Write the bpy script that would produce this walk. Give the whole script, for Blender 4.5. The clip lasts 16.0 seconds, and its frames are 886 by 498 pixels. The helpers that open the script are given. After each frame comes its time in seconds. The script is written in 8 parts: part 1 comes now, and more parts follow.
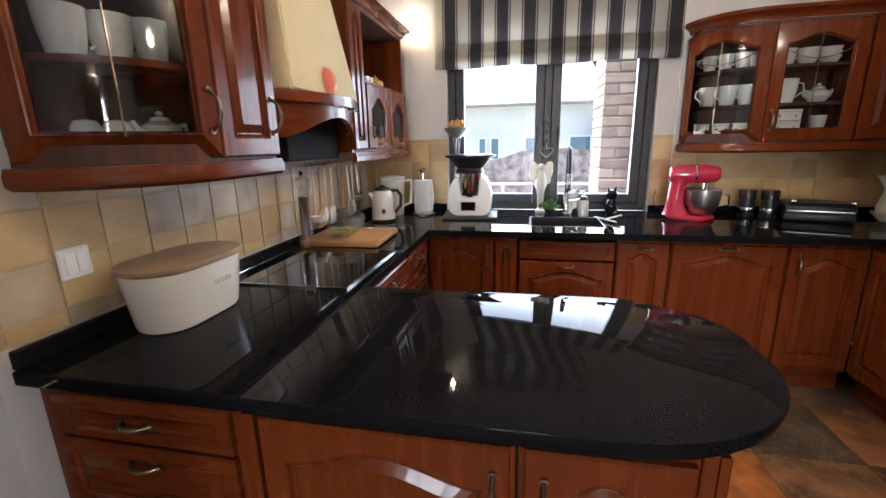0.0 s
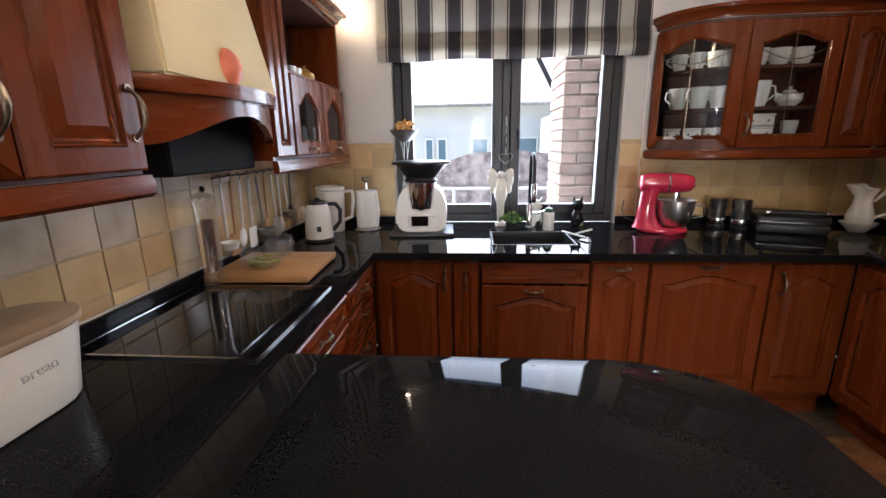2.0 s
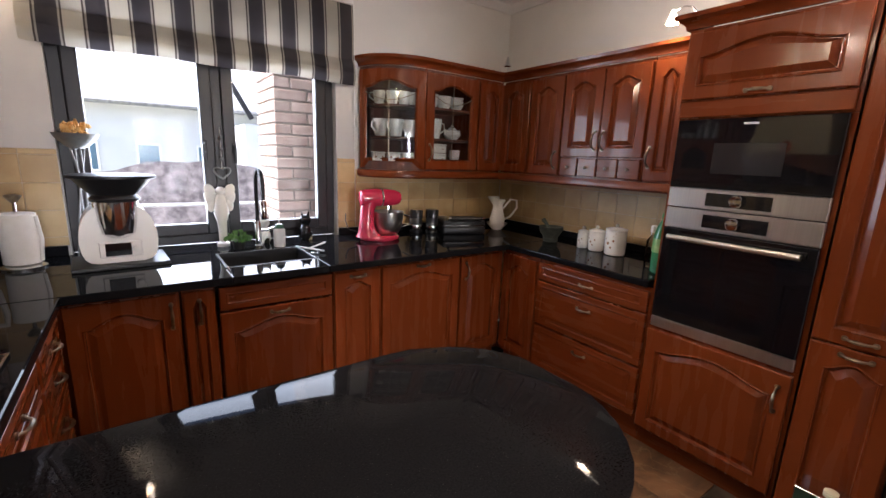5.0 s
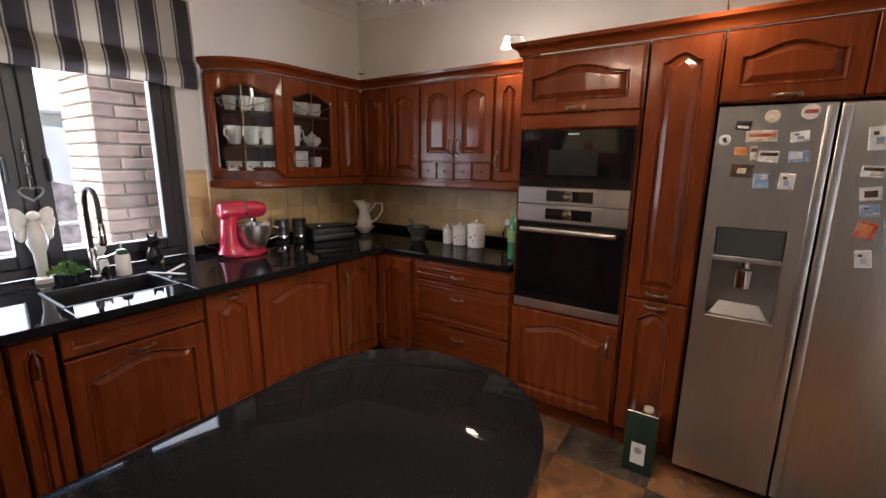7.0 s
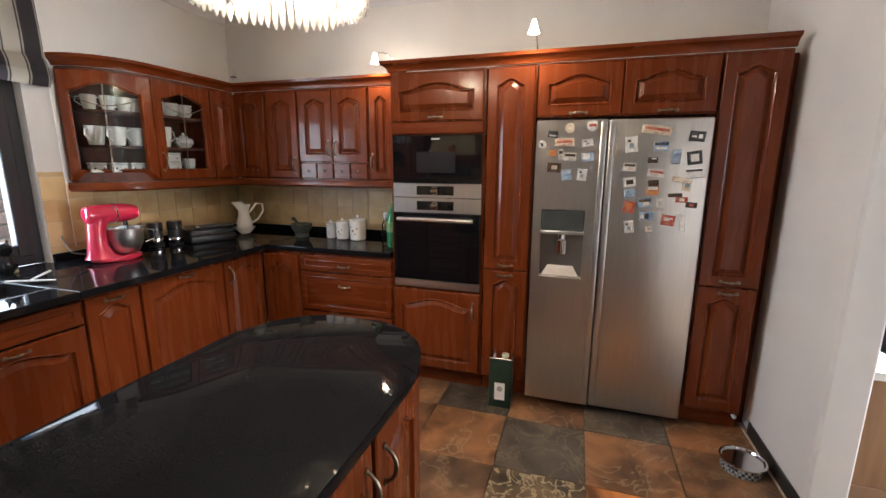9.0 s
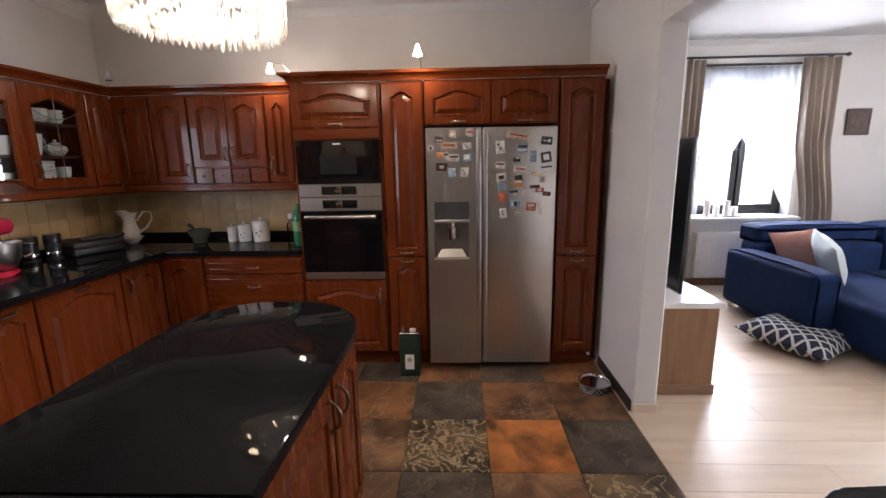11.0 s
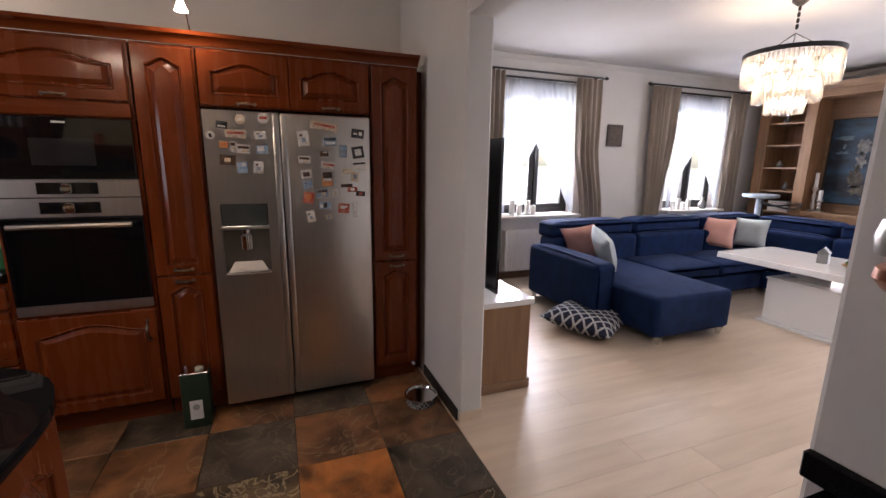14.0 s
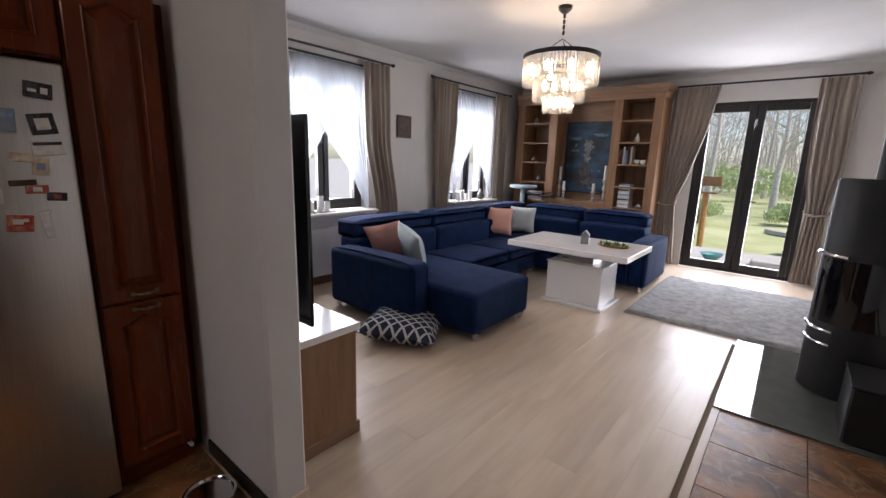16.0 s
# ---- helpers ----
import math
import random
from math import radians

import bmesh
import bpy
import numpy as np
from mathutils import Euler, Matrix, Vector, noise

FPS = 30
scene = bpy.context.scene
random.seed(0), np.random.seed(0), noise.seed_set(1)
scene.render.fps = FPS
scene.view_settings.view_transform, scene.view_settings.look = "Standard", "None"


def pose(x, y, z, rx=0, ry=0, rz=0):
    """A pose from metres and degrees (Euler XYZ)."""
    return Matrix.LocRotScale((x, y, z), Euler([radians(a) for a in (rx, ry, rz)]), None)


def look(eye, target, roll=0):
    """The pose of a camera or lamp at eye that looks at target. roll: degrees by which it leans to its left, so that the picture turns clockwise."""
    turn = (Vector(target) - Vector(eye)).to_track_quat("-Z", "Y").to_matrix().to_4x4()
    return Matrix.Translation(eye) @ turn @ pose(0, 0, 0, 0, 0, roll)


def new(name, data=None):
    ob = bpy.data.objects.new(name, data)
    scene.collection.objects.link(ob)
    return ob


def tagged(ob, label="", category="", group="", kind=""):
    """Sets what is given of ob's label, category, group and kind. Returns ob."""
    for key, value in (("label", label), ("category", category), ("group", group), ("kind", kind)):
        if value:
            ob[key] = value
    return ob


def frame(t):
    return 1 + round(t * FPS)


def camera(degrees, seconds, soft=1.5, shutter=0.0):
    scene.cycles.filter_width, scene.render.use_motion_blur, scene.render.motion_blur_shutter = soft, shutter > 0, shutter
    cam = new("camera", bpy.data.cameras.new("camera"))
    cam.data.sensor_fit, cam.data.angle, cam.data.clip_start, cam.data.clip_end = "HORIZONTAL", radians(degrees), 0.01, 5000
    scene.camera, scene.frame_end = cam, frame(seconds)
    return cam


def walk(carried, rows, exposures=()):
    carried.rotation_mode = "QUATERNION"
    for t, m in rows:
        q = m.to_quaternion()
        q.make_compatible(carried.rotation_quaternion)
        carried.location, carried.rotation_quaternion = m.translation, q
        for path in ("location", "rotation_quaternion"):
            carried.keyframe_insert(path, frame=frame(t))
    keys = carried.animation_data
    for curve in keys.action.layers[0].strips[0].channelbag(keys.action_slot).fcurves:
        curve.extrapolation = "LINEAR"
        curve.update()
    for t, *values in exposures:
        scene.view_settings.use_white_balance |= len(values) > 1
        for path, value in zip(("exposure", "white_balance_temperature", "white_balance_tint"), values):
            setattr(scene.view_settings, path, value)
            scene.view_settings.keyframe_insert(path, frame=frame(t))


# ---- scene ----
cam = camera(92.4, 16.0)
PATH = [
    (0, (0.383, 0.264, 1.438), (-0.013, 2.164, 0.955), -1.2),
    (0.5, (0.34, 0.344, 1.442), (-0.05, 2.245, 0.958), -1.5),
    (1, (0.325, 0.488, 1.452), (-0.051, 2.391, 0.964), -1.8),
    (1.5, (0.317, 0.614, 1.461), (-0.028, 2.523, 0.975), -1.9),
    (2, (0.298, 0.683, 1.464), (0.142, 2.616, 0.978), -0.9),
    (2.5, (0.251, 0.755, 1.48), (0.461, 2.685, 0.996), -0.4),
    (3, (0.207, 0.803, 1.488), (0.779, 2.657, 1.003), 0.1),
    (3.5, (0.166, 0.807, 1.488), (1.031, 2.544, 1.004), 0.7),
    (3.7, (0.169, 0.793, 1.484), (1.092, 2.503, 1.012), 1.0),
    (5.8, (0.009, 0.62, 1.512), (1.256, 2.124, 1.087), 1.2),
    (6, (0.009, 0.617, 1.537), (1.288, 2.094, 1.105), 0.8),
    (6.5, (-0.05, 0.659, 1.536), (1.384, 1.99, 1.124), 1.3),
    (7, (-0.125, 0.696, 1.537), (1.5, 1.79, 1.131), 0.6),
    (7.5, (-0.189, 0.672, 1.524), (1.562, 1.557, 1.136), 1.6),
    (8, (-0.291, 0.609, 1.524), (1.498, 1.419, 1.141), 1.4),
    (8.5, (-0.411, 0.547, 1.512), (1.414, 1.276, 1.138), 0.6),
    (9, (-0.48, 0.534, 1.523), (1.392, 1.122, 1.132), 0.3),
    (9.5, (-0.612, 0.543, 1.53), (1.312, 0.913, 1.132), 0.8),
    (9.7, (-0.677, 0.561, 1.523), (1.264, 0.832, 1.126), 0.8),
    (11.8, (-0.911, 0.548, 1.538), (1.05, 0.58, 1.144), -0.8),
    (12, (-0.868, 0.543, 1.513), (1.092, 0.549, 1.12), -0.6),
    (12.5, (-0.836, 0.53, 1.512), (1.122, 0.417, 1.119), -0.4),
    (13, (-0.778, 0.516, 1.51), (1.166, 0.264, 1.112), -0.2),
    (13.5, (-0.677, 0.472, 1.505), (1.227, 0.009, 1.107), 0.2),
    (14, (-0.556, 0.42, 1.507), (1.273, -0.286, 1.111), 0.8),
    (14.5, (-0.448, 0.37, 1.498), (1.299, -0.521, 1.107), 1.3),
    (15, (-0.306, 0.316, 1.483), (1.315, -0.789, 1.095), 2.0),
    (15.5, (-0.08, 0.265, 1.488), (1.309, -1.121, 1.104), 1.6),
    (16, (0.068, 0.239, 1.483), (1.312, -1.273, 1.076), 1.8),
]
EXPOSURES = [(0, 1.8, 6200, 14), (2.5, 1.62, 6300, 17), (3.5, 1.65, 6400, 19), (6, 1.73, 6200, 18), (6.5, 1.66, 6150, 17), (7, 1.58, 6500, 18), (7.5, 2.05, 6900, 21), (8, 2.25, 6700, 19), (8.5, 2.22, 6400, 15), (9, 2.05, 6200, 12),
             (9.7, 1.82, 6150, 14), (12, 1.22, 6300, 21), (13.5, 0.9, 6500, 23), (15, 0.55, 6600, 21), (16, 0.22, 6400, 19)]
walk(cam, [(t, look(eye, target, roll)) for t, eye, target, roll in PATH], EXPOSURES)

# the world, the sun and the sky's light
world = bpy.data.worlds.new("sky")
scene.world = world
world.use_nodes = True
wn = world.node_tree
sky = wn.nodes.new("ShaderNodeTexSky")
sky.sky_type, sky.sun_disc = "NISHITA", False
sky.sun_elevation, sky.sun_rotation = radians(58), radians(259)
wn.links.new(sky.outputs[0], wn.nodes["Background"].inputs[0])
wn.nodes["Background"].inputs[1].default_value = 0.15

sun = new("sun", bpy.data.lights.new("sun", "SUN"))
sun.data.energy, sun.data.angle, sun.data.color = 4.8, radians(12), (1.0, 0.96, 0.91)
sun.matrix_world = look((0, 0, 0), (0.52, 0.1, -0.85))


def window_light(name, eye, target, w, h, power, colour=(0.78, 0.88, 1.0)):
    lamp = new(name, bpy.data.lights.new(name, "AREA"))
    lamp.data.shape, lamp.data.size, lamp.data.size_y = "RECTANGLE", w, h
    lamp.data.energy, lamp.data.color = power, colour
    lamp.matrix_world = look(eye, target)
    return lamp


def bulb(name, at, power, radius=0.03, colour=(1.0, 0.83, 0.64)):
    lamp = new(name, bpy.data.lights.new(name, "POINT"))
    lamp.data.energy, lamp.data.shadow_soft_size, lamp.data.color = power, radius, colour
    lamp.location = at
    return lamp


window_light("kitchen_window_light", (0.48, 3.78, 1.5), (0.48, 0, 0.9), 1.3, 1.0, 16)
window_light("east_window_light_a", (4.72, -2.77, 1.75), (0, -2.77, 0.1), 1.15, 1.5, 125, (0.95, 0.975, 1.0))
window_light("east_window_light_b", (4.72, -5.58, 1.75), (0, -5.58, 0.1), 1.15, 1.5, 125, (0.95, 0.975, 1.0))
window_light("garden_door_light", (0.66, -7.3, 1.2), (0.66, 0, 0.0), 1.2, 2.1, 115, (0.92, 0.96, 1.0))

# ---- helpers for building ----


def bx(bm, x0, x1, y0, y1, z0, z1, bev=0.0, seg=1):
    vs = [bm.verts.new((x, y, z)) for z in (z0, z1) for y in (y0, y1) for x in (x0, x1)]
    fs = [bm.faces.new([vs[i] for i in f]) for f in ((0, 2, 3, 1), (4, 5, 7, 6), (0, 1, 5, 4), (2, 6, 7, 3), (0, 4, 6, 2), (1, 3, 7, 5))]
    if bev > 0:
        es = list({e for f in fs for e in f.edges})
        bmesh.ops.bevel(bm, geom=es, offset=bev, segments=seg, affect="EDGES", profile=0.5)
    return bm


def box(*a, **k):
    return bx(bmesh.new(), *a, **k)


def lathe(bm, profile, cx=0, cy=0, seg=24, cap=True):
    rings = []
    for r, z in profile:
        rings.append([bm.verts.new((cx + max(r, 1e-4) * math.cos(2 * math.pi * i / seg), cy + max(r, 1e-4) * math.sin(2 * math.pi * i / seg), z)) for i in range(seg)])
    for a, b in zip(rings, rings[1:]):
        for i in range(seg):
            bm.faces.new((a[i], a[(i + 1) % seg], b[(i + 1) % seg], b[i]))
    if cap:
        bm.faces.new(rings[0][::-1])
        bm.faces.new(rings[-1])
    return bm


def tube(bm, pts, r, seg=8):
    pts = [Vector(p) for p in pts]
    rings = []
    side = None
    for i, p in enumerate(pts):
        d = (pts[min(i + 1, len(pts) - 1)] - pts[max(i - 1, 0)]).normalized()
        if side is None:
            side = d.orthogonal().normalized()
        side = (side - d * side.dot(d)).normalized()
        up = d.cross(side)
        rr = r[i] if isinstance(r, (list, tuple)) else r
        rings.append([bm.verts.new(p + rr * (math.cos(2 * math.pi * k / seg) * side + math.sin(2 * math.pi * k / seg) * up)) for k in range(seg)])
    for a, b in zip(rings, rings[1:]):
        for k in range(seg):
            bm.faces.new((a[k], a[(k + 1) % seg], b[(k + 1) % seg], b[k]))
    bm.faces.new(rings[0][::-1])
    bm.faces.new(rings[-1])
    return bm


def prism(bm, outline, z0, z1, bev=0.0, seg=2):
    """An upright block over an outline in plan."""
    lo = [bm.verts.new((x, y, z0)) for x, y in outline]
    hi = [bm.verts.new((x, y, z1)) for x, y in outline]
    n = len(outline)
    top = bm.faces.new(hi)
    low = bm.faces.new(lo[::-1])
    for i in range(n):
        bm.faces.new((lo[i], lo[(i + 1) % n], hi[(i + 1) % n], hi[i]))
    if bev:
        bmesh.ops.bevel(bm, geom=list({*top.edges, *low.edges}), offset=bev, segments=seg, affect="EDGES", profile=0.5)
    return bm


def sweep(bm, path, profile):
    """A moulding: profile (out, up) carried along a path in plan, out to the path's right."""
    n = len(path)
    rows = []
    for i in range(n):
        a, b, c = Vector(path[max(i - 1, 0)]), Vector(path[i]), Vector(path[min(i + 1, n - 1)])
        d1 = (b - a).normalized() if i else (c - b).normalized()
        d2 = (c - b).normalized() if i < n - 1 else d1
        n1, n2 = Vector((d1.y, -d1.x)), Vector((d2.y, -d2.x))
        m = (n1 + n2)
        m = m / max(m.dot(n1), 0.3)
        rows.append([bm.verts.new((b.x + m.x * o, b.y + m.y * o, u)) for o, u in profile])
    k = len(profile)
    for p, q in zip(rows, rows[1:]):
        for j in range(k):
            bm.faces.new((p[j], q[j], q[(j + 1) % k], p[(j + 1) % k]))
    bm.faces.new(rows[0])
    bm.faces.new(rows[-1][::-1])
    bmesh.ops.recalc_face_normals(bm, faces=bm.faces[:])
    return bm


def mesh_of(name, bm, material, smooth=False):
    bmesh.ops.recalc_face_normals(bm, faces=bm.faces[:])
    data = bpy.data.meshes.new(name)
    bm.to_mesh(data)
    bm.free()
    data.materials.append(material)
    if smooth:
        data.shade_smooth()
        data.set_sharp_from_angle(angle=radians(38))
    return data


def part(name, bm, material, parent, label="", smooth=False, at=None):
    ob = new(name, mesh_of(name, bm, material, smooth))
    ob.parent = parent
    if at is not None:
        ob.matrix_basis = at
    if label:
        tagged(ob, label)
    return ob


def thing(name, label, category, at=None, group=""):
    ob = new(name)
    ob.empty_display_size = 0.05
    if at is not None:
        ob.matrix_basis = at
    return tagged(ob, label, category, group)


def single(name, bm, material, label, category, at=None, group="", smooth=False):
    ob = new(name, mesh_of(name, bm, material, smooth))
    if at is not None:
        ob.matrix_basis = at
    return tagged(ob, label, category, group)


def structure(name, bm, material, label="", category="", smooth=False):
    ob = new(name, mesh_of(name, bm, material, smooth))
    return tagged(ob, label, category or name.split("_")[0], kind="structure")


# ---- materials ----


def material(name, a, b=None, scale=6.0, rough=0.5, metal=0.0, bump=0.0, fine=60.0, stretch=(1, 1, 1), coat=0.0, rough2=None, spec=0.5, detail=6.0, per=0.0, sheen=0.0, lo=0.35, hi=0.65, speck=None):
    """Base colour a to b over coarse noise, fine relief, roughness that wanders with the coarse noise; per: brightness by object."""
    m = bpy.data.materials.new(name)
    m.use_nodes = True
    nt = m.node_tree
    p = nt.nodes["Principled BSDF"]
    p.inputs["Roughness"].default_value, p.inputs["Metallic"].default_value = rough, metal
    p.inputs["Coat Weight"].default_value = coat
    p.inputs["Coat Roughness"].default_value = 0.08
    p.inputs["Specular IOR Level"].default_value = spec
    p.inputs["Sheen Weight"].default_value = sheen
    tc, mp = nt.nodes.new("ShaderNodeTexCoord"), nt.nodes.new("ShaderNodeMapping")
    mp.inputs["Scale"].default_value = stretch
    nt.links.new(tc.outputs["Object"], mp.inputs[0])
    if per:
        who, away = nt.nodes.new("ShaderNodeObjectInfo"), nt.nodes.new("ShaderNodeVectorMath")
        away.operation = "SCALE"
        away.inputs[0].default_value = (37, 23, 11)
        nt.links.new(who.outputs["Random"], away.inputs["Scale"])
        nt.links.new(away.outputs[0], mp.inputs["Location"])
    n1 = nt.nodes.new("ShaderNodeTexNoise")
    n1.inputs["Scale"].default_value, n1.inputs["Detail"].default_value = scale, detail
    nt.links.new(mp.outputs[0], n1.inputs["Vector"])
    ramp = nt.nodes.new("ShaderNodeValToRGB")
    ramp.color_ramp.elements[0].position, ramp.color_ramp.elements[1].position = lo, hi
    ramp.color_ramp.elements[0].color, ramp.color_ramp.elements[1].color = (*a, 1), (*(b or a), 1)
    nt.links.new(n1.outputs[0], ramp.inputs[0])
    colour = ramp.outputs[0]
    if per:
        info, mul = nt.nodes.new("ShaderNodeObjectInfo"), nt.nodes.new("ShaderNodeMapRange")
        mul.inputs[3].default_value, mul.inputs[4].default_value = 1 - per, 1 + per
        nt.links.new(info.outputs["Random"], mul.inputs[0])
        mix = nt.nodes.new("ShaderNodeVectorMath")
        mix.operation = "SCALE"
        nt.links.new(colour, mix.inputs[0])
        nt.links.new(mul.outputs[0], mix.inputs["Scale"])
        colour = mix.outputs[0]
    if speck:
        tint, size, cut = speck
        sp = nt.nodes.new("ShaderNodeTexNoise")
        sp.inputs["Scale"].default_value, sp.inputs["Detail"].default_value = size, 2
        nt.links.new(tc.outputs["Object"], sp.inputs["Vector"])
        sr = nt.nodes.new("ShaderNodeMapRange")
        sr.inputs[1].default_value, sr.inputs[2].default_value = cut, cut + 0.05
        nt.links.new(sp.outputs[0], sr.inputs[0])
        mx = nt.nodes.new("ShaderNodeMix")
        mx.data_type = "RGBA"
        nt.links.new(sr.outputs[0], mx.inputs[0])
        nt.links.new(colour, mx.inputs[6])
        mx.inputs[7].default_value = (*tint, 1)
        colour = mx.outputs[2]
    nt.links.new(colour, p.inputs["Base Color"])
    rr = nt.nodes.new("ShaderNodeMapRange")
    rr.inputs[3].default_value, rr.inputs[4].default_value = rough, rough2 if rough2 is not None else min(1, rough * 1.35)
    nt.links.new(n1.outputs[0], rr.inputs[0])
    nt.links.new(rr.outputs[0], p.inputs["Roughness"])
    if bump:
        n2 = nt.nodes.new("ShaderNodeTexNoise")
        n2.inputs["Scale"].default_value, n2.inputs["Detail"].default_value = fine, 4
        nt.links.new(mp.outputs[0], n2.inputs["Vector"])
        bp = nt.nodes.new("ShaderNodeBump")
        bp.inputs["Strength"].default_value, bp.inputs["Distance"].default_value = bump, 0.01
        nt.links.new(n2.outputs[0], bp.inputs["Height"])
        nt.links.new(bp.outputs[0], p.inputs["Normal"])
    return m


def glass_sheet(name, tint=(0.93, 0.95, 0.95), gloss=0.02, ior=1.45):
    m = bpy.data.materials.new(name)
    m.use_nodes = True
    nt = m.node_tree
    nt.nodes.remove(nt.nodes["Principled BSDF"])
    out = nt.nodes["Material Output"]
    tr, gl, fr, mx = (nt.nodes.new("ShaderNode" + k) for k in ("BsdfTransparent", "BsdfGlossy", "Fresnel", "MixShader"))
    tr.inputs[0].default_value = (*tint, 1)
    gl.inputs["Roughness"].default_value = gloss
    fr.inputs[0].default_value = ior
    nt.links.new(fr.outputs[0], mx.inputs[0])
    nt.links.new(tr.outputs[0], mx.inputs[1])
    nt.links.new(gl.outputs[0], mx.inputs[2])
    nt.links.new(mx.outputs[0], out.inputs[0])
    return m


def sheer(name, colour, cover):
    m = bpy.data.materials.new(name)
    m.use_nodes = True
    nt = m.node_tree
    nt.nodes.remove(nt.nodes["Principled BSDF"])
    out = nt.nodes["Material Output"]
    tr, tl, df, m1, m2 = (nt.nodes.new("ShaderNode" + k) for k in ("BsdfTransparent", "BsdfTranslucent", "BsdfDiffuse", "MixShader", "MixShader"))
    tl.inputs[0].default_value = df.inputs[0].default_value = (*colour, 1)
    m1.inputs[0].default_value, m2.inputs[0].default_value = 0.5, cover
    nt.links.new(tl.outputs[0], m1.inputs[1])
    nt.links.new(df.outputs[0], m1.inputs[2])
    nt.links.new(tr.outputs[0], m2.inputs[1])
    nt.links.new(m1.outputs[0], m2.inputs[2])
    nt.links.new(m2.outputs[0], out.inputs[0])
    return m


def glow(name, colour, strength):
    m = bpy.data.materials.new(name)
    m.use_nodes = True
    p = m.node_tree.nodes["Principled BSDF"]
    p.inputs["Base Color"].default_value = (*colour, 1)
    p.inputs["Emission Color"].default_value, p.inputs["Emission Strength"].default_value = (*colour, 1), strength
    return m


def slate(name, tone_rgb, veins, width=0.022, size=4.2):
    """Slate of one tone, clouded and veined, different on every tile."""
    m = material(name, (0.03, 0.022, 0.016), (0.10, 0.05, 0.025), scale=5, rough=0.28, rough2=0.5, bump=0.25, fine=14)
    nt = m.node_tree
    p = nt.nodes["Principled BSDF"]
    tc = next(n for n in nt.nodes if n.type == "TEX_COORD")
    info = nt.nodes.new("ShaderNodeObjectInfo")
    shift = nt.nodes.new("ShaderNodeVectorMath")
    shift.operation = "ADD"
    far = nt.nodes.new("ShaderNodeVectorMath")
    far.operation = "SCALE"
    far.inputs[0].default_value = (31, 17, 9)
    nt.links.new(info.outputs["Random"], far.inputs["Scale"])
    nt.links.new(tc.outputs["Object"], shift.inputs[0])
    nt.links.new(far.outputs[0], shift.inputs[1])
    cloud = nt.nodes.new("ShaderNodeTexNoise")
    cloud.inputs["Scale"].default_value, cloud.inputs["Detail"].default_value, cloud.inputs["Distortion"].default_value = 4.5, 9, 0.6
    nt.links.new(shift.outputs[0], cloud.inputs["Vector"])
    cr = nt.nodes.new("ShaderNodeMapRange")
    cr.inputs[1].default_value, cr.inputs[2].default_value, cr.inputs[3].default_value, cr.inputs[4].default_value = 0.32, 0.68, 0.4, 2.4
    nt.links.new(cloud.outputs[0], cr.inputs[0])
    mul = nt.nodes.new("ShaderNodeVectorMath")
    mul.operation = "SCALE"
    mul.inputs[0].default_value = tone_rgb
    nt.links.new(cr.outputs[0], mul.inputs["Scale"])
    vein = nt.nodes.new("ShaderNodeTexNoise")
    vein.inputs["Scale"].default_value, vein.inputs["Detail"].default_value, vein.inputs["Distortion"].default_value = size, 10, 1.3
    nt.links.new(shift.outputs[0], vein.inputs["Vector"])
    ridge = nt.nodes.new("ShaderNodeMath")
    ridge.operation = "SUBTRACT"
    ridge.inputs[1].default_value = 0.5
    nt.links.new(vein.outputs[0], ridge.inputs[0])
    ab = nt.nodes.new("ShaderNodeMath")
    ab.operation = "ABSOLUTE"
    nt.links.new(ridge.outputs[0], ab.inputs[0])
    vr = nt.nodes.new("ShaderNodeMapRange")
    vr.inputs[1].default_value, vr.inputs[2].default_value, vr.inputs[3].default_value, vr.inputs[4].default_value = 0.0, width, 1, 0
    nt.links.new(ab.outputs[0], vr.inputs[0])
    amt = nt.nodes.new("ShaderNodeMath")
    amt.operation = "MULTIPLY"
    nt.links.new(vr.outputs[0], amt.inputs[0])
    amt.inputs[1].default_value = veins
    mx = nt.nodes.new("ShaderNodeMix")
    mx.data_type = "RGBA"
    nt.links.new(amt.outputs[0], mx.inputs[0])
    nt.links.new(mul.outputs[0], mx.inputs[6])
    mx.inputs[7].default_value = (0.42, 0.33, 0.2, 1)
    nt.links.new(mx.outputs[2], p.inputs["Base Color"])
    return m


WOOD = material("cherry_wood", (0.134, 0.0272, 0.0065), (0.149, 0.0315, 0.0074), scale=3.2, rough=0.22, rough2=0.32, bump=0.012, fine=30, stretch=(7, 7, 0.8), coat=0.2, spec=0.15, per=0.06)
WOODH = material("cherry_wood_flat", (0.134, 0.0272, 0.0065), (0.149, 0.0315, 0.0074), scale=3.2, rough=0.22, rough2=0.32, bump=0.012, fine=30, stretch=(0.9, 0.9, 7), coat=0.2, spec=0.15)
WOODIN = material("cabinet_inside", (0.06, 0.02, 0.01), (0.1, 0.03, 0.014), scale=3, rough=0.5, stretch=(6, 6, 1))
GRANITE = material("black_granite", (0.004, 0.004, 0.005), (0.011, 0.011, 0.012), scale=240, rough=0.025, rough2=0.045, spec=0.065, detail=2, speck=((0.16, 0.16, 0.15), 420, 0.735))
PLASTER = material("white_plaster", (0.6, 0.575, 0.54), (0.66, 0.635, 0.6), scale=1.6, rough=0.85, bump=0.06, fine=90)
PLASTERW = material("white_wall_paint", (0.62, 0.605, 0.58), (0.68, 0.66, 0.635), scale=1.3, rough=0.85, bump=0.05, fine=110)
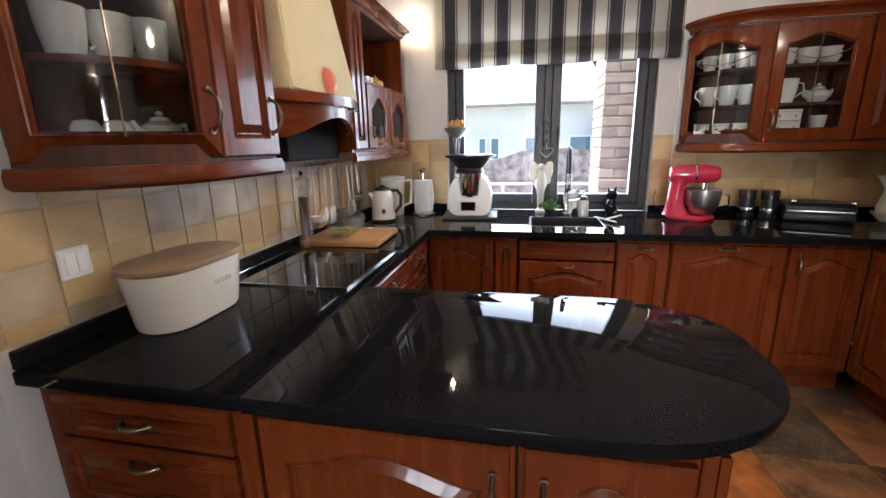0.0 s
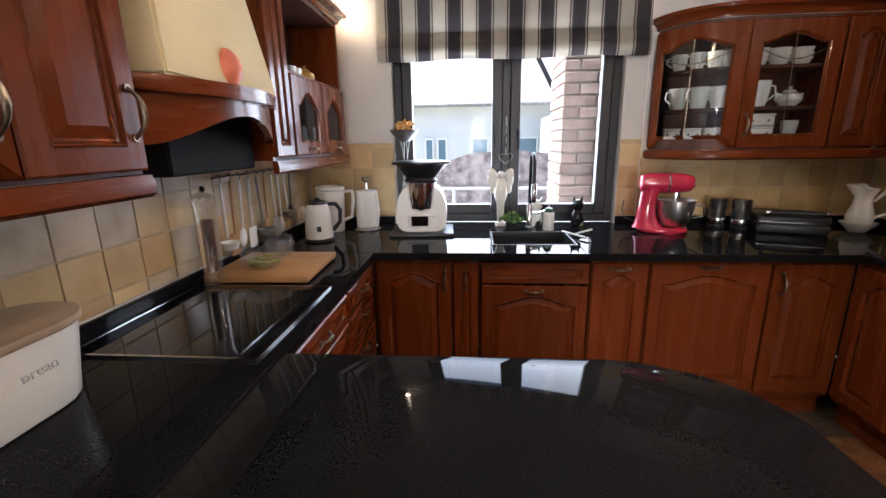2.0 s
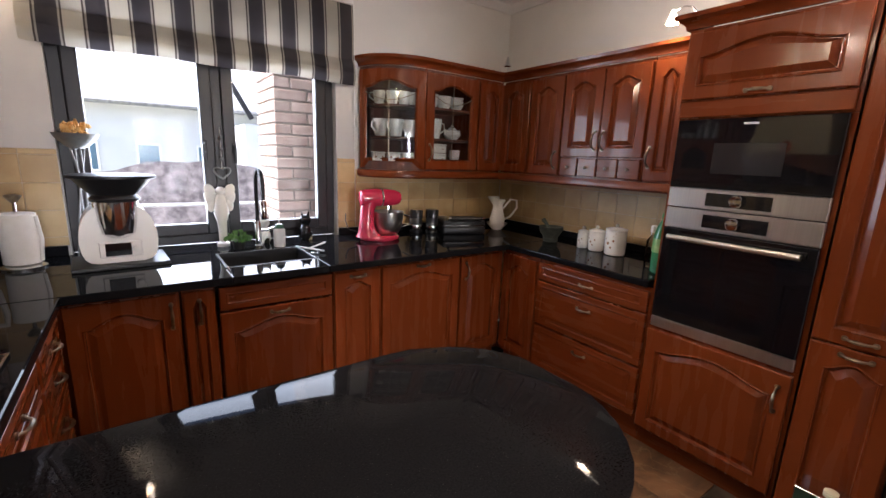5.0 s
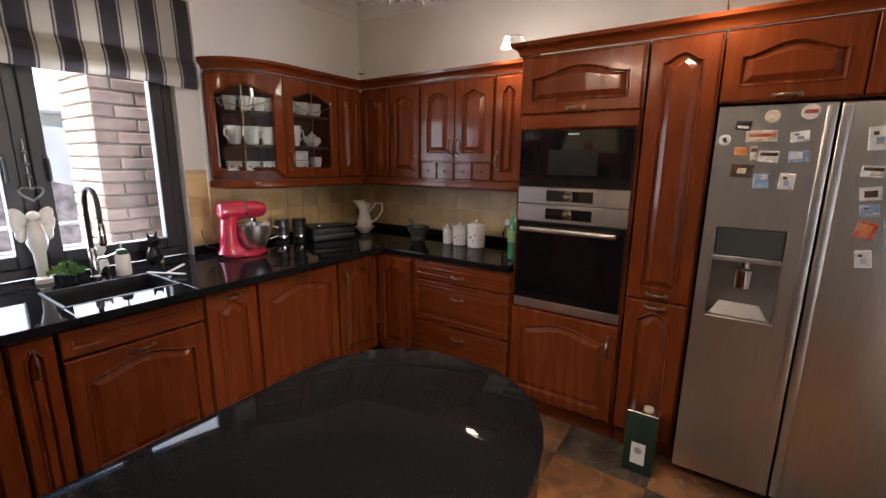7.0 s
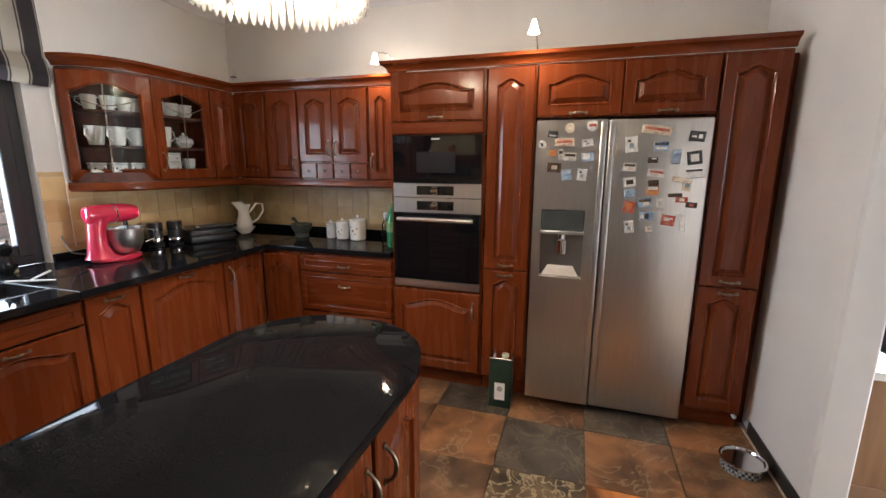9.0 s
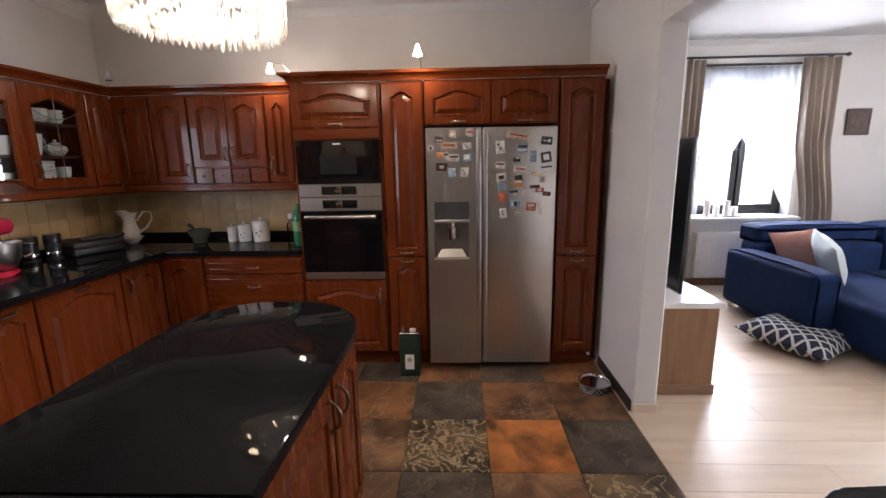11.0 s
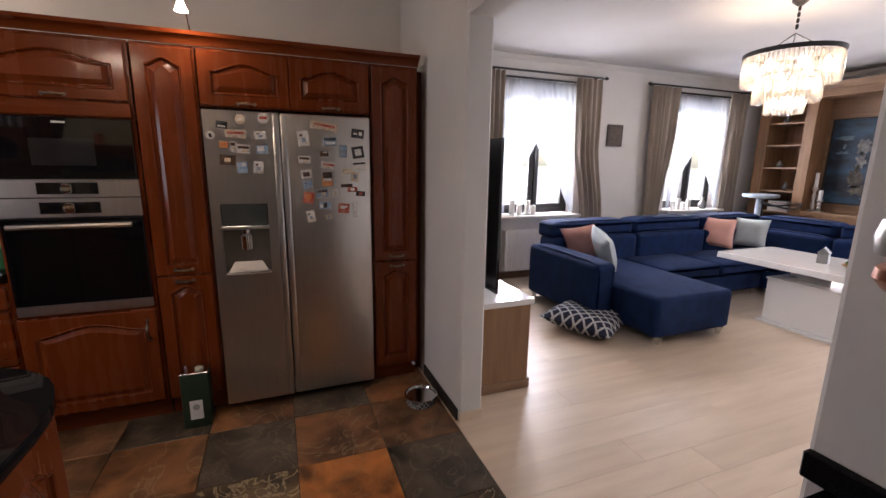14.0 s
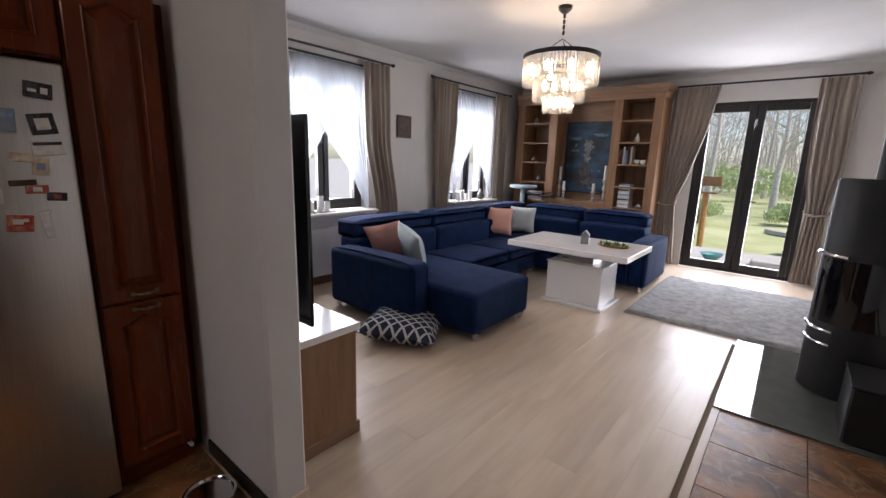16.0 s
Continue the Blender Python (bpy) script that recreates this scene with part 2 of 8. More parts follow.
CEIL = material("ceiling_paint", (0.58, 0.57, 0.56), (0.64, 0.63, 0.62), scale=1.1, rough=0.9, bump=0.03, fine=120)
TILE = material("wall_tile_glaze", (0.42, 0.27, 0.115), (0.58, 0.42, 0.21), scale=5, rough=0.3, rough2=0.48, bump=0.12, fine=12, per=0.1, lo=0.3, hi=0.7)
TILEG = material("wall_tile_glaze_grey", (0.4, 0.295, 0.18), (0.57, 0.47, 0.34), scale=7, rough=0.3, rough2=0.48, bump=0.12, fine=12, per=0.14)
GROUT = material("grout", (0.5, 0.41, 0.28), (0.58, 0.48, 0.35), scale=20, rough=0.9)
SLATES = {"rust": slate("rust_slate", (0.26, 0.09, 0.022), 0.15), "brown": slate("brown_slate", (0.115, 0.058, 0.028), 0.25), "grey": slate("grey_slate", (0.05, 0.038, 0.027), 0.2),
          "vein": slate("veined_slate", (0.08, 0.05, 0.024), 0.95, 0.04, 9), "umber": slate("umber_slate", (0.14, 0.062, 0.025), 0.4)}
FGROUT = material("floor_grout", (0.03, 0.022, 0.016), (0.05, 0.036, 0.026), scale=30, rough=0.9)
OAK = material("pale_oak_board", (0.6, 0.475, 0.36), (0.68, 0.555, 0.43), scale=2.2, rough=0.28, rough2=0.4, bump=0.03, fine=40, stretch=(7, 0.8, 1), per=0.05)
STEEL = material("brushed_steel", (0.6, 0.575, 0.54), (0.66, 0.635, 0.6), scale=3, rough=0.26, rough2=0.36, metal=1.0, bump=0.03, fine=30, stretch=(60, 60, 1.2))
CHROME = material("chrome", (0.7, 0.7, 0.7), (0.8, 0.8, 0.8), scale=4, rough=0.08, metal=1.0)
BRONZE = material("aged_bronze", (0.17, 0.13, 0.09), (0.34, 0.27, 0.19), scale=30, rough=0.3, metal=1.0)
BLACKGLASS = material("black_glass", (0.004, 0.004, 0.005), (0.006, 0.006, 0.007), scale=2, rough=0.03, rough2=0.06, spec=0.6)
BLACK = material("black_plastic", (0.012, 0.012, 0.013), (0.02, 0.02, 0.021), scale=9, rough=0.35, bump=0.04)
DARKFRAME = material("dark_brown_window_frame", (0.009, 0.007, 0.0075), (0.015, 0.012, 0.012), scale=4, rough=0.35, bump=0.05, fine=40, stretch=(8, 8, 1))
WHITE = material("white_plastic", (0.76, 0.75, 0.72), (0.8, 0.79, 0.76), scale=5, rough=0.3)
PORC = material("white_porcelain", (0.78, 0.76, 0.71), (0.82, 0.8, 0.76), scale=5, rough=0.12, coat=0.3, speck=((0.45, 0.3, 0.2), 26, 0.7))
PLAINPORC = material("plain_porcelain", (0.8, 0.77, 0.7), (0.84, 0.81, 0.75), scale=5, rough=0.14, coat=0.3)
CLEAR = glass_sheet("clear_glass")
PANE = glass_sheet("window_glass", (0.97, 0.98, 0.98), ior=1.12)
CREAM = material("cream_plaster", (0.62, 0.52, 0.3), (0.68, 0.57, 0.34), scale=2.5, rough=0.8, bump=0.05, fine=80)
PINK = material("pink_enamel", (0.5, 0.02, 0.058), (0.55, 0.028, 0.07), scale=4, rough=0.14, coat=0.6)
BEECH = material("beech_board", (0.36, 0.165, 0.055), (0.48, 0.25, 0.095), scale=3, rough=0.45, stretch=(1, 9, 5), bump=0.05)
NAVY = material("navy_fabric", (0.004, 0.017, 0.066), (0.007, 0.026, 0.094), scale=9, rough=0.9, bump=0.35, fine=420, sheen=0.03, spec=0.2)
TAUPE = material("taupe_curtain", (0.25, 0.205, 0.165), (0.34, 0.285, 0.235), scale=8, rough=0.75, bump=0.15, fine=200, stretch=(1, 1, 0.15), sheen=0.3)
SHEER = sheer("sheer_curtain", (0.4, 0.43, 0.47), 0.5)
LACQUER = material("white_lacquer", (0.8, 0.79, 0.77), (0.83, 0.82, 0.8), scale=2, rough=0.1, coat=0.4)
CASE = material("light_walnut", (0.23, 0.12, 0.058), (0.3, 0.165, 0.082), scale=3, rough=0.42, stretch=(7, 7, 0.8), bump=0.05, fine=30)
CASEH = material("light_walnut_panel", (0.22, 0.125, 0.07), (0.3, 0.18, 0.1), scale=3, rough=0.4, stretch=(0.8, 0.8, 7), bump=0.04)

# ---- the large structure ----
TOP = 0.925       # worktop height
WX, EX, NY = -0.85, 2.77, 3.56   # kitchen walls
CH = 2.82         # ceiling
LE, LS, LW = 4.3, -7.1, -1.9     # living room walls

bm = bmesh.new()
bx(bm, -2.6, EX, -0.48, NY, -0.12, -0.012)
floor_kitchen = structure("floor_kitchen", bm, FGROUT, "slate-tiled kitchen floor in brown, rust and grey", "floor")
bm = bmesh.new()
bx(bm, LW, LE, LS, -0.48, -0.12, -0.012)
floor_living = structure("floor_living", bm, material("board_gap", (0.2, 0.15, 0.1), (0.24, 0.18, 0.12), rough=0.8), "pale oak plank floor of the living room", "floor")

bm = bmesh.new()
bx(bm, -2.75, -0.25, NY, NY + 0.32, 0, CH)
bx(bm, 1.21, EX + 0.3, NY, NY + 0.32, 0, CH)
bx(bm, -0.25, 1.21, NY, NY + 0.32, 0, 0.91)
bx(bm, -0.25, 1.21, NY, NY + 0.32, 2.36, CH)
wall_north = structure("wall_north", bm, PLASTER, "off-white plastered kitchen wall with the window", "wall")
bm = box(EX, EX + 0.3, -0.5, NY, 0, CH)
wall_east = structure("wall_east", bm, PLASTER, "off-white plastered wall behind the tall cabinets", "wall")
bm = box(-2.75, WX, 0.94, NY, 0, CH)
wall_west = structure("wall_west", bm, PLASTER, "white plastered wall with a tiled splashback", "wall")
bm = bmesh.new()
bx(bm, 1.53, LE + 0.35, -0.65, -0.5, 0, CH, 0.012)
structure("wall_between", bm, PLASTERW, "white wall end beside the tall kitchen cabinets", "wall")
bm = bmesh.new()
bx(bm, -2.6, -0.13, -0.65, -0.5, 0, CH, 0.012)
structure("wall_corner", bm, PLASTERW, "white wall on the other side of the wide opening", "wall")
bm = bmesh.new()
bx(bm, -0.13, 1.53, -0.645, -0.505, 2.23, CH)
structure("beam", bm, PLASTERW, "white lintel above the wide opening", "wall")
structure("wall_back", box(-2.75, -2.6, LS, 0.94, 0, CH), PLASTERW, "plain white wall that closes the rooms", "wall")

bm = bmesh.new()
for y0, y1, z0, z1 in ((-0.65, -2.2, 0, CH), (-3.35, -5.03, 0, CH), (-6.13, LS - 0.3, 0, CH), (-2.2, -3.35, 0, 0.84), (-5.03, -6.13, 0, 0.84), (-2.2, -3.35, 2.42, CH), (-5.03, -6.13, 2.42, CH)):
    bx(bm, LE, LE + 0.35, y1, y0, z0, z1)
structure("wall_living_east", bm, PLASTERW, "white living room wall with two windows", "wall")
bm = bmesh.new()
bx(bm, -2.6, -0.02, LS - 0.3, LS, 0, CH)
bx(bm, 1.34, LE, LS - 0.3, LS, 0, CH)
bx(bm, -0.02, 1.34, LS - 0.3, LS, 2.41, CH)
structure("wall_living_south", bm, PLASTERW, "white living room wall with the garden door", "wall")
structure("wall_living_west", box(LW - 0.15, LW, LS, -0.65, 0, CH), PLASTERW, "plain white living room wall", "wall")
structure("ceiling_kitchen", box(-2.75, EX + 0.3, -0.65, NY + 0.3, CH, CH + 0.2), CEIL, "white painted kitchen ceiling", "ceiling")
structure("ceiling_living", box(LW - 0.15, LE + 0.35, LS - 0.3, -0.65, CH, CH + 0.2), CEIL, "white painted living room ceiling", "ceiling")
bm = sweep(bmesh.new(), [(WX, 1.0), (WX, NY), (EX, NY), (EX, -0.5), (1.53, -0.5)], [(0, CH), (0, CH - 0.12), (0.02, CH - 0.125), (0.035, CH - 0.06), (0.08, CH - 0.03), (0.085, CH)])
structure("trim_kitchen_cornice", bm, CEIL, "white coved ceiling cornice", "trim", smooth=True)
bm = sweep(bmesh.new(), [(1.53, -0.65), (LE, -0.65), (LE, LS), (LW, LS)], [(0, CH), (0, CH - 0.05), (0.015, CH - 0.05), (0.05, CH - 0.012), (0.05, CH)])
structure("trim_living_cornice", bm, CEIL, "white ceiling cornice of the living room", "trim", smooth=True)
# baseboards
bm = bmesh.new()
bx(bm, 1.54, 2.16, -0.5, -0.488, 0, 0.075, 0.003)
structure("baseboard_dark", bm, material("dark_skirting", (0.02, 0.017, 0.015), (0.03, 0.025, 0.02), rough=0.4), "dark stone skirting along the wall end", "baseboard")
bm = bmesh.new()
bx(bm, 1.518, 1.53, -0.65, -0.5, 0, 0.06, 0.003)
bx(bm, 1.54, 1.74, -0.662, -0.65, 0, 0.06, 0.003)
structure("baseboard_pale", bm, OAK, "pale oak skirting round the wall end", "baseboard")
structure("baseboard_living", box(LE - 0.015, LE, LS, -0.66, 0, 0.09, bev=0.003), CASE, "brown wooden skirting in the living room", "baseboard")

# ---- cabinet doors ----


def arch(u):
    a = abs(u)
    return 0.0 if a > 0.92 else (0.5 * (1 + math.cos(math.pi * a / 0.92))) ** 0.75


def front(w, h, margin=0.055, rise=0.05, thick=0.021, hole=False, n=15, warp=None, relief=1.0):
    """A framed cabinet front in x, z with its face towards -y: raised and fielded panel, or an opening for glass."""
    bm = bmesh.new()
    m = min(margin, w * 0.26, h * 0.3)
    zs = h - m - rise
    xs = [w - m - (w - 2 * m) * i / n for i in range(n + 1)]
    ins = [(m, m), (w - m, m)] + [(x, zs + rise * arch((x - w / 2) / (w / 2 - m))) for x in xs]
    out = [(0, 0), (w, 0)] + [((w if i == 0 else 0 if i == n else x), h) for i, x in enumerate(xs)]
    cx, cz = w / 2, (m + h - m) / 2

    def shrink(pts, d):
        fx, fz = 1 - 2 * d / (w - 2 * m), 1 - 2 * d / (h - 2 * m)
        return [(cx + (x - cx) * fx, cz + (z - cz) * fz) for x, z in pts]

    def edge(pts, d):
        return [(min(max(x, d), w - d), min(max(z, d), h - d)) for x, z in pts]

    loops = [(out, 0.0), (out, -thick + 0.005), (edge(out, 0.005), -thick), (ins, -thick), (shrink(ins, 0.004), -thick - 0.004), (shrink(ins, 0.008), -thick - 0.001), (shrink(ins, 0.010), -thick + 0.007), (shrink(ins, 0.014), -thick + 0.012)]
    if hole:
        loops += [(shrink(ins, 0.014), 0.0)]
    else:
        k = min(0.04, 0.3 * (w - 2 * m))
        loops += [(shrink(ins, 0.018), -thick + 0.012), (shrink(ins, k), -thick + 0.001), (shrink(ins, k + 0.004), -thick - 0.001)]
    loops = loops[:4] + [(pts, -thick + (y + thick) * relief) for pts, y in loops[4:]]
    rings = []
    for pts, y in loops:
        rings.append([bm.verts.new((x, y, z)) for x, z in pts])
    c = len(ins)
    for a, b in zip(rings, rings[1:]):
        for i in range(c):
            bm.faces.new((a[i], a[(i + 1) % c], b[(i + 1) % c], b[i]))
    if not hole:
        bm.faces.new(rings[-1])
        bm.faces.new(rings[0][::-1])
    if warp:
        for v in bm.verts:
            v.co = warp(v.co)
    return bm


def pane_of(w, h, margin=0.055, rise=0.05, warp=None, n=10):
    bm = bmesh.new()
    m = min(margin, w * 0.26, h * 0.3) + 0.008
    for y in (-0.010, -0.006):
        rows = [[bm.verts.new((m + (w - 2 * m) * i / n, y, m)) for i in range(n + 1)],
                [bm.verts.new((m + (w - 2 * m) * i / n, y, h - m - rise + rise * arch((m + (w - 2 * m) * i / n - w / 2) / (w / 2 - m)))) for i in range(n + 1)]]
        for i in range(n):
            bm.faces.new((rows[0][i], rows[0][i + 1], rows[1][i + 1], rows[1][i]))
    if warp:
        for v in bm.verts:
            v.co = warp(v.co)
    return bm


def lead_of(w, h, warp=None):
    """Lead strips on a glass door: one upright and a pointed arch."""
    bm = bmesh.new()
    ms = 0.06

    def strip(pts):
        tube(bm, pts, 0.0028, 5)
    strip([(w / 2, -0.013, ms), (w / 2, -0.013, h * 0.55), (w / 2, -0.013, h - ms - 0.01)])
    for s in (-1, 1):
        strip([(w / 2 + s * (w / 2 - ms - 0.004) * k / 8, -0.013, h * 0.78 - 0.07 * h * math.sin(math.pi * 0.5 * (1 - k / 8)) * 1.2) for k in range(9)])
    if warp:
        for v in bm.verts:
            v.co = warp(v.co)
    return bm


def handle_bm(length=0.11, upright=True, out=0.032):
    """An aged-bronze bow handle with a swelling in the middle, centred on the origin, out towards -y."""
    bm = bmesh.new()
    pts, rad = [], []
    for i in range(13):
        k = i / 12
        a = (k - 0.5) * length
        y = -out * (1 - abs(2 * k - 1) ** 2.6) - 0.003
        pts.append((0, y, a) if upright else (a, y, 0))
        rad.append(0.0075 - 0.0035 * abs(2 * k - 1) if 0 < i < 12 else 0.006)
    tube(bm, pts, rad, 8)
    for s in (-1, 1):
        a = s * length / 2
        p = (0, 0, a) if upright else (a, 0, 0)
        tube(bm, [(p[0], 0.0, p[2]), (p[0], -0.006, p[2])], 0.010, 10)
    return bm


HANDLE_V = mesh_of("handle", handle_bm(), BRONZE, True)
HANDLE_H = mesh_of("handle", handle_bm(0.085, False, 0.022), BRONZE, True)
KNOB = mesh_of("knob", lathe(bmesh.new(), [(0.004, 0), (0.004, 0.010), (0.009, 0.014), (0.009, 0.02), (0.004, 0.024)], seg=10), BRONZE, True)


def add_handle(door, x, z, upright, y=-0.021):
    ob = new("handle", HANDLE_V if upright else HANDLE_H)
    ob.parent = door
    ob.location = (x, y, z)
    return ob


def unit(name, label, at, w, z0, z1, depth, fronts, group, base=True, category="cabinet", back=0.0):
    """One cabinet: carcass and its fronts. fronts: (kind, x, z, w, h, handle) with handle (x, z, upright) within the front."""
    cab = thing(name, label, category, at, group)
    part("body", box(0.001, w - 0.001, 0.001, depth, z0, z1, bev=0.002), WOOD, cab)
    if base:
        part("plinth", box(0.001, w - 0.001, 0.05, 0.07, 0.002, z0), WOODH, cab, "dark recessed plinth")
    for kind, x, z, fw, fh, hd in fronts:
        flat = kind == "drawer"
        bm = front(fw, fh, 0.03 if flat else 0.055, 0.0 if flat else (0.035 if fw < 0.3 else 0.05), relief=0.4 if flat else 1.0)
        d = part("drawer" if flat else "door", bm, WOODH if flat else WOOD, cab, at=pose(x, 0, z))
        if hd:
            add_handle(d, *hd)
    return cab


def at_n(x):
    return pose(x, 2.825, 0)


def at_e(y, x=2.15):
    return pose(x, y, 0, 0, 0, -90)


def at_w(y, x=-0.25):
    return pose(x, y, 0, 0, 0, 90)


G = "cherry wood base cabinets"
D = 0.60
B0, B1 = 0.13, 0.885
# north run
unit("base_cabinet", "cherry wood base cabinet with an arched panel door", at_n(-0.25), 0.42, B0, B1, D, [("door", 0.02, 0.16, 0.39, 0.70, (0.365, 0.60, True))], G)
unit("base_cabinet", "narrow cherry wood base cabinet beside the sink", at_n(0.175), 0.14, B0, B1, D, [("door", 0.005, 0.16, 0.13, 0.70, (0.065, 0.60, True))], G)
unit("base_cabinet", "cherry wood sink cabinet with a false drawer front", at_n(0.32), 0.56, B0, 0.66, D, [("drawer", 0.005, 0.745, 0.55, 0.115, None), ("door", 0.005, 0.16, 0.55, 0.575, (0.275, 0.545, False))], G)
unit("base_cabinet", "narrow cherry wood base cabinet with a bow handle", at_n(0.885), 0.285, B0, B1, D, [("door", 0.005, 0.16, 0.275, 0.70, (0.137, 0.67, False))], G)
unit("base_cabinet", "wide cherry wood base cabinet with an arched door", at_n(1.175), 0.58, B0, B1, D, [("door", 0.005, 0.16, 0.57, 0.70, (0.285, 0.68, False))], G)
unit("base_cabinet", "cherry wood corner cabinet next to the drawers", at_n(1.76), 0.39, B0, B1, D, [("door", 0.005, 0.16, 0.37, 0.70, (0.04, 0.60, True))], G)
# east run
unit("base_cabinet", "cherry wood corner cabinet with a plain door", at_e(2.80), 0.32, B0, B1, D, [("door", 0.005, 0.16, 0.31, 0.70, None)], G)
unit("drawer_cabinet", "cherry wood drawer cabinet with three drawers", at_e(2.475), 0.755, B0, B1, D, [("drawer", 0.01, 0.75, 0.735, 0.115, (0.365, 0.046, False)), ("drawer", 0.01, 0.45, 0.735, 0.29, (0.365, 0.2, False)), ("drawer", 0.01, 0.16, 0.735, 0.28, (0.365, 0.208, False))], G)
# west run under the hob
for y0, w in ((1.70, 0.60), (2.31, 0.42)):
    unit("drawer_cabinet", "cherry wood drawer cabinet under the hob run", at_w(y0), w, B0, B1, 0.58, [("drawer", 0.01, 0.75, w - 0.02, 0.115, (w / 2, 0.058, False)), ("drawer", 0.01, 0.57, w - 0.02, 0.17, (w / 2, 0.12, False)), ("drawer", 0.01, 0.37, w - 0.02, 0.19, (w / 2, 0.14, False)), ("drawer", 0.01, 0.16, w - 0.02, 0.20, (w / 2, 0.15, False))], G)
# peninsula, seen from the dining side
PY = 1.0
unit("drawer_cabinet", "cherry wood drawer cabinet at the wall end", pose(-0.83, PY, 0), 0.61, B0, B1, 0.62, [("drawer", 0.06, 0.745, 0.50, 0.12, (0.25, 0.06, False)), ("drawer", 0.06, 0.54, 0.50, 0.195, (0.25, 0.15, False)), ("drawer", 0.06, 0.16, 0.50, 0.37, (0.25, 0.30, False))], G)
unit("base_cabinet", "cherry wood peninsula cabinet with an arched door", pose(-0.205, PY, 0), 0.575, B0, B1, 0.62, [("door", 0.01, 0.16, 0.555, 0.70, (0.52, 0.58, True))], G)
unit("base_cabinet", "narrow cherry wood peninsula cabinet at the free end", pose(0.375, PY, 0), 0.33, B0, B1, 0.62, [("door", 0.01, 0.16, 0.31, 0.70, (0.04, 0.58, True))], G)
part("side_panel", front(0.60, 0.72, 0.06, 0.05), WOOD, unit("base_cabinet", "cherry wood end panel of the peninsula", pose(0.71, PY + 0.01, 0), 0.03, B0, B1, 0.60, [], G), at=pose(0.03, 0, 0.15, 0, 0, 90))

# tall run
T0, T1 = 0.11, 2.09
oven_tower = unit("oven_cabinet", "tall cherry wood cabinet holding the ovens", at_e(1.72), 0.63, T0, 0.70, D, [("door", 0.01, 0.13, 0.605, 0.555, (0.565, 0.44, True)), ("door", 0.01, 1.79, 0.605, 0.285, (0.30, 0.02, False))], "tall cherry wood cabinets")
part("upper_body", box(0.001, 0.629, 0.001, D, 1.705, T1, bev=0.002), WOOD, oven_tower)
for x in (0.001, 0.609):
    part("side_panel", box(x, x + 0.02, 0.001, D, 0.701, 1.704), WOOD, oven_tower)
part("rail", box(0.012, 0.618, -0.018, 0, 1.712, 1.782, bev=0.003), WOODH, oven_tower)
unit("larder_cabinet", "narrow tall cherry wood larder beside the ovens", at_e(1.085), 0.29, T0, T1, D, [("door", 0.005, 0.87, 0.275, 1.205, (0.137, 0.03, False)), ("door", 0.005, 0.13, 0.275, 0.732, (0.137, 0.705, False))], "tall cherry wood cabinets")
over_fridge = unit("top_cabinet", "cherry wood cabinet above the fridge freezer", at_e(0.79), 0.919, 1.79, T1, D, [("door", 0.004, 1.797, 0.453, 0.28, (0.226, 0.014, False)), ("door", 0.461, 1.797, 0.453, 0.28, (0.226, 0.014, False))], "tall cherry wood cabinets", base=False)
part("side_panel", box(0.908, 0.918, 0.03, 0.5, 0.002, 1.789), WOOD, over_fridge)
end_larder = unit("larder_cabinet", "narrow tall cherry wood larder at the wall end", at_e(-0.13), 0.305, T0, T1, D, [("door", 0.008, 0.87, 0.288, 1.205, (0.15, 0.03, False)), ("door", 0.008, 0.13, 0.288, 0.732, (0.15, 0.705, False))], "tall cherry wood cabinets")
part("filler_strip", box(0.3055, 0.3685, 0.12, 0.14, 0.002, T1), WOOD, end_larder, "recessed filler strip against the wall")
CROWN = [(0.0, 0), (0.012, 0.0), (0.014, 0.016), (0.03, 0.034), (0.05, 0.042), (0.055, 0.06), (0.0, 0.06)]


def moulding(name, path, z, profile, label, m=None):
    return single(name, sweep(bmesh.new(), path, [(o, z + u) for o, u in profile]), m or WOODH, label, "moulding", smooth=True)


moulding("crown_moulding", [(2.45, 1.722), (2.149, 1.722), (2.149, -0.437)], T1 + 0.002, CROWN, "cherry wood crown moulding on the tall cabinets")

# wall cabinets
U0, U1 = 1.40, 2.085
UG = "cherry wood wall cabinets"
HU = U1 - U0
unit("wall_cabinet", "cherry wood corner wall cabinet", at_e(3.25, 2.47), 0.30, U0, U1, 0.29, [("door", 0.005, U0 + 0.01, 0.285, HU - 0.03, None)], UG, base=False)
unit("wall_cabinet", "cherry wood wall cabinet with an arched door", at_e(2.945, 2.47), 0.295, U0, U1, 0.29, [("door", 0.005, U0 + 0.01, 0.285, HU - 0.03, (0.255, 0.10, True))], UG, base=False)
spice = unit("wall_cabinet", "cherry wood wall cabinet with four spice drawers", at_e(2.645, 2.47), 0.60, U0, U1, 0.29, [("door", 0.005, 1.535, 0.293, 0.53, (0.265, 0.10, True)), ("door", 0.302, 1.535, 0.293, 0.53, (0.028, 0.10, True))], UG, base=False)
for i in range(4):
    d = part("spice_drawer", box(0.008 + i * 0.148, 0.148 + i * 0.148, -0.02, 0, 1.41, 1.525, bev=0.005), WOODH, spice)
    k = new("knob", KNOB)
    k.parent, k.matrix_basis = d, pose(0.078 + i * 0.148, -0.02, 1.467, 90)
unit("wall_cabinet", "narrow cherry wood wall cabinet beside the ovens", at_e(2.04, 2.47), 0.205, U0, U1, 0.29, [("door", 0.005, U0 + 0.01, 0.195, HU - 0.03, (0.03, 0.13, True))], UG, base=False)


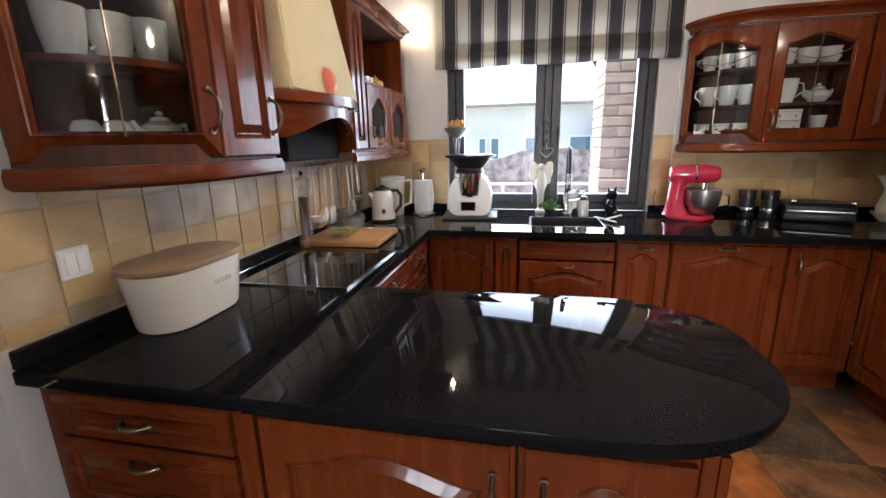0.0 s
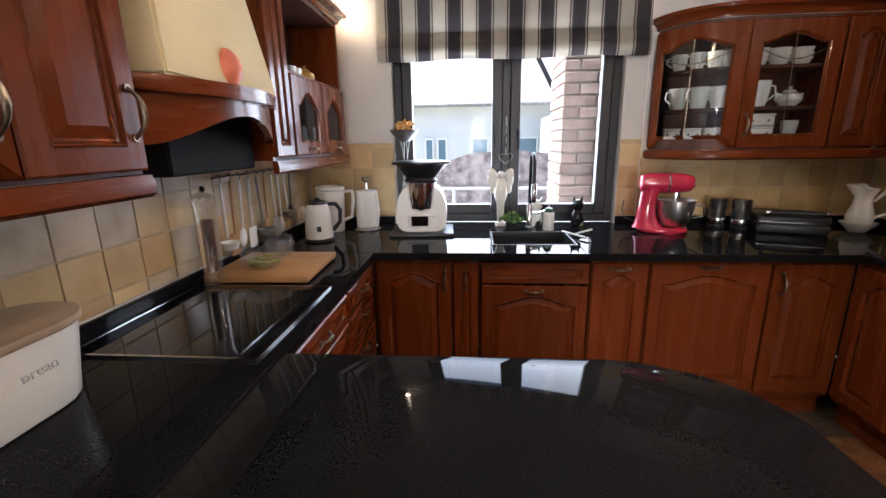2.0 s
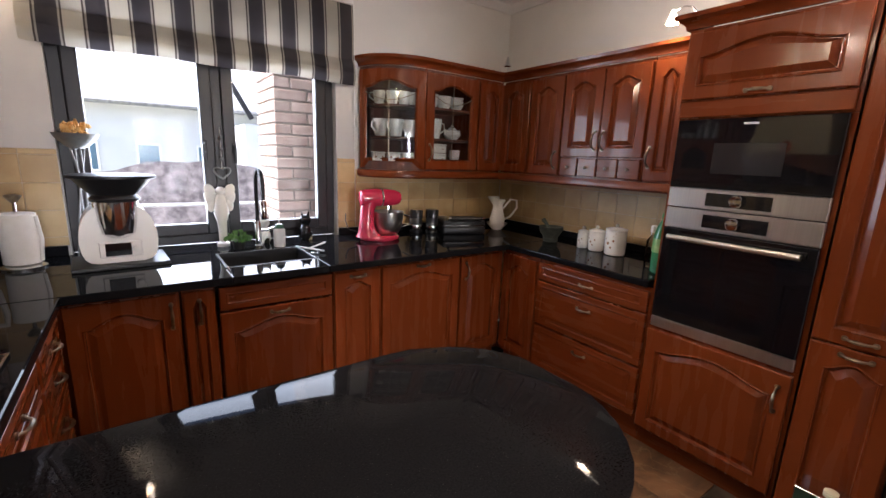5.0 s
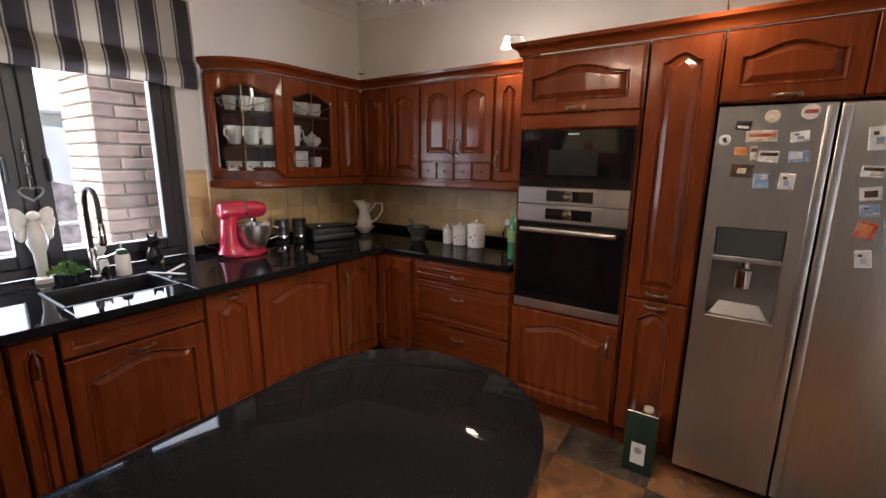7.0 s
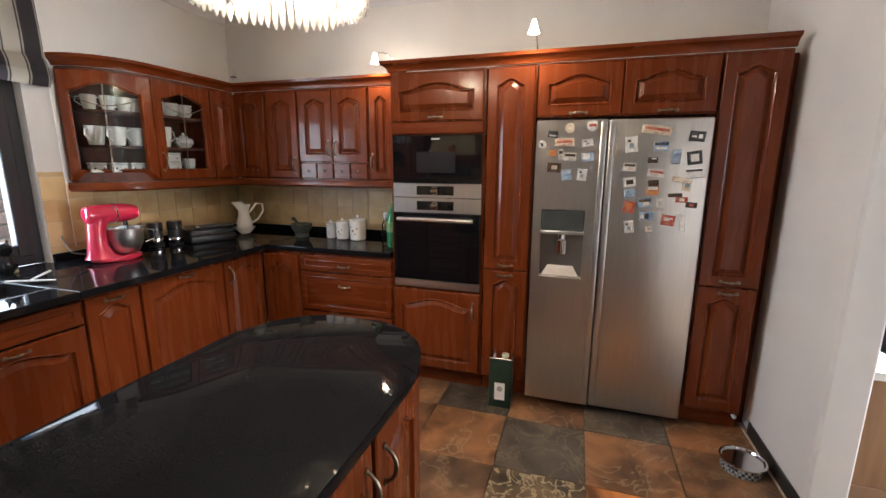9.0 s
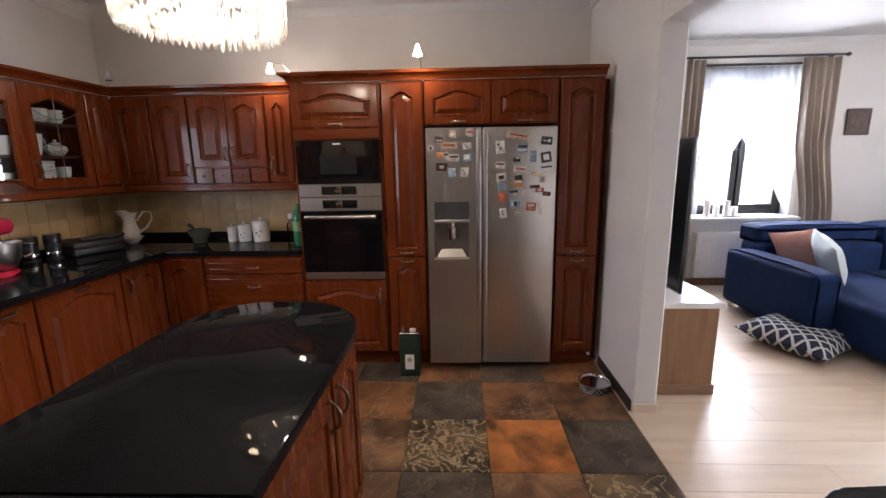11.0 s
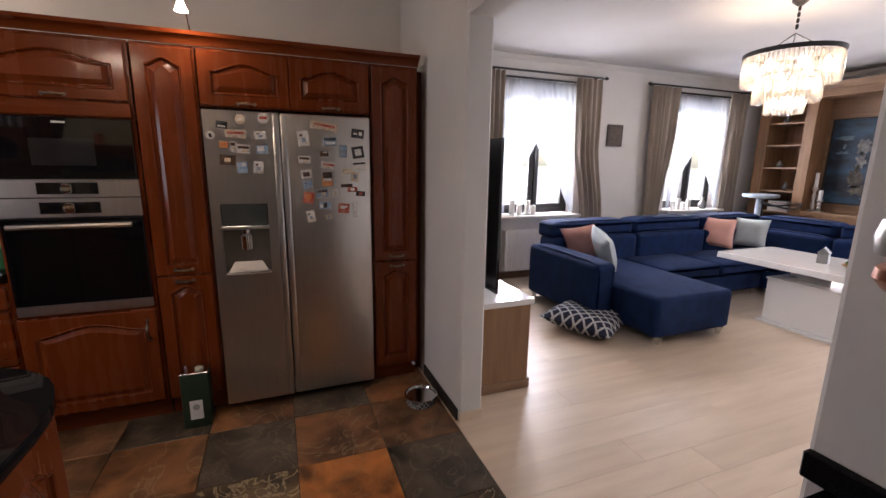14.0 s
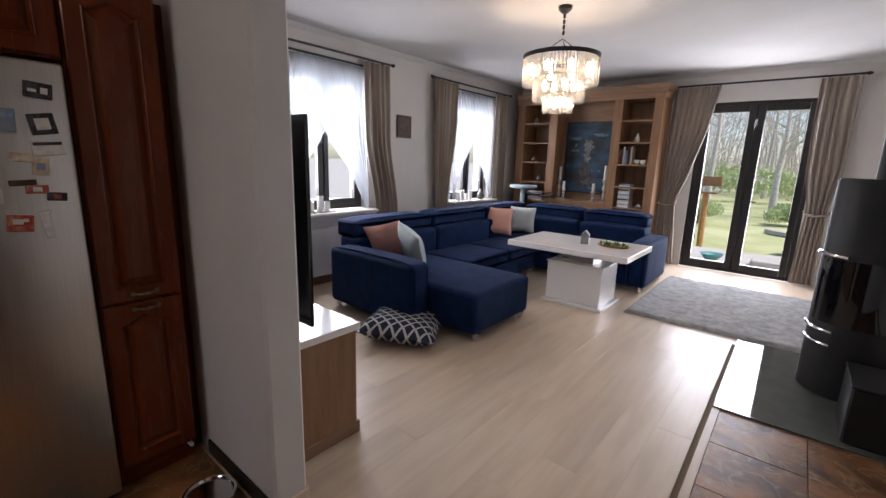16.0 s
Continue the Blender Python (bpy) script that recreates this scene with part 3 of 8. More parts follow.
def hollow(cab, w, z0, z1, depth, shelves):
    """An open-fronted carcass: sides, back, top, bottom and shelves."""
    for x in (0, w - 0.018):
        part("side_panel", box(x + 0.001, x + 0.017, 0.001, depth, z0, z1), WOOD, cab)
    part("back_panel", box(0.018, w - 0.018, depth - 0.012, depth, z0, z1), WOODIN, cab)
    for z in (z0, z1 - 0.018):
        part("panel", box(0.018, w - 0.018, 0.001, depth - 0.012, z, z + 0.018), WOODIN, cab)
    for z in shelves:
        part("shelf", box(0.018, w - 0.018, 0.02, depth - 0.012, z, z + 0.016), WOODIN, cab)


def glass_door(cab, x, z, w, h, hd=None, warp=None, lead=True, rise=0.05):
    d = part("door", front(w, h, 0.06, rise, hole=True, warp=warp), WOOD, cab, at=pose(x, 0, z))
    part("pane", pane_of(w, h, 0.06, rise, warp), CLEAR, d, "clear glass pane")
    if lead:
        part("lead_strip", lead_of(w, h, warp), BRONZE, d, "lead strips on the glass")
    if hd:
        add_handle(d, *hd)
    return d


# north wall cabinets
unit("wall_cabinet", "narrow cherry wood wall cabinet at the corner", pose(2.215, 3.26, 0), 0.25, U0, U1, 0.29, [("door", 0.005, U0 + 0.01, 0.24, HU - 0.03, None)], UG, base=False)
china = thing("display_cabinet", "cherry wood wall cabinet with a glass door and white china", "cabinet", pose(1.735, 3.26, 0), "glass-fronted wall cabinets")
hollow(china, 0.475, U0, U1, 0.29, (1.615, 1.83))
part("panel", box(0.019, 0.456, 0.002, 0.277, U0 + 0.0185, U0 + 0.06), WOODIN, china)
glass_door(china, 0.003, U0 + 0.01, 0.468, HU - 0.03, (0.03, 0.12, True))


def round_end(w, a, b):
    """Maps a flat front of width w onto a quarter oval of half axes a, b that ends square to the run."""
    def warp(co):
        k = 1 - co.x / w
        ang = k * math.pi / 2 * 0.94
        ex, ey = -a * math.sin(ang), b * (1 - math.cos(ang))
        nx, ny = -math.sin(ang) / a, -math.cos(ang) / b
        ln = math.hypot(nx, ny)
        return Vector((ex + nx / ln * -co.y, ey + ny / ln * -co.y, co.z))
    return warp


def oval_plan(a, b, over=0.0, n=14):
    return [(-(a + over) * math.sin(math.pi / 2 * i / n), b - (b + over) * math.cos(math.pi / 2 * i / n)) for i in range(n + 1)] + [(0, b)]


def curved_cabinet(label, at, a, b, shelves, hd, z0=None, z1=None):
    z0, z1 = z0 or U0, z1 or U1
    cab = thing("display_cabinet", label, "cabinet", at, "glass-fronted wall cabinets")
    for z, t in ((z0, 0.06), (z1 - 0.018, 0.018)):
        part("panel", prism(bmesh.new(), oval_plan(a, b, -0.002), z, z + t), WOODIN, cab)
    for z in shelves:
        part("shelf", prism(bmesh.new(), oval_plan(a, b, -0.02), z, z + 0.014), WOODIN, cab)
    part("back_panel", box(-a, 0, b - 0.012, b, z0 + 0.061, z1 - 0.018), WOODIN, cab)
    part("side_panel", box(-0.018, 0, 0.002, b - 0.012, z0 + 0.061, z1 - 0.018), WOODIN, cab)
    w = 0.5 * math.pi * math.sqrt((a * a + b * b) / 2)
    glass_door(cab, 0, z0 + 0.01, w, z1 - z0 - 0.03, hd, round_end(w, a, b))
    return cab


curved_cabinet("rounded cherry wood display cabinet with china behind glass", pose(1.735, 3.26, 0), 0.35, 0.298, (1.615, 1.83), None)


def crown_path(cx, cy, a, b, over=0.0):
    return [(cx - (a + over) * math.sin(math.pi / 2 * i / 12), cy + b - (b + over) * math.cos(math.pi / 2 * i / 12)) for i in range(12, -1, -1)]


moulding("crown_moulding", crown_path(1.735, 3.26, 0.35, 0.298) + [(2.469, 3.26), (2.469, 1.755)], U1 + 0.002, CROWN, "cherry wood crown moulding on the wall cabinets")
VAL = [(0.0, 0), (0.0, -0.05), (0.012, -0.055), (0.026, -0.045), (0.028, -0.02), (0.02, -0.004), (0.02, 0)]
moulding("light_pelmet", crown_path(1.735, 3.26, 0.35, 0.298) + [(2.469, 3.26), (2.469, 1.755)], U0 - 0.001, VAL, "cherry wood light pelmet below the wall cabinets")

# west wall cabinets
WF = -0.52
WEST_ROUND = thing("display_cabinet", "rounded cherry wood display cabinet holding a tea set", "cabinet", at_w(1.385, WF), "glass-fronted wall cabinets")
WA, WB = 0.31, 0.325


def west_plan(inset):
    return oval_plan(WA, WB, -inset)[:-1][::-1] + [(0.298, inset if inset > 0.01 else 0.001), (0.298, WB)]


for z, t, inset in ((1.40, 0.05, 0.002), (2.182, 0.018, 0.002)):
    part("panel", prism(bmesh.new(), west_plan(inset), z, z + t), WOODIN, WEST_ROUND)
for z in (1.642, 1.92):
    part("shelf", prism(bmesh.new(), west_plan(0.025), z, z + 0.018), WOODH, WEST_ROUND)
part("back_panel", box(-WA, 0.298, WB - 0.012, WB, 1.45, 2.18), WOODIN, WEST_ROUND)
part("side_panel", box(0.282, 0.30, 0.001, WB - 0.012, 1.45, 2.18), WOOD, WEST_ROUND)
ww = 0.5 * math.pi * math.sqrt((WA * WA + WB * WB) / 2)
glass_door(WEST_ROUND, 0, 1.41, ww, 0.77, (0.0, 0.0, True), round_end(ww, WA, WB))
d = part("door", front(0.292, 0.77), WOOD, WEST_ROUND, at=pose(0.004, 0, 1.41))
add_handle(d, 0.262, 0.13, True)
for o in WEST_ROUND.children_recursive:
    if o.name.startswith("handle") and o.location.length < 0.05:
        o.matrix_basis = pose(-0.03, -0.018, 0.13)
LW_PATH = [(WF - 0.325 + 0.325 * math.cos(math.pi / 2 * i / 12), 1.385 - 0.31 * math.sin(math.pi / 2 * i / 12)) for i in range(12, -1, -1)] + [(WF, 1.686)]
moulding("crown_moulding", LW_PATH, 2.202, CROWN, "cherry wood crown moulding over the tea set cabinet")
moulding("light_pelmet", LW_PATH, 1.399, VAL, "cherry wood light pelmet under the tea set cabinet")

# far west unit: tall narrow door, open shelf and two small glass doors
SF = -0.55
shelf_unit = thing("shelf_cabinet", "cherry wood wall cabinet with an open shelf and glass doors", "cabinet", at_w(2.44, SF), "glass-fronted wall cabinets")
part("side_panel", box(0.001, 0.02, 0.001, 0.295, 1.40, 2.16), WOOD, shelf_unit)
part("side_panel", box(0.96, 0.985, 0.001, 0.295, 1.40, 2.16), WOOD, shelf_unit)
part("divider", box(0.185, 0.203, 0.001, 0.295, 1.40, 2.16), WOOD, shelf_unit)
part("back_panel", box(0.02, 0.96, 0.28, 0.295, 1.42, 2.14), WOODIN, shelf_unit)
part("panel", box(0.02, 0.96, 0.001, 0.28, 1.40, 1.418), WOODIN, shelf_unit)
part("panel", box(0.02, 0.96, 0.001, 0.28, 2.142, 2.16), WOODIN, shelf_unit)
part("shelf", box(0.203, 0.96, 0.001, 0.28, 1.775, 1.793), WOODH, shelf_unit)
d = part("door", front(0.18, 0.735, 0.045, 0.035), WOOD, shelf_unit, at=pose(0.005, 0, 1.415))
for i in range(2):
    d = glass_door(shelf_unit, 0.206 + i * 0.385, 1.415, 0.38, 0.36, (0.19, 0.028, False), lead=False, rise=0.07)
moulding("light_pelmet", [(SF, 2.43), (SF, 3.43), (-0.845, 3.43)], 1.399, VAL, "cherry wood pelmet under the shelf cabinet")
moulding("crown_moulding", [(SF, 2.43), (SF, 3.43), (-0.845, 3.43)], 2.162, CROWN, "cherry wood crown moulding over the shelf cabinet")

# ---- worktops ----
worktop = thing("worktop", "polished black granite worktop round the kitchen", "worktop")
bm = bmesh.new()
bx(bm, -0.83, -0.215, 0.955, 2.74, 0.887, TOP, 0.006, 2)
part("slab", bm, GRANITE, worktop)
bm = bmesh.new()
SX0, SX1, SY0, SY1 = 0.38, 0.84, 2.92, 3.27
bx(bm, -0.83, SX0, 2.741, NY - 0.002, 0.887, TOP, 0.004)
bx(bm, SX0, SX1, 2.741, SY0, 0.887, TOP, 0.004)
bx(bm, SX0, SX1, SY1, NY - 0.002, 0.887, TOP, 0.004)
bx(bm, SX1, EX - 0.002, 2.741, NY - 0.002, 0.887, TOP, 0.004)
part("slab", bm, GRANITE, worktop)
part("slab", box(2.12, EX - 0.002, 1.735, 2.74, 0.887, TOP, bev=0.006, seg=2), GRANITE, worktop)
part("slab", box(-0.245, 1.205, NY, NY + 0.058, 0.912, TOP - 0.002), GRANITE, worktop, "black granite window ledge")
for a in ((-0.83, -0.81, 0.96, NY - 0.003), (-0.81, -0.26, NY - 0.023, NY - 0.003), (1.215, EX - 0.024, NY - 0.023, NY - 0.003), (EX - 0.023, EX - 0.003, 1.735, NY - 0.003)):
    part("upstand", box(*a, TOP + 0.001, 0.975, bev=0.003), GRANITE, worktop)
# the peninsula slab with its rounded free end
out = [(-0.212, 0.95), (0.55, 0.95)]
for i in range(1, 9):
    a = -math.pi / 2 + i * math.pi / 2 / 9
    out.append((0.55 + 0.395 * math.cos(a), 1.28 + 0.33 * math.sin(a)))
out += [(0.95, 1.28)]
for i in range(1, 9):
    a = i * math.pi / 2 / 8
    out.append((0.62 + 0.33 * math.cos(a), 1.40 + 0.285 * math.sin(a)))
out += [(-0.212, 1.685)]
peninsula = thing("peninsula_worktop", "polished black granite peninsula top with a rounded end", "worktop")
part("slab", prism(bmesh.new(), out, 0.897, TOP, 0.006), GRANITE, peninsula, "", True)
mid = (0.2, 1.31)
part("edge_band", prism(bmesh.new(), [(mid[0] + (x - mid[0]) * 0.992, mid[1] + (y - mid[1]) * 0.986) for x, y in out], 0.887, 0.8965), GRANITE, peninsula, "dark shadow-line under the slab", True)

# ---- windows and doors ----


def window_frame(name, label, at, w, h, bars, depth=0.07, outer=0.06, inner=0.06, pane_tint=None):
    """A dark framed window in local x (width), z (height); bars: x positions between sashes."""
    win = thing(name, label, "window", at)
    win["kind"] = "structure"
    bm = bmesh.new()
    bx(bm, 0, outer, 0, depth, 0, h, 0.004)
    bx(bm, w - outer, w, 0, depth, 0, h, 0.004)
    bx(bm, outer, w - outer, 0, depth, 0, outer, 0.004)
    bx(bm, outer, w - outer, 0, depth, h - outer, h, 0.004)
    for b, bw in bars:
        bx(bm, b - bw / 2, b + bw / 2, 0.004, depth, outer, h - outer, 0.003)
    part("window_frame", bm, DARKFRAME, win)
    edges = [outer] + [v for b, bw in bars for v in (b - bw / 2, b + bw / 2)] + [w - outer]
    for x0, x1 in zip(edges[::2], edges[1::2]):
        s = bmesh.new()
        z0, z1 = outer, h - outer
        for a in ((x0, x0 + inner, z0, z1), (x1 - inner, x1, z0, z1), (x0 + inner, x1 - inner, z0, z0 + inner), (x0 + inner, x1 - inner, z1 - inner, z1)):
            bx(s, a[0] + 0.001, a[1] - 0.001, -0.012, depth - 0.02, a[2] + 0.001, a[3] - 0.001, 0.006, 2)
        sash = part("sash", s, DARKFRAME, win)
        p = part("pane", box(x0 + inner, x1 - inner, 0.02, 0.024, z0 + inner, z1 - inner), PANE, sash)
        p.visible_shadow = False
    return win


kw = window_frame("window_1", "dark brown double kitchen window above the sink", pose(-0.25, NY + 0.06, 0.925), 1.46, 1.43, [(0.74, 0.05)], outer=0.055, inner=0.068)
for x, r in ((0.66, 1), (0.82, -1)):
    bm = bmesh.new()
    bx(bm, x - 0.012, x + 0.012, -0.02, -0.012, 0.55, 0.62, 0.003)
    tube(bm, [(x, -0.02, 0.6), (x, -0.05, 0.6), (x, -0.055, 0.56), (x, -0.05, 0.49)], 0.008)
    part("window_handle", bm, BLACK, kw, "dark window handle", True)

w1 = window_frame("window_2", "dark brown living room window behind sheer curtains", pose(LE + 0.12, -2.2, 0.86, 0, 0, -90), 1.15, 1.56, [(0.575, 0.02)], inner=0.065)
w2 = window_frame("window_3", "dark brown living room window behind sheer curtains", pose(LE + 0.12, -5.03, 0.86, 0, 0, -90), 1.10, 1.56, [(0.55, 0.02)], inner=0.065)
for w in (w1, w2):
    bm = bmesh.new()
    tube(bm, [(0.56, -0.015, 0.78), (0.56, -0.05, 0.78), (0.56, -0.055, 0.74), (0.56, -0.05, 0.66)], 0.009)
    part("window_handle", bm, BLACK, w, "dark window handle", True)
for i, (y0, y1) in enumerate(((-2.15, -3.4), (-4.98, -6.18))):
    structure("trim_window_sill", box(LE - 0.16, LE + 0.12, y1, y0, 0.82, 0.855, bev=0.006, seg=2), material("pale_sill_stone", (0.6, 0.58, 0.54), (0.68, 0.66, 0.62), scale=12, rough=0.25), "pale stone window sill", "window sill")
gd = window_frame("door_1", "dark brown glazed double garden door", pose(1.34, LS - 0.05, 0.0, 0, 0, 180), 1.36, 2.41, [(0.68, 0.02)], outer=0.05, inner=0.085)
bm = bmesh.new()
tube(bm, [(0.72, -0.015, 1.05), (0.72, -0.05, 1.05), (0.75, -0.055, 1.05), (0.83, -0.05, 1.05)], 0.009)
part("door_handle", bm, BLACK, gd, "dark door handle", True)

# ---- appliances ----
ovens = thing("built_in_oven", "built-in oven with a steel control panel and black glass door", "oven", at_e(1.705))
part("body", box(0.012, 0.588, 0.0, 0.5, 0.745, 1.30), BLACK, ovens)
part("control_panel", box(0.004, 0.596, -0.02, 0, 1.212, 1.307, bev=0.003), STEEL, ovens)
part("display", box(0.17, 0.42, -0.0215, -0.02, 1.23, 1.288), BLACKGLASS, ovens)
bm = lathe(bmesh.new(), [(0.026, 0), (0.027, 0.02), (0.024, 0.026), (0.015, 0.027)], seg=24)
part("knob", bm, CHROME, ovens, "chrome control dial", True, at=pose(0.296, -0.0215, 1.259, 90))
part("oven_door", box(0.004, 0.596, -0.022, 0, 0.757, 1.208, bev=0.003), BLACKGLASS, ovens)
bm = bmesh.new()
tube(bm, [(0.045, -0.06, 1.17), (0.555, -0.06, 1.17)], 0.0125, 12)
for x in (0.06, 0.54):
    tube(bm, [(x, -0.022, 1.17), (x, -0.06, 1.17)], 0.008)
part("oven_handle", bm, STEEL, ovens, "steel bar handle", True)
part("trim_strip", box(0.004, 0.596, -0.018, 0, 0.702, 0.754, bev=0.003), STEEL, ovens)
micro = thing("microwave_oven", "built-in black glass microwave with a steel panel", "microwave", at_e(1.705))
part("body", box(0.012, 0.588, 0.0, 0.4, 1.325, 1.70), BLACK, micro)
part("control_panel", box(0.004, 0.596, -0.02, 0, 1.312, 1.402, bev=0.003), STEEL, micro)
part("display", box(0.17, 0.42, -0.0215, -0.02, 1.328, 1.386), BLACKGLASS, micro)
bm = lathe(bmesh.new(), [(0.026, 0), (0.027, 0.02), (0.024, 0.026), (0.015, 0.027)], seg=24)
part("knob", bm, CHROME, micro, "chrome control dial", True, at=pose(0.296, -0.0215, 1.357, 90))
part("oven_door", box(0.004, 0.596, -0.022, 0, 1.406, 1.702, bev=0.003), BLACKGLASS, micro)
part("badge", box(0.27, 0.325, -0.0232, -0.022, 1.675, 1.684), WHITE, micro)
part("window", box(0.17, 0.43, -0.0232, -0.022, 1.47, 1.60), material("grey_glass", (0.02, 0.02, 0.021), (0.024, 0.024, 0.025), rough=0.05), micro)

fridge = thing("fridge_freezer", "brushed steel side-by-side fridge freezer with magnets", "refrigerator", at_e(0.785, 2.105))
part("body", box(0.003, 0.905, 0.07, 0.64, 0.03, 1.77, bev=0.004), material("fridge_grey", (0.2, 0.2, 0.2), (0.24, 0.24, 0.24), rough=0.4, metal=0.6), fridge)
part("plinth", box(0.01, 0.90, 0.08, 0.6, 0.0, 0.03), BLACK, fridge)
bm = bmesh.new()
for a in ((0.003, 0.052, 0.045, 1.772), (0.30, 0.387, 0.045, 1.772), (0.052, 0.30, 0.045, 0.85), (0.052, 0.30, 1.265, 1.772)):
    bx(bm, a[0], a[1], 0.0, 0.066, a[2], a[3])
bmesh.ops.remove_doubles(bm, verts=bm.verts[:], dist=0.0005)
fd1 = part("freezer_door", bm, STEEL, fridge, "tall steel freezer door with a dispenser")
bm = bmesh.new()
bx(bm, 0.393, 0.905, 0.0, 0.066, 0.045, 1.772, 0.012, 3)
part("fridge_door", bm, STEEL, fridge, "wide steel fridge door", True)
bm = bmesh.new()
bx(bm, 0.352, 0.386, -0.012, 0.0, 0.06, 1.76, 0.006, 2)
part("handle", bm, material("pale_steel", (0.6, 0.6, 0.6), (0.66, 0.66, 0.65), rough=0.25, metal=1.0), fd1, "recessed grip rail", True)
bm = bmesh.new()
bx(bm, 0.394, 0.428, -0.012, 0.0, 0.06, 1.76, 0.006, 2)
part("handle", bm, bpy.data.materials["pale_steel"], fridge, "recessed grip rail", True)
disp = part("dispenser_recess", box(0.052, 0.30, 0.052, 0.066, 0.85, 1.265), material("dispenser_grey", (0.2, 0.185, 0.165), (0.26, 0.24, 0.215), rough=0.35, metal=0.7), fridge)
part("display", box(0.055, 0.297, 0.002, 0.05, 1.14, 1.262, bev=0.004), material("dispenser_panel", (0.055, 0.06, 0.055), (0.07, 0.075, 0.07), rough=0.15), disp)
bm = lathe(bmesh.new(), [(0.02, 0.99), (0.034, 1.0), (0.036, 1.08), (0.025, 1.09), (0.025, 1.139)], 0.175, 0.03, 20)
part("nozzle", bm, CHROME, disp, "chrome water nozzle", True)
bm = bmesh.new()
vs = [bm.verts.new(p) for p in ((0.10, 0.05, 0.92), (0.25, 0.05, 0.92), (0.285, 0.02, 0.862), (0.065, 0.02, 0.862), (0.10, 0.051, 0.92), (0.25, 0.051, 0.92), (0.285, 0.03, 0.856), (0.065, 0.03, 0.856))]
for f in ((0, 1, 2, 3), (4, 7, 6, 5), (0, 3, 7, 4), (1, 5, 6, 2), (2, 6, 7, 3), (0, 4, 5, 1)):
    bm.faces.new([vs[i] for i in f])
part("chute", bm, STEEL, disp)
part("lip", box(0.05, 0.302, -0.008, 0.05, 1.118, 1.138, bev=0.003), bpy.data.materials["pale_steel"], disp, "pale steel lip")
part("drip_tray", box(0.055, 0.297, -0.006, 0.05, 0.845, 0.858, bev=0.002), STEEL, disp)

hob = thing("hob", "black glass induction hob with a steel edge", "hob", pose(-0.80, 1.63, TOP + 0.001))
part("glass_plate", box(0.008, 0.53, 0.008, 0.567, 0, 0.005), BLACKGLASS, hob)
bm = bmesh.new()
for a in ((0, 0.538, 0, 0.008), (0, 0.538, 0.567, 0.575), (0, 0.008, 0.008, 0.567), (0.53, 0.538, 0.008, 0.567)):
    bx(bm, *a, 0, 0.007)
part("edge_trim", bm, CHROME, hob, "steel edge trim")

sink = thing("sink", "black composite sink bowl let into the worktop", "sink", pose(0, 0, 0))
bm = bmesh.new()
bx(bm, SX0 + 0.001, SX1 - 0.001, SY0 + 0.001, SY1 - 0.001, 0.72, 0.735)
for a in ((SX0 + 0.001, SX0 + 0.014, SY0 + 0.001, SY1 - 0.001), (SX1 - 0.014, SX1 - 0.001, SY0 + 0.001, SY1 - 0.001), (SX0 + 0.014, SX1 - 0.014, SY0 + 0.001, SY0 + 0.014), (SX0 + 0.014, SX1 - 0.014, SY1 - 0.014, SY1 - 0.001)):
    bx(bm, *a, 0.735, TOP + 0.002, 0.002)
part("bowl", bm, BLACK, sink)
part("drain", lathe(bmesh.new(), [(0.04, 0.736), (0.042, 0.74), (0.02, 0.742)], 0.6, 3.1, 20), CHROME, sink, "steel drain", True)

tap = thing("kitchen_tap", "tall black spring tap with a chrome lever", "tap", pose(0.63, 3.36, TOP + 0.001))
part("tap_body", lathe(bmesh.new(), [(0.026, 0), (0.026, 0.012), (0.019, 0.02), (0.019, 0.15), (0.013, 0.16)], seg=18), CHROME, tap, "chrome tap body", True)
pts = [(0, 0, 0.15 + 0.02 * i) for i in range(11)] + [(-0.006 * 0, -0.085 + 0.085 * math.cos(a), 0.38 + 0.085 * math.sin(a)) for a in [math.pi * k / 10 for k in range(1, 11)]] + [(0, -0.17, 0.36), (0, -0.168, 0.30)]
part("hose", tube(bmesh.new(), pts, [0.011 + 0.0012 * (i % 2) for i in range(len(pts))], 10), BLACK, tap, "black spring hose", True)
part("spray_head", lathe(bmesh.new(), [(0.013, 0.19), (0.016, 0.2), (0.016, 0.29), (0.011, 0.3)], 0, -0.168, 14), CHROME, tap, "chrome spray head", True)
part("lever", tube(bmesh.new(), [(0.015, 0, 0.10), (0.05, -0.005, 0.10), (0.11, -0.02, 0.125)], [0.009, 0.007, 0.006]), CHROME, tap, "chrome lever", True)
part("bracket", tube(bmesh.new(), [(0, 0, 0.22), (0, -0.1, 0.225), (0, -0.165, 0.24)], 0.005), CHROME, tap, "", True)

# cooker hood
hood = thing("cooker_hood", "cream plaster cooker hood with a cherry wood mantel", "cooker hood", pose(0, 0, 0))
HY0, HY1 = 1.695, 2.425


def bowed(over=0.0, n=16, depth=0.30, bow=0.11):
    pts = [(-0.845, HY0), ]
    for i in range(n + 1):
        k = i / n
        pts.append((-0.845 + depth + over + bow * math.sin(math.pi * k) ** 0.8, HY0 + (HY1 - HY0) * k))
    pts.append((-0.845, HY1))
    return pts


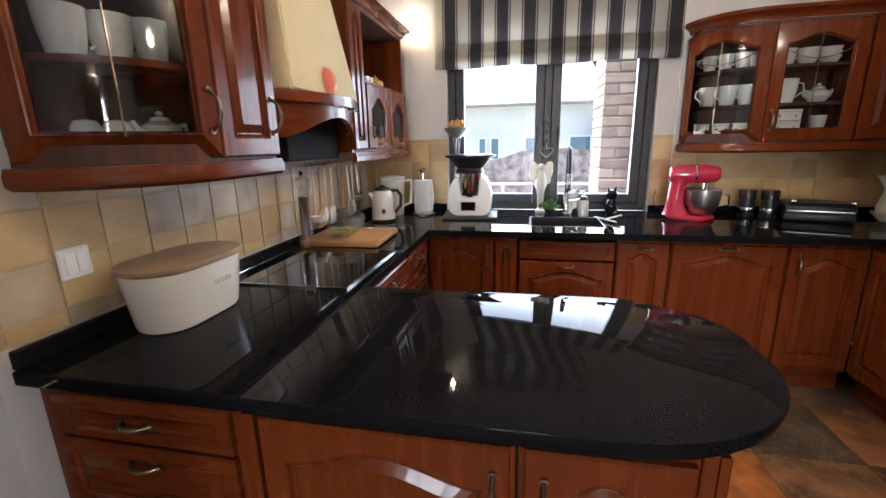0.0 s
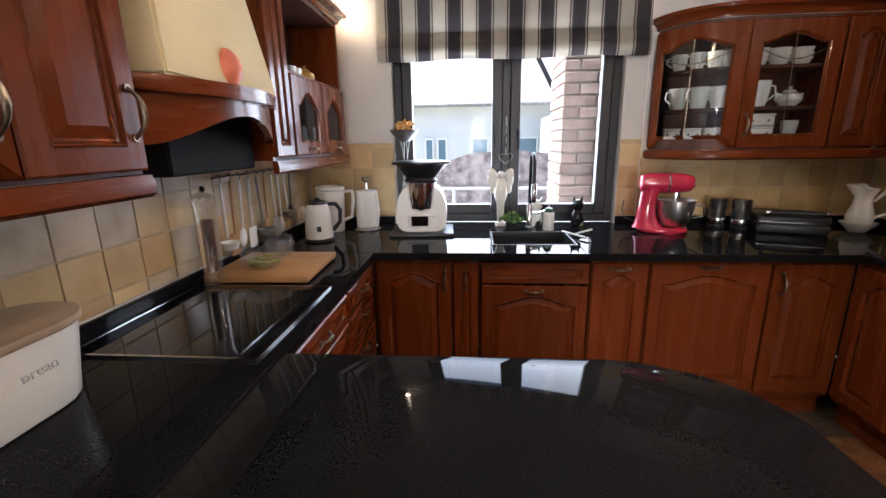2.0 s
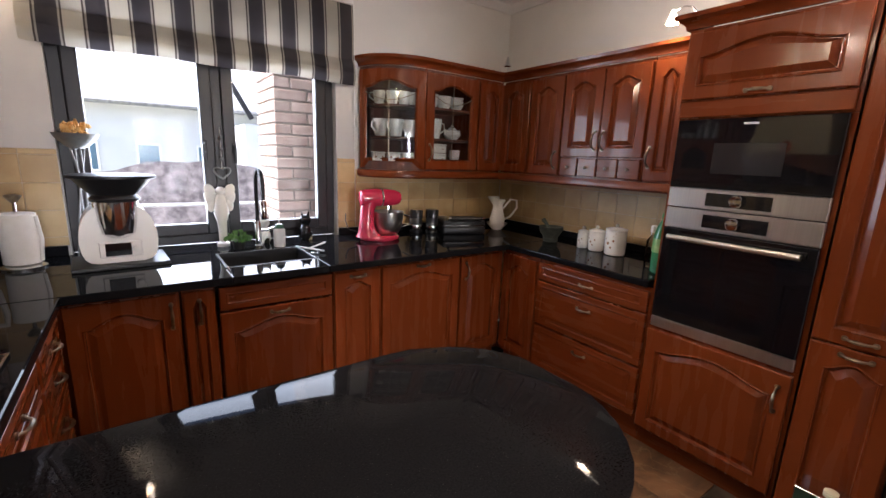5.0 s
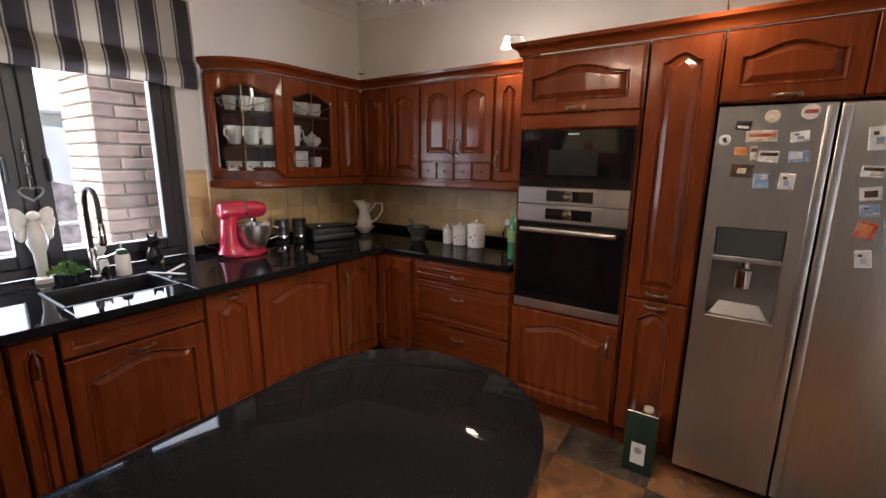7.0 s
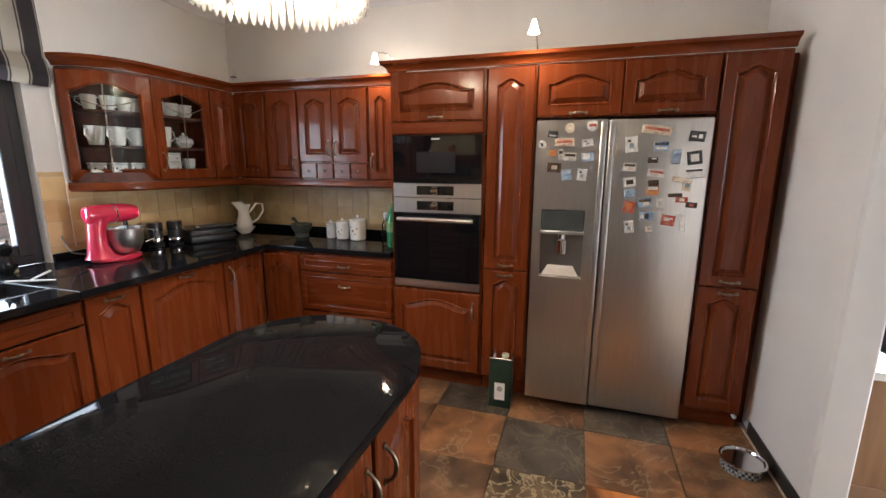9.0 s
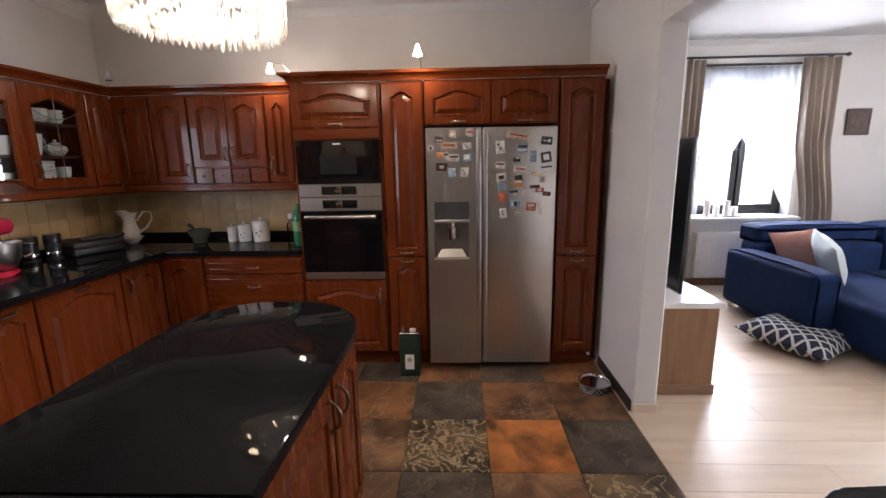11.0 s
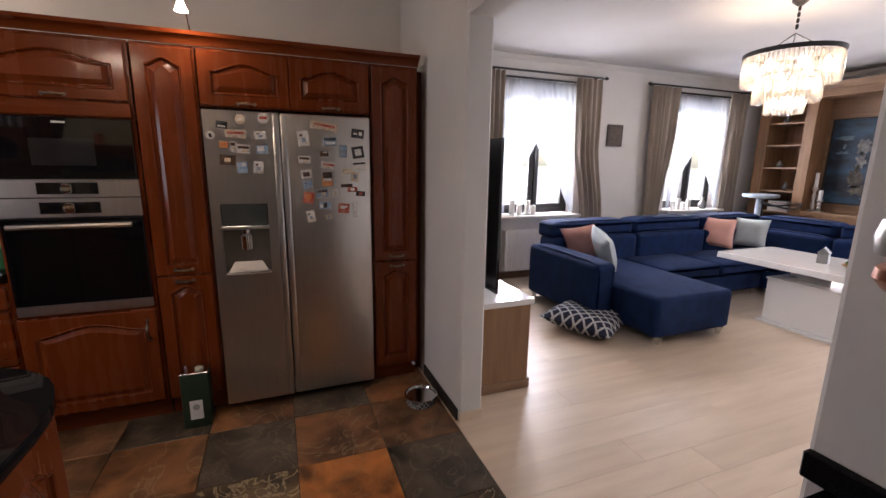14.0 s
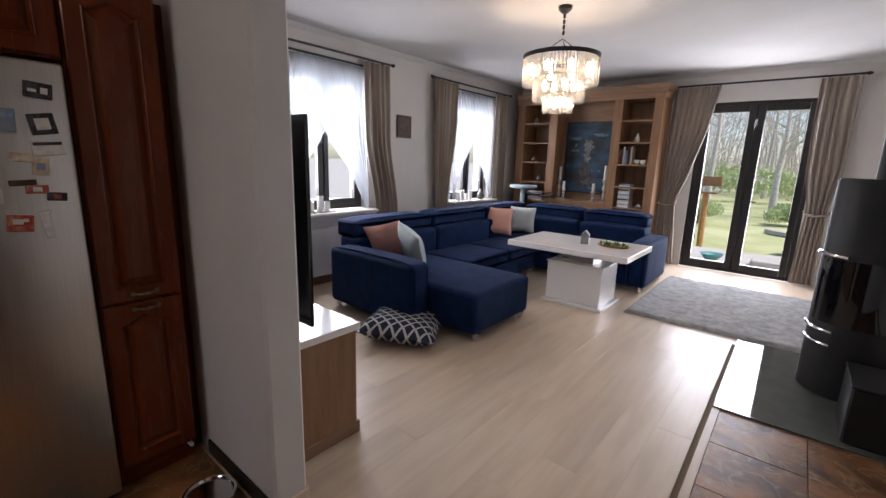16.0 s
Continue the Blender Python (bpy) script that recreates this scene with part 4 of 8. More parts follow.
part("mantel_shelf", prism(bmesh.new(), bowed(0.03), 1.60, 1.64, 0.006), WOODH, hood, "bowed cherry wood shelf", True)
bm = bmesh.new()
n = 24
bot, topv = [], []
for i in range(n + 1):
    k = i / n
    x = -0.845 + 0.30 + 0.11 * math.sin(math.pi * k) ** 0.8
    y = HY0 + (HY1 - HY0) * k
    z = 1.47 + 0.085 * arch((k - 0.5) * 2.0)
    bot.append((x, y, z))
    topv.append((x, y, 1.60))
vb = [bm.verts.new(p) for p in bot]
vt = [bm.verts.new(p) for p in topv]
vb2 = [bm.verts.new((p[0] - 0.025, p[1], p[2])) for p in bot]
vt2 = [bm.verts.new((p[0] - 0.025, p[1], p[2])) for p in topv]
for i in range(n):
    bm.faces.new((vb[i], vb[i + 1], vt[i + 1], vt[i]))
    bm.faces.new((vb2[i], vt2[i], vt2[i + 1], vb2[i + 1]))
    bm.faces.new((vb[i], vb2[i], vb2[i + 1], vb[i + 1]))
    bm.faces.new((vt[i], vt[i + 1], vt2[i + 1], vt2[i]))
part("valance", bm, WOODH, hood, "arched cherry wood valance", True)
part("filter_box", box(-0.845, -0.60, 1.89, 2.385, 1.375, 1.598, bev=0.008), material("matt_black_metal", (0.008, 0.008, 0.008), (0.012, 0.012, 0.012), scale=6, rough=0.75, spec=0.2), hood, "black filter housing")
bm = bmesh.new()
lo = [(-0.845, HY0 + 0.02), (-0.47, HY0 + 0.06), (-0.47, HY1 - 0.06), (-0.845, HY1 - 0.02)]
hi = [(-0.845, HY0 + 0.16), (-0.62, HY0 + 0.2), (-0.62, HY1 - 0.36), (-0.845, HY1 - 0.33)]
a = [bm.verts.new((x, y, 1.64)) for x, y in lo]
b = [bm.verts.new((x, y, CH)) for x, y in hi]
bm.faces.new(a[::-1])
bm.faces.new(b)
for i in range(4):
    bm.faces.new((a[i], a[(i + 1) % 4], b[(i + 1) % 4], b[i]))
bmesh.ops.bevel(bm, geom=bm.edges[:], offset=0.008, segments=2, affect="EDGES")
part("chimney", bm, CREAM, hood, "tapered cream plaster chimney", True)

# roman blind
blind = thing("roman_blind", "cream and dark brown striped roman blind, drawn up", "blind", pose(-0.32, NY - 0.035, 0))
BLINDW = 1.64
STRIPE = material("striped_blind", (0.6, 0.56, 0.48), (0.66, 0.62, 0.54), scale=5, rough=0.85, bump=0.2, fine=300)
nt = STRIPE.node_tree
tc = next(n for n in nt.nodes if n.type == "TEX_COORD")
sx = nt.nodes.new("ShaderNodeSeparateXYZ")
nt.links.new(tc.outputs["Object"], sx.inputs[0])
fr = nt.nodes.new("ShaderNodeMath")
fr.operation = "PINGPONG"
fr.inputs[1].default_value = 0.0925
ad = nt.nodes.new("ShaderNodeMath")
ad.inputs[1].default_value = 0.075
nt.links.new(sx.outputs[0], ad.inputs[0])
nt.links.new(ad.outputs[0], fr.inputs[0])
sr = nt.nodes.new("ShaderNodeValToRGB")
sr.color_ramp.interpolation = "CONSTANT"
els = sr.color_ramp.elements
els[0].position, els[0].color = 0, (0.095, 0.085, 0.09, 1)
els[1].position, els[1].color = 0.038 , (0.5, 0.46, 0.4, 1)
for pos, c in ((0.045, (0.12, 0.1, 0.09, 1)), (0.0515, (0.62, 0.58, 0.5, 1))):
    e = els.new(pos)
    e.color = c
nt.links.new(fr.outputs[0], sr.inputs[0])
nt.links.new(sr.outputs[0], nt.nodes["Principled BSDF"].inputs["Base Color"])
tl_, mx_ = nt.nodes.new("ShaderNodeBsdfTranslucent"), nt.nodes.new("ShaderNodeMixShader")
mx_.inputs[0].default_value = 0.35
nt.links.new(sr.outputs[0], tl_.inputs[0])
nt.links.new(nt.nodes["Principled BSDF"].outputs[0], mx_.inputs[1])
nt.links.new(tl_.outputs[0], mx_.inputs[2])
nt.links.new(mx_.outputs[0], nt.nodes["Material Output"].inputs[0])


def blind_fold(zt, zb, y0, belly):
    bm = bmesh.new()
    n, m = 6, 16
    rows = []
    for i in range(n + 1):
        k = i / n
        rows.append([bm.verts.new((BLINDW * j / m, y0 - belly * math.sin(math.pi * k * 0.9) - 0.003 * math.sin(j * 1.7), zt + (zb - zt) * k - 0.006 * math.sin(j * 0.9) * k)) for j in range(m + 1)])
    for p, q in zip(rows, rows[1:]):
        for j in range(m):
            bm.faces.new((p[j], p[j + 1], q[j + 1], q[j]))
    r = bmesh.ops.solidify(bm, geom=bm.faces[:], thickness=0.003)
    return bm


part("fabric", blind_fold(2.45, 2.02, 0.0, 0.015), STRIPE, blind, "", True)
part("fold", blind_fold(2.12, 1.985, -0.008, 0.03), STRIPE, blind, "", True)
part("fold", blind_fold(2.07, 1.955, -0.016, 0.026), STRIPE, blind, "", True)
part("head_rail", box(0, BLINDW, -0.02, 0.03, 2.45, 2.49, bev=0.003), WHITE, blind)
part("bead_chain", tube(bmesh.new(), [(BLINDW + 0.01, 0.0, 2.46), (BLINDW + 0.012, 0.0, 1.0)], 0.002, 6), WHITE, blind)

# ---- the living room's large things ----


def cushion_bm(w, d, h, bev=0.05, seg=4):
    bm = box(0, w, 0, d, 0, h)
    bmesh.ops.subdivide_edges(bm, edges=bm.edges[:], cuts=6, use_grid_fill=True)
    for v in bm.verts:
        u, q = (v.co.x / w - 0.5) * 2, (v.co.y / d - 0.5) * 2
        if v.co.z > h * 0.5:
            v.co.z += 0.02 * (1 - u ** 4) * (1 - q ** 4)
    es = [e for e in bm.edges if len(e.link_faces) == 2 and e.calc_face_angle(0) > 0.9]
    bmesh.ops.bevel(bm, geom=es, offset=bev, segments=seg, affect="EDGES", profile=0.5)
    return bm


sofa = thing("corner_sofa", "dark blue fabric corner sofa with a chaise and metal feet", "sofa", pose(0, 0, 0))
SH = 0.43


def pad(name, x0, x1, y0, y1, z0, z1, bev=0.045, label=""):
    return part(name, cushion_bm(x1 - x0, y1 - y0, z1 - z0, bev), NAVY, sofa, label, True, at=pose(x0, y0, z0))


pad("base", 2.72, 3.62, -5.0, -2.46, 0.07, 0.28, 0.02)
pad("base", 1.5, 3.62, -5.95, -5.0, 0.07, 0.28, 0.02)
pad("chaise", 1.93, 3.3, -3.36, -2.46, 0.07, SH)
pad("seat", 2.68, 3.35, -4.22, -3.38, 0.27, SH)
pad("seat", 2.68, 3.35, -5.05, -4.24, 0.27, SH)
pad("seat", 2.56, 3.35, -5.65, -5.06, 0.27, SH)
pad("seat", 1.52, 2.54, -5.65, -4.97, 0.27, SH)
pad("armrest", 2.42, 3.55, -2.46, -2.22, 0.07, 0.62, 0.05)
pad("armrest", 1.29, 1.52, -5.95, -4.97, 0.07, 0.60, 0.05)
for y0, y1 in ((-3.6, -2.42), (-4.75, -3.62), (-5.92, -4.77)):
    pad("backrest", 3.32, 3.66, y0, y1, 0.3, 0.70, 0.05)
    pad("headrest", 3.40, 3.72, y0 + 0.01, y1 - 0.01, 0.68, 0.86, 0.05)
for x0, x1 in ((1.52, 2.4), (2.42, 3.34)):
    pad("backrest", x0, x1, -6.0, -5.62, 0.3, 0.70, 0.05)
    pad("headrest", x0 + 0.01, x1 - 0.01, -6.05, -5.72, 0.68, 0.86, 0.05)
foot = mesh_of("foot", lathe(bmesh.new(), [(0.018, 0), (0.024, 0.01), (0.05, 0.075)], seg=4), CHROME)
for x, y in ((1.98, -2.54), (1.98, -3.28), (3.5, -2.3), (2.55, -2.3), (1.36, -5.05), (1.36, -5.88), (3.55, -5.9), (2.75, -4.9)):
    o = new("foot", foot)
    o.parent, o.location = sofa, (x, y, 0.001)

table = thing("coffee_table", "white gloss coffee table on a box pedestal", "table", pose(0, 0, 0))
part("tabletop", box(1.2, 2.5, -4.73, -3.86, 0.58, 0.64, bev=0.006, seg=2), LACQUER, table)
part("pedestal", box(1.48, 2.08, -4.52, -4.04, 0.03, 0.44, bev=0.004), LACQUER, table)
part("base_plate", box(1.44, 2.11, -4.56, -3.99, 0.001, 0.03, bev=0.003), LACQUER, table)
part("shelf", box(1.47, 2.09, -4.53, -4.03, 0.44, 0.455, bev=0.002), LACQUER, table)
part("column", box(1.62, 1.95, -4.42, -4.15, 0.455, 0.58), STEEL, table, "steel lift column")

RUG = material("grey_shag_rug", (0.3, 0.3, 0.3), (0.46, 0.455, 0.45), scale=14, rough=1.0, bump=0.9, fine=170)
bm = bmesh.new()
n, m = 46, 56
grid = [[bm.verts.new((-0.32 + 1.6 * i / n, -6.15 + 1.95 * j / m, 0.03 + 0.012 * noise.noise((i * 0.9, j * 0.9, 0)) + 0.01 * random.random())) for j in range(m + 1)] for i in range(n + 1)]
for i in range(n):
    for j in range(m):
        bm.faces.new((grid[i][j], grid[i + 1][j], grid[i + 1][j + 1], grid[i][j + 1]))
edge = [v for v in bm.verts if v.is_boundary]
for v in edge:
    v.co.z = 0.003
single("rug", bm, RUG, "grey shaggy rug in front of the garden door", "rug", smooth=True)

# bookcase
case = thing("bookcase", "light walnut bookcase with open shelves and a middle niche", "bookcase", pose(0, 0, 0))
FY, BY = -6.62, -7.09
for x0, x1 in ((1.73, 1.85), (2.29, 2.42), (3.33, 3.47), (3.94, 4.09)):
    part("upright", box(x0, x1, BY, FY, 0, 2.46, bev=0.004), CASE, case)
part("back_panel", box(1.85, 3.94, BY, BY + 0.02, 0, 2.46), CASE, case)
part("header", box(1.71, 4.1, BY, FY + 0.02, 2.46, 2.56, bev=0.004), CASEH, case)
part("cornice", sweep(bmesh.new(), [(4.1, FY + 0.02), (1.71, FY + 0.02), (1.71, BY)], [(0, 2.56), (0.012, 2.56), (0.05, 2.61), (0.06, 2.64), (0, 2.64)]), CASEH, case, "", True)
part("niche_panel", box(2.42, 3.33, -6.95, -6.93, 0.9, 2.46), CASEH, case, "flat walnut panel behind the painting")
part("cabinet_top", box(2.42, 3.33, BY + 0.021, FY, 0.86, 0.9, bev=0.003), CASEH, case)
part("cabinet_front", box(2.42, 3.33, FY - 0.03, FY - 0.01, 0.05, 0.86), CASE, case)
for x0, x1 in ((1.85, 2.29), (3.47, 3.94)):
    for z in (0.06, 0.45, 0.83, 1.15, 1.49, 1.82, 2.14):
        part("shelf", box(x0, x1, BY + 0.021, FY - 0.012, z, z + 0.025, bev=0.002), CASEH, case)

PAINT = material("oil_painting", (0.006, 0.011, 0.02), (0.035, 0.1, 0.17), scale=2.6, rough=0.45, bump=0.15, fine=60, stretch=(1, 1, 2.2), lo=0.4, hi=0.75, speck=((0.13, 0.2, 0.26), 7, 0.68))
painting = thing("painting", "large dark blue oil painting in the bookcase niche", "painting", pose(2.48, -6.92, 1.02))
part("canvas", box(0.02, 0.76, 0.0, 0.025, 0.02, 1.14), PAINT, painting)
bm = bmesh.new()
for a in ((0, 0.78, 0, 0.02), (0, 0.78, 1.14, 1.16), (0, 0.02, 0.02, 1.14), (0.76, 0.78, 0.02, 1.14)):
    bx(bm, a[0], a[1], 0, 0.04, a[2], a[3])
part("picture_frame", bm, BLACK, painting)


def daub(x, z, w, h, seed, m, label):
    """An irregular flat patch of thick paint."""
    bm = bmesh.new()
    rim = []
    for i in range(26):
        a = 2 * math.pi * i / 26
        k = 1 + 0.9 * noise.noise((2.2 * math.cos(a) + seed, 2.2 * math.sin(a), seed))
        rim.append((x + w * k * math.cos(a), z + h * k * math.sin(a)))
    lo, hi = ([bm.verts.new((px, y, pz)) for px, pz in rim] for y in (0.0255, 0.028))
    bm.faces.new(lo[::-1]), bm.faces.new(hi)
    for i in range(26):
        bm.faces.new((lo[i], lo[(i + 1) % 26], hi[(i + 1) % 26], hi[i]))
    part("paint_patch", bm, m, painting, label)


PALE = material("pale_paint", (0.1, 0.1, 0.1), (0.24, 0.23, 0.21), scale=22, rough=0.6, bump=0.3)
EARTH = material("brown_paint", (0.03, 0.025, 0.02), (0.12, 0.1, 0.075), scale=18, rough=0.6, bump=0.3)
MIST = material("blue_grey_paint", (0.07, 0.13, 0.18), (0.14, 0.2, 0.24), scale=14, rough=0.6, bump=0.2)
for x, z, w, h, k, m, lab in ((0.38, 0.78, 0.075, 0.10, 1, PALE, "pale painted patch"), (0.40, 0.6, 0.05, 0.12, 2, PALE, "pale painted patch"), (0.42, 0.36, 0.08, 0.15, 3, EARTH, "brown painted patch"), (0.36, 0.2, 0.1, 0.07, 4, EARTH, "brown painted patch"),
                             (0.2, 0.95, 0.11, 0.025, 5, MIST, "grey-blue painted cloud"), (0.6, 0.9, 0.1, 0.03, 6, MIST, "grey-blue painted cloud"), (0.62, 0.7, 0.07, 0.02, 7, MIST, "grey-blue painted cloud")):
    daub(x, z, w, h, k, m, lab)

# TV and its cabinet
tvc = thing("tv_cabinet", "light walnut television cabinet with a white top", "cabinet", pose(0, 0, 0))
part("body", box(1.745, 3.3, -1.10, -0.70, 0.0, 0.60, bev=0.003), CASE, tvc)
part("plinth", box(1.735, 3.31, -1.115, -0.69, 0.0, 0.07, bev=0.004), CASEH, tvc)
part("top", box(1.73, 3.32, -1.12, -0.68, 0.60, 0.64, bev=0.004), LACQUER, tvc)
tv = thing("television", "large flat black television on the walnut cabinet", "television", pose(0, 0, 0))
part("screen", box(1.72, 2.92, -0.838, -0.818, 0.70, 1.66, bev=0.003), BLACKGLASS, tv)
part("back_shell", box(1.95, 2.75, -0.817, -0.79, 0.75, 1.4, bev=0.01), BLACK, tv)
part("stand_neck", box(2.25, 2.4, -0.817, -0.80, 0.65, 0.76), BLACK, tv)
part("stand_foot", box(2.05, 2.6, -0.96, -0.74, 0.641, 0.652, bev=0.002), BLACK, tv)

# wood stove
stove = thing("wood_stove", "tall round black wood stove with steel grips", "stove", pose(-0.37, -3.62, 0.012))
IRON = material("black_stove_steel", (0.01, 0.01, 0.011), (0.016, 0.016, 0.017), scale=5, rough=0.5, spec=0.3)
part("body", lathe(bmesh.new(), [(0.235, 0.0), (0.25, 0.01), (0.25, 1.42), (0.24, 1.44)], seg=48), IRON, stove, "", True)
bm = bmesh.new()
rows = []
for z in (0.50, 0.93):
    rows.append([bm.verts.new((0.2525 * math.cos(a), 0.2525 * math.sin(a), z)) for a in [math.radians(20 + 100 * i / 14) for i in range(15)]])
for i in range(14):
    bm.faces.new((rows[0][i], rows[0][i + 1], rows[1][i + 1], rows[1][i]))
part("fire_window", bm, BLACKGLASS, stove, "black curved glass window", True)
for z in (0.95, 0.45, 0.36):
    part("grip", tube(bmesh.new(), [(0.262 * math.cos(a), 0.262 * math.sin(a), z) for a in [math.radians(2 + 58 * i / 12) for i in range(13)]], 0.011), CHROME, stove, "steel grip bar", True)
part("flue", tube(bmesh.new(), [(0, 0, 1.42), (0, 0, CH - 0.014)], 0.075, 20), IRON, stove, "black flue pipe", True)
structure("trim_hearth_glass", box(-0.75, 0.28, -4.2, -2.77, 0.003, 0.011), material("hearth_glass", (0.1, 0.11, 0.1), (0.12, 0.13, 0.12), rough=0.03, spec=0.9), "grey glass hearth plate under the stove", "hearth")
log_bin = thing("log_bin", "black metal log bin beside the stove", "bin", pose(-0.72, -3.22, 0.012))
part("bin", box(0, 0.40, 0, 0.40, 0, 0.33, bev=0.01), IRON, log_bin)
part("rim", box(-0.005, 0.405, -0.005, 0.405, 0.33, 0.345, bev=0.004), IRON, log_bin)

# ---- lamps ----
BULB = glow("lit_bulb", (1.0, 0.78, 0.5), 34)
SPOTGLASS = glow("lit_spot_glass", (1.0, 0.86, 0.68), 14)
CRYSTAL = sheer("crystal_drop", (0.92, 0.9, 0.86), 0.28)
nt = CRYSTAL.node_tree
gl, mx2, lw = nt.nodes.new("ShaderNodeBsdfGlossy"), nt.nodes.new("ShaderNodeMixShader"), nt.nodes.new("ShaderNodeFresnel")
gl.inputs["Roughness"].default_value, lw.inputs[0].default_value = 0.05, 1.6
old = nt.nodes["Material Output"].inputs[0].links[0].from_socket
nt.links.new(lw.outputs[0], mx2.inputs[0])
nt.links.new(old, mx2.inputs[1])
nt.links.new(gl.outputs[0], mx2.inputs[2])
nt.links.new(mx2.outputs[0], nt.nodes["Material Output"].inputs[0])


def clear_ware(name, cover, shine):
    """Thin clear ware: mostly see-through, a trace of white, a steady shine."""
    m = sheer(name, (0.9, 0.92, 0.92), cover)
    t = m.node_tree
    g, x = t.nodes.new("ShaderNodeBsdfGlossy"), t.nodes.new("ShaderNodeMixShader")
    g.inputs["Roughness"].default_value, x.inputs[0].default_value = 0.04, shine
    under = t.nodes["Material Output"].inputs[0].links[0].from_socket
    t.links.new(under, x.inputs[1])
    t.links.new(g.outputs[0], x.inputs[2])
    t.links.new(x.outputs[0], t.nodes["Material Output"].inputs[0])
    return m


ACRYLIC = clear_ware("clear_acrylic", 0.07, 0.24)
WARE = clear_ware("clear_glass_ware", 0.05, 0.1)


def spot_lamp(label, foot, head, lit, power=1.4):
    """A small halogen lamp on a bent arm."""
    f, h = Vector(foot), Vector(head)
    lamp = thing("spot_lamp", label, "lamp", pose(*foot), "small lamps on the cabinets")
    d = h - f
    mid = d * 0.6 + Vector((0, 0, 0.05))
    part("arm", tube(bmesh.new(), [(0, 0, 0), (d * 0.3 + Vector((0, 0, 0.045))), mid, d + Vector((0, 0, 0.03))], 0.004), CHROME, lamp, "thin chrome arm", True)
    part("shade", lathe(bmesh.new(), [(0.008, 0.035), (0.012, 0.02), (0.022, -0.012), (0.03, -0.03)], seg=16, cap=False), SPOTGLASS if lit else CHROME, lamp, "small glass shade" if lit else "", True, at=pose(*d))
    if lit:
        part("bulb", lathe(bmesh.new(), [(0.0, -0.036), (0.018, -0.03), (0.018, -0.012), (0, -0.004)], seg=12), BULB, lamp, "lit bulb", True, at=pose(*d))
        bulb("spot_light", (head[0], head[1], head[2] - 0.06), power, 0.02)
    return lamp


spot_lamp("small lit chrome spot lamp on the tall cabinet", (2.18, 1.70, 2.153), (2.36, 1.925, 2.235), True)
spot_lamp("small lit chrome spot lamp above the larder", (2.13, 0.80, 2.153), (1.99, 0.81, 2.24), True)
spot_lamp("small lit chrome spot lamp on the shelf cabinet", (-0.60, 3.40, 2.224), (-0.50, 3.44, 2.31), True, 0.3)
spot_lamp("small unlit chrome lamp stem on the corner cabinet", (2.46, 3.23, 2.147), (2.455, 3.225, 2.23), False)


def drop_bm(length, w=0.011):
    bm = bmesh.new()
    tube(bm, [(0, 0, 0), (0, 0, -0.012), (0, 0, -length * 0.9), (0, 0, -length)], [0.004, w, w, 0.003], 5)
    return bm


def chandelier(label, at, tiers, hang, power):
    """A tiered ring of glass drops round lit bulbs, under a chain and a ceiling rose."""
    lamp = thing("chandelier", label, "chandelier", at, "crystal chandeliers")
    part("ceiling_rose", lathe(bmesh.new(), [(0.06, hang), (0.055, hang - 0.03), (0.02, hang - 0.06)], seg=20), DARKFRAME, lamp, "dark ceiling rose", True)
    bm = bmesh.new()
    for i in range(int((hang - 0.2) / 0.045)):
        z = hang - 0.06 - i * 0.045
        lathe(bm, [(0.009, z), (0.012, z - 0.01), (0.012, z - 0.026), (0.009, z - 0.036)], seg=6)
    for k in range(3):
        a = k * 2 * math.pi / 3
        tube(bm, [(0, 0, 0.16), (tiers[0][0] * math.cos(a), tiers[0][0] * math.sin(a), 0)], 0.004, 6)
    part("chain", bm, DARKFRAME, lamp, "dark chain")
    bm = bmesh.new()
    for r, z, n, ln in tiers:
        pts = [(r * math.cos(2 * math.pi * i / 40), r * math.sin(2 * math.pi * i / 40), z) for i in range(41)]
        tube(bm, pts, 0.008, 6)
    r0 = tiers[0][0]
    lathe(bm, [(r0 + 0.012, -0.012), (r0 + 0.014, 0.02), (r0 + 0.004, 0.022), (r0 + 0.002, -0.012)], seg=40, cap=False)
    part("ring_frame", bm, DARKFRAME, lamp, "dark metal ring frame", True)
    for r, z, n, ln in tiers:
        data = mesh_of("crystal_drop", drop_bm(ln), CRYSTAL)
        for i in range(n):
            o = new("crystal_drop", data)
            o.parent = lamp
            a = 2 * math.pi * (i + 0.5 * (random.random() * 0.3)) / n
            o.matrix_basis = pose(r * math.cos(a), r * math.sin(a), z - 0.008 - random.random() * 0.012, 0, 0, math.degrees(a))
    for i in range(8):
        a = 2 * math.pi * i / 8
        part("bulb", lathe(bmesh.new(), [(0, 0), (0.018, 0.01), (0.024, 0.03), (0.018, 0.06), (0.006, 0.085)], seg=10), BULB, lamp, "lit bulb", True, at=pose(tiers[0][0] * 0.8 * math.cos(a), tiers[0][0] * 0.8 * math.sin(a), -0.14))
    for r, z, n, ln in tiers[1:] if len(tiers) > 2 else ():
        for i in range(4):
            a = 2 * math.pi * (i + 0.5) / 4
            part("bulb", lathe(bmesh.new(), [(0, 0), (0.018, 0.01), (0.024, 0.03), (0.018, 0.06), (0.006, 0.085)], seg=10), BULB, lamp, "lit bulb", True, at=pose(r * 0.6 * math.cos(a), r * 0.6 * math.sin(a), z - 0.11))
    bulb("chandelier_light", (at.translation.x, at.translation.y, at.translation.z - 0.06), power, 0.05)
    return lamp


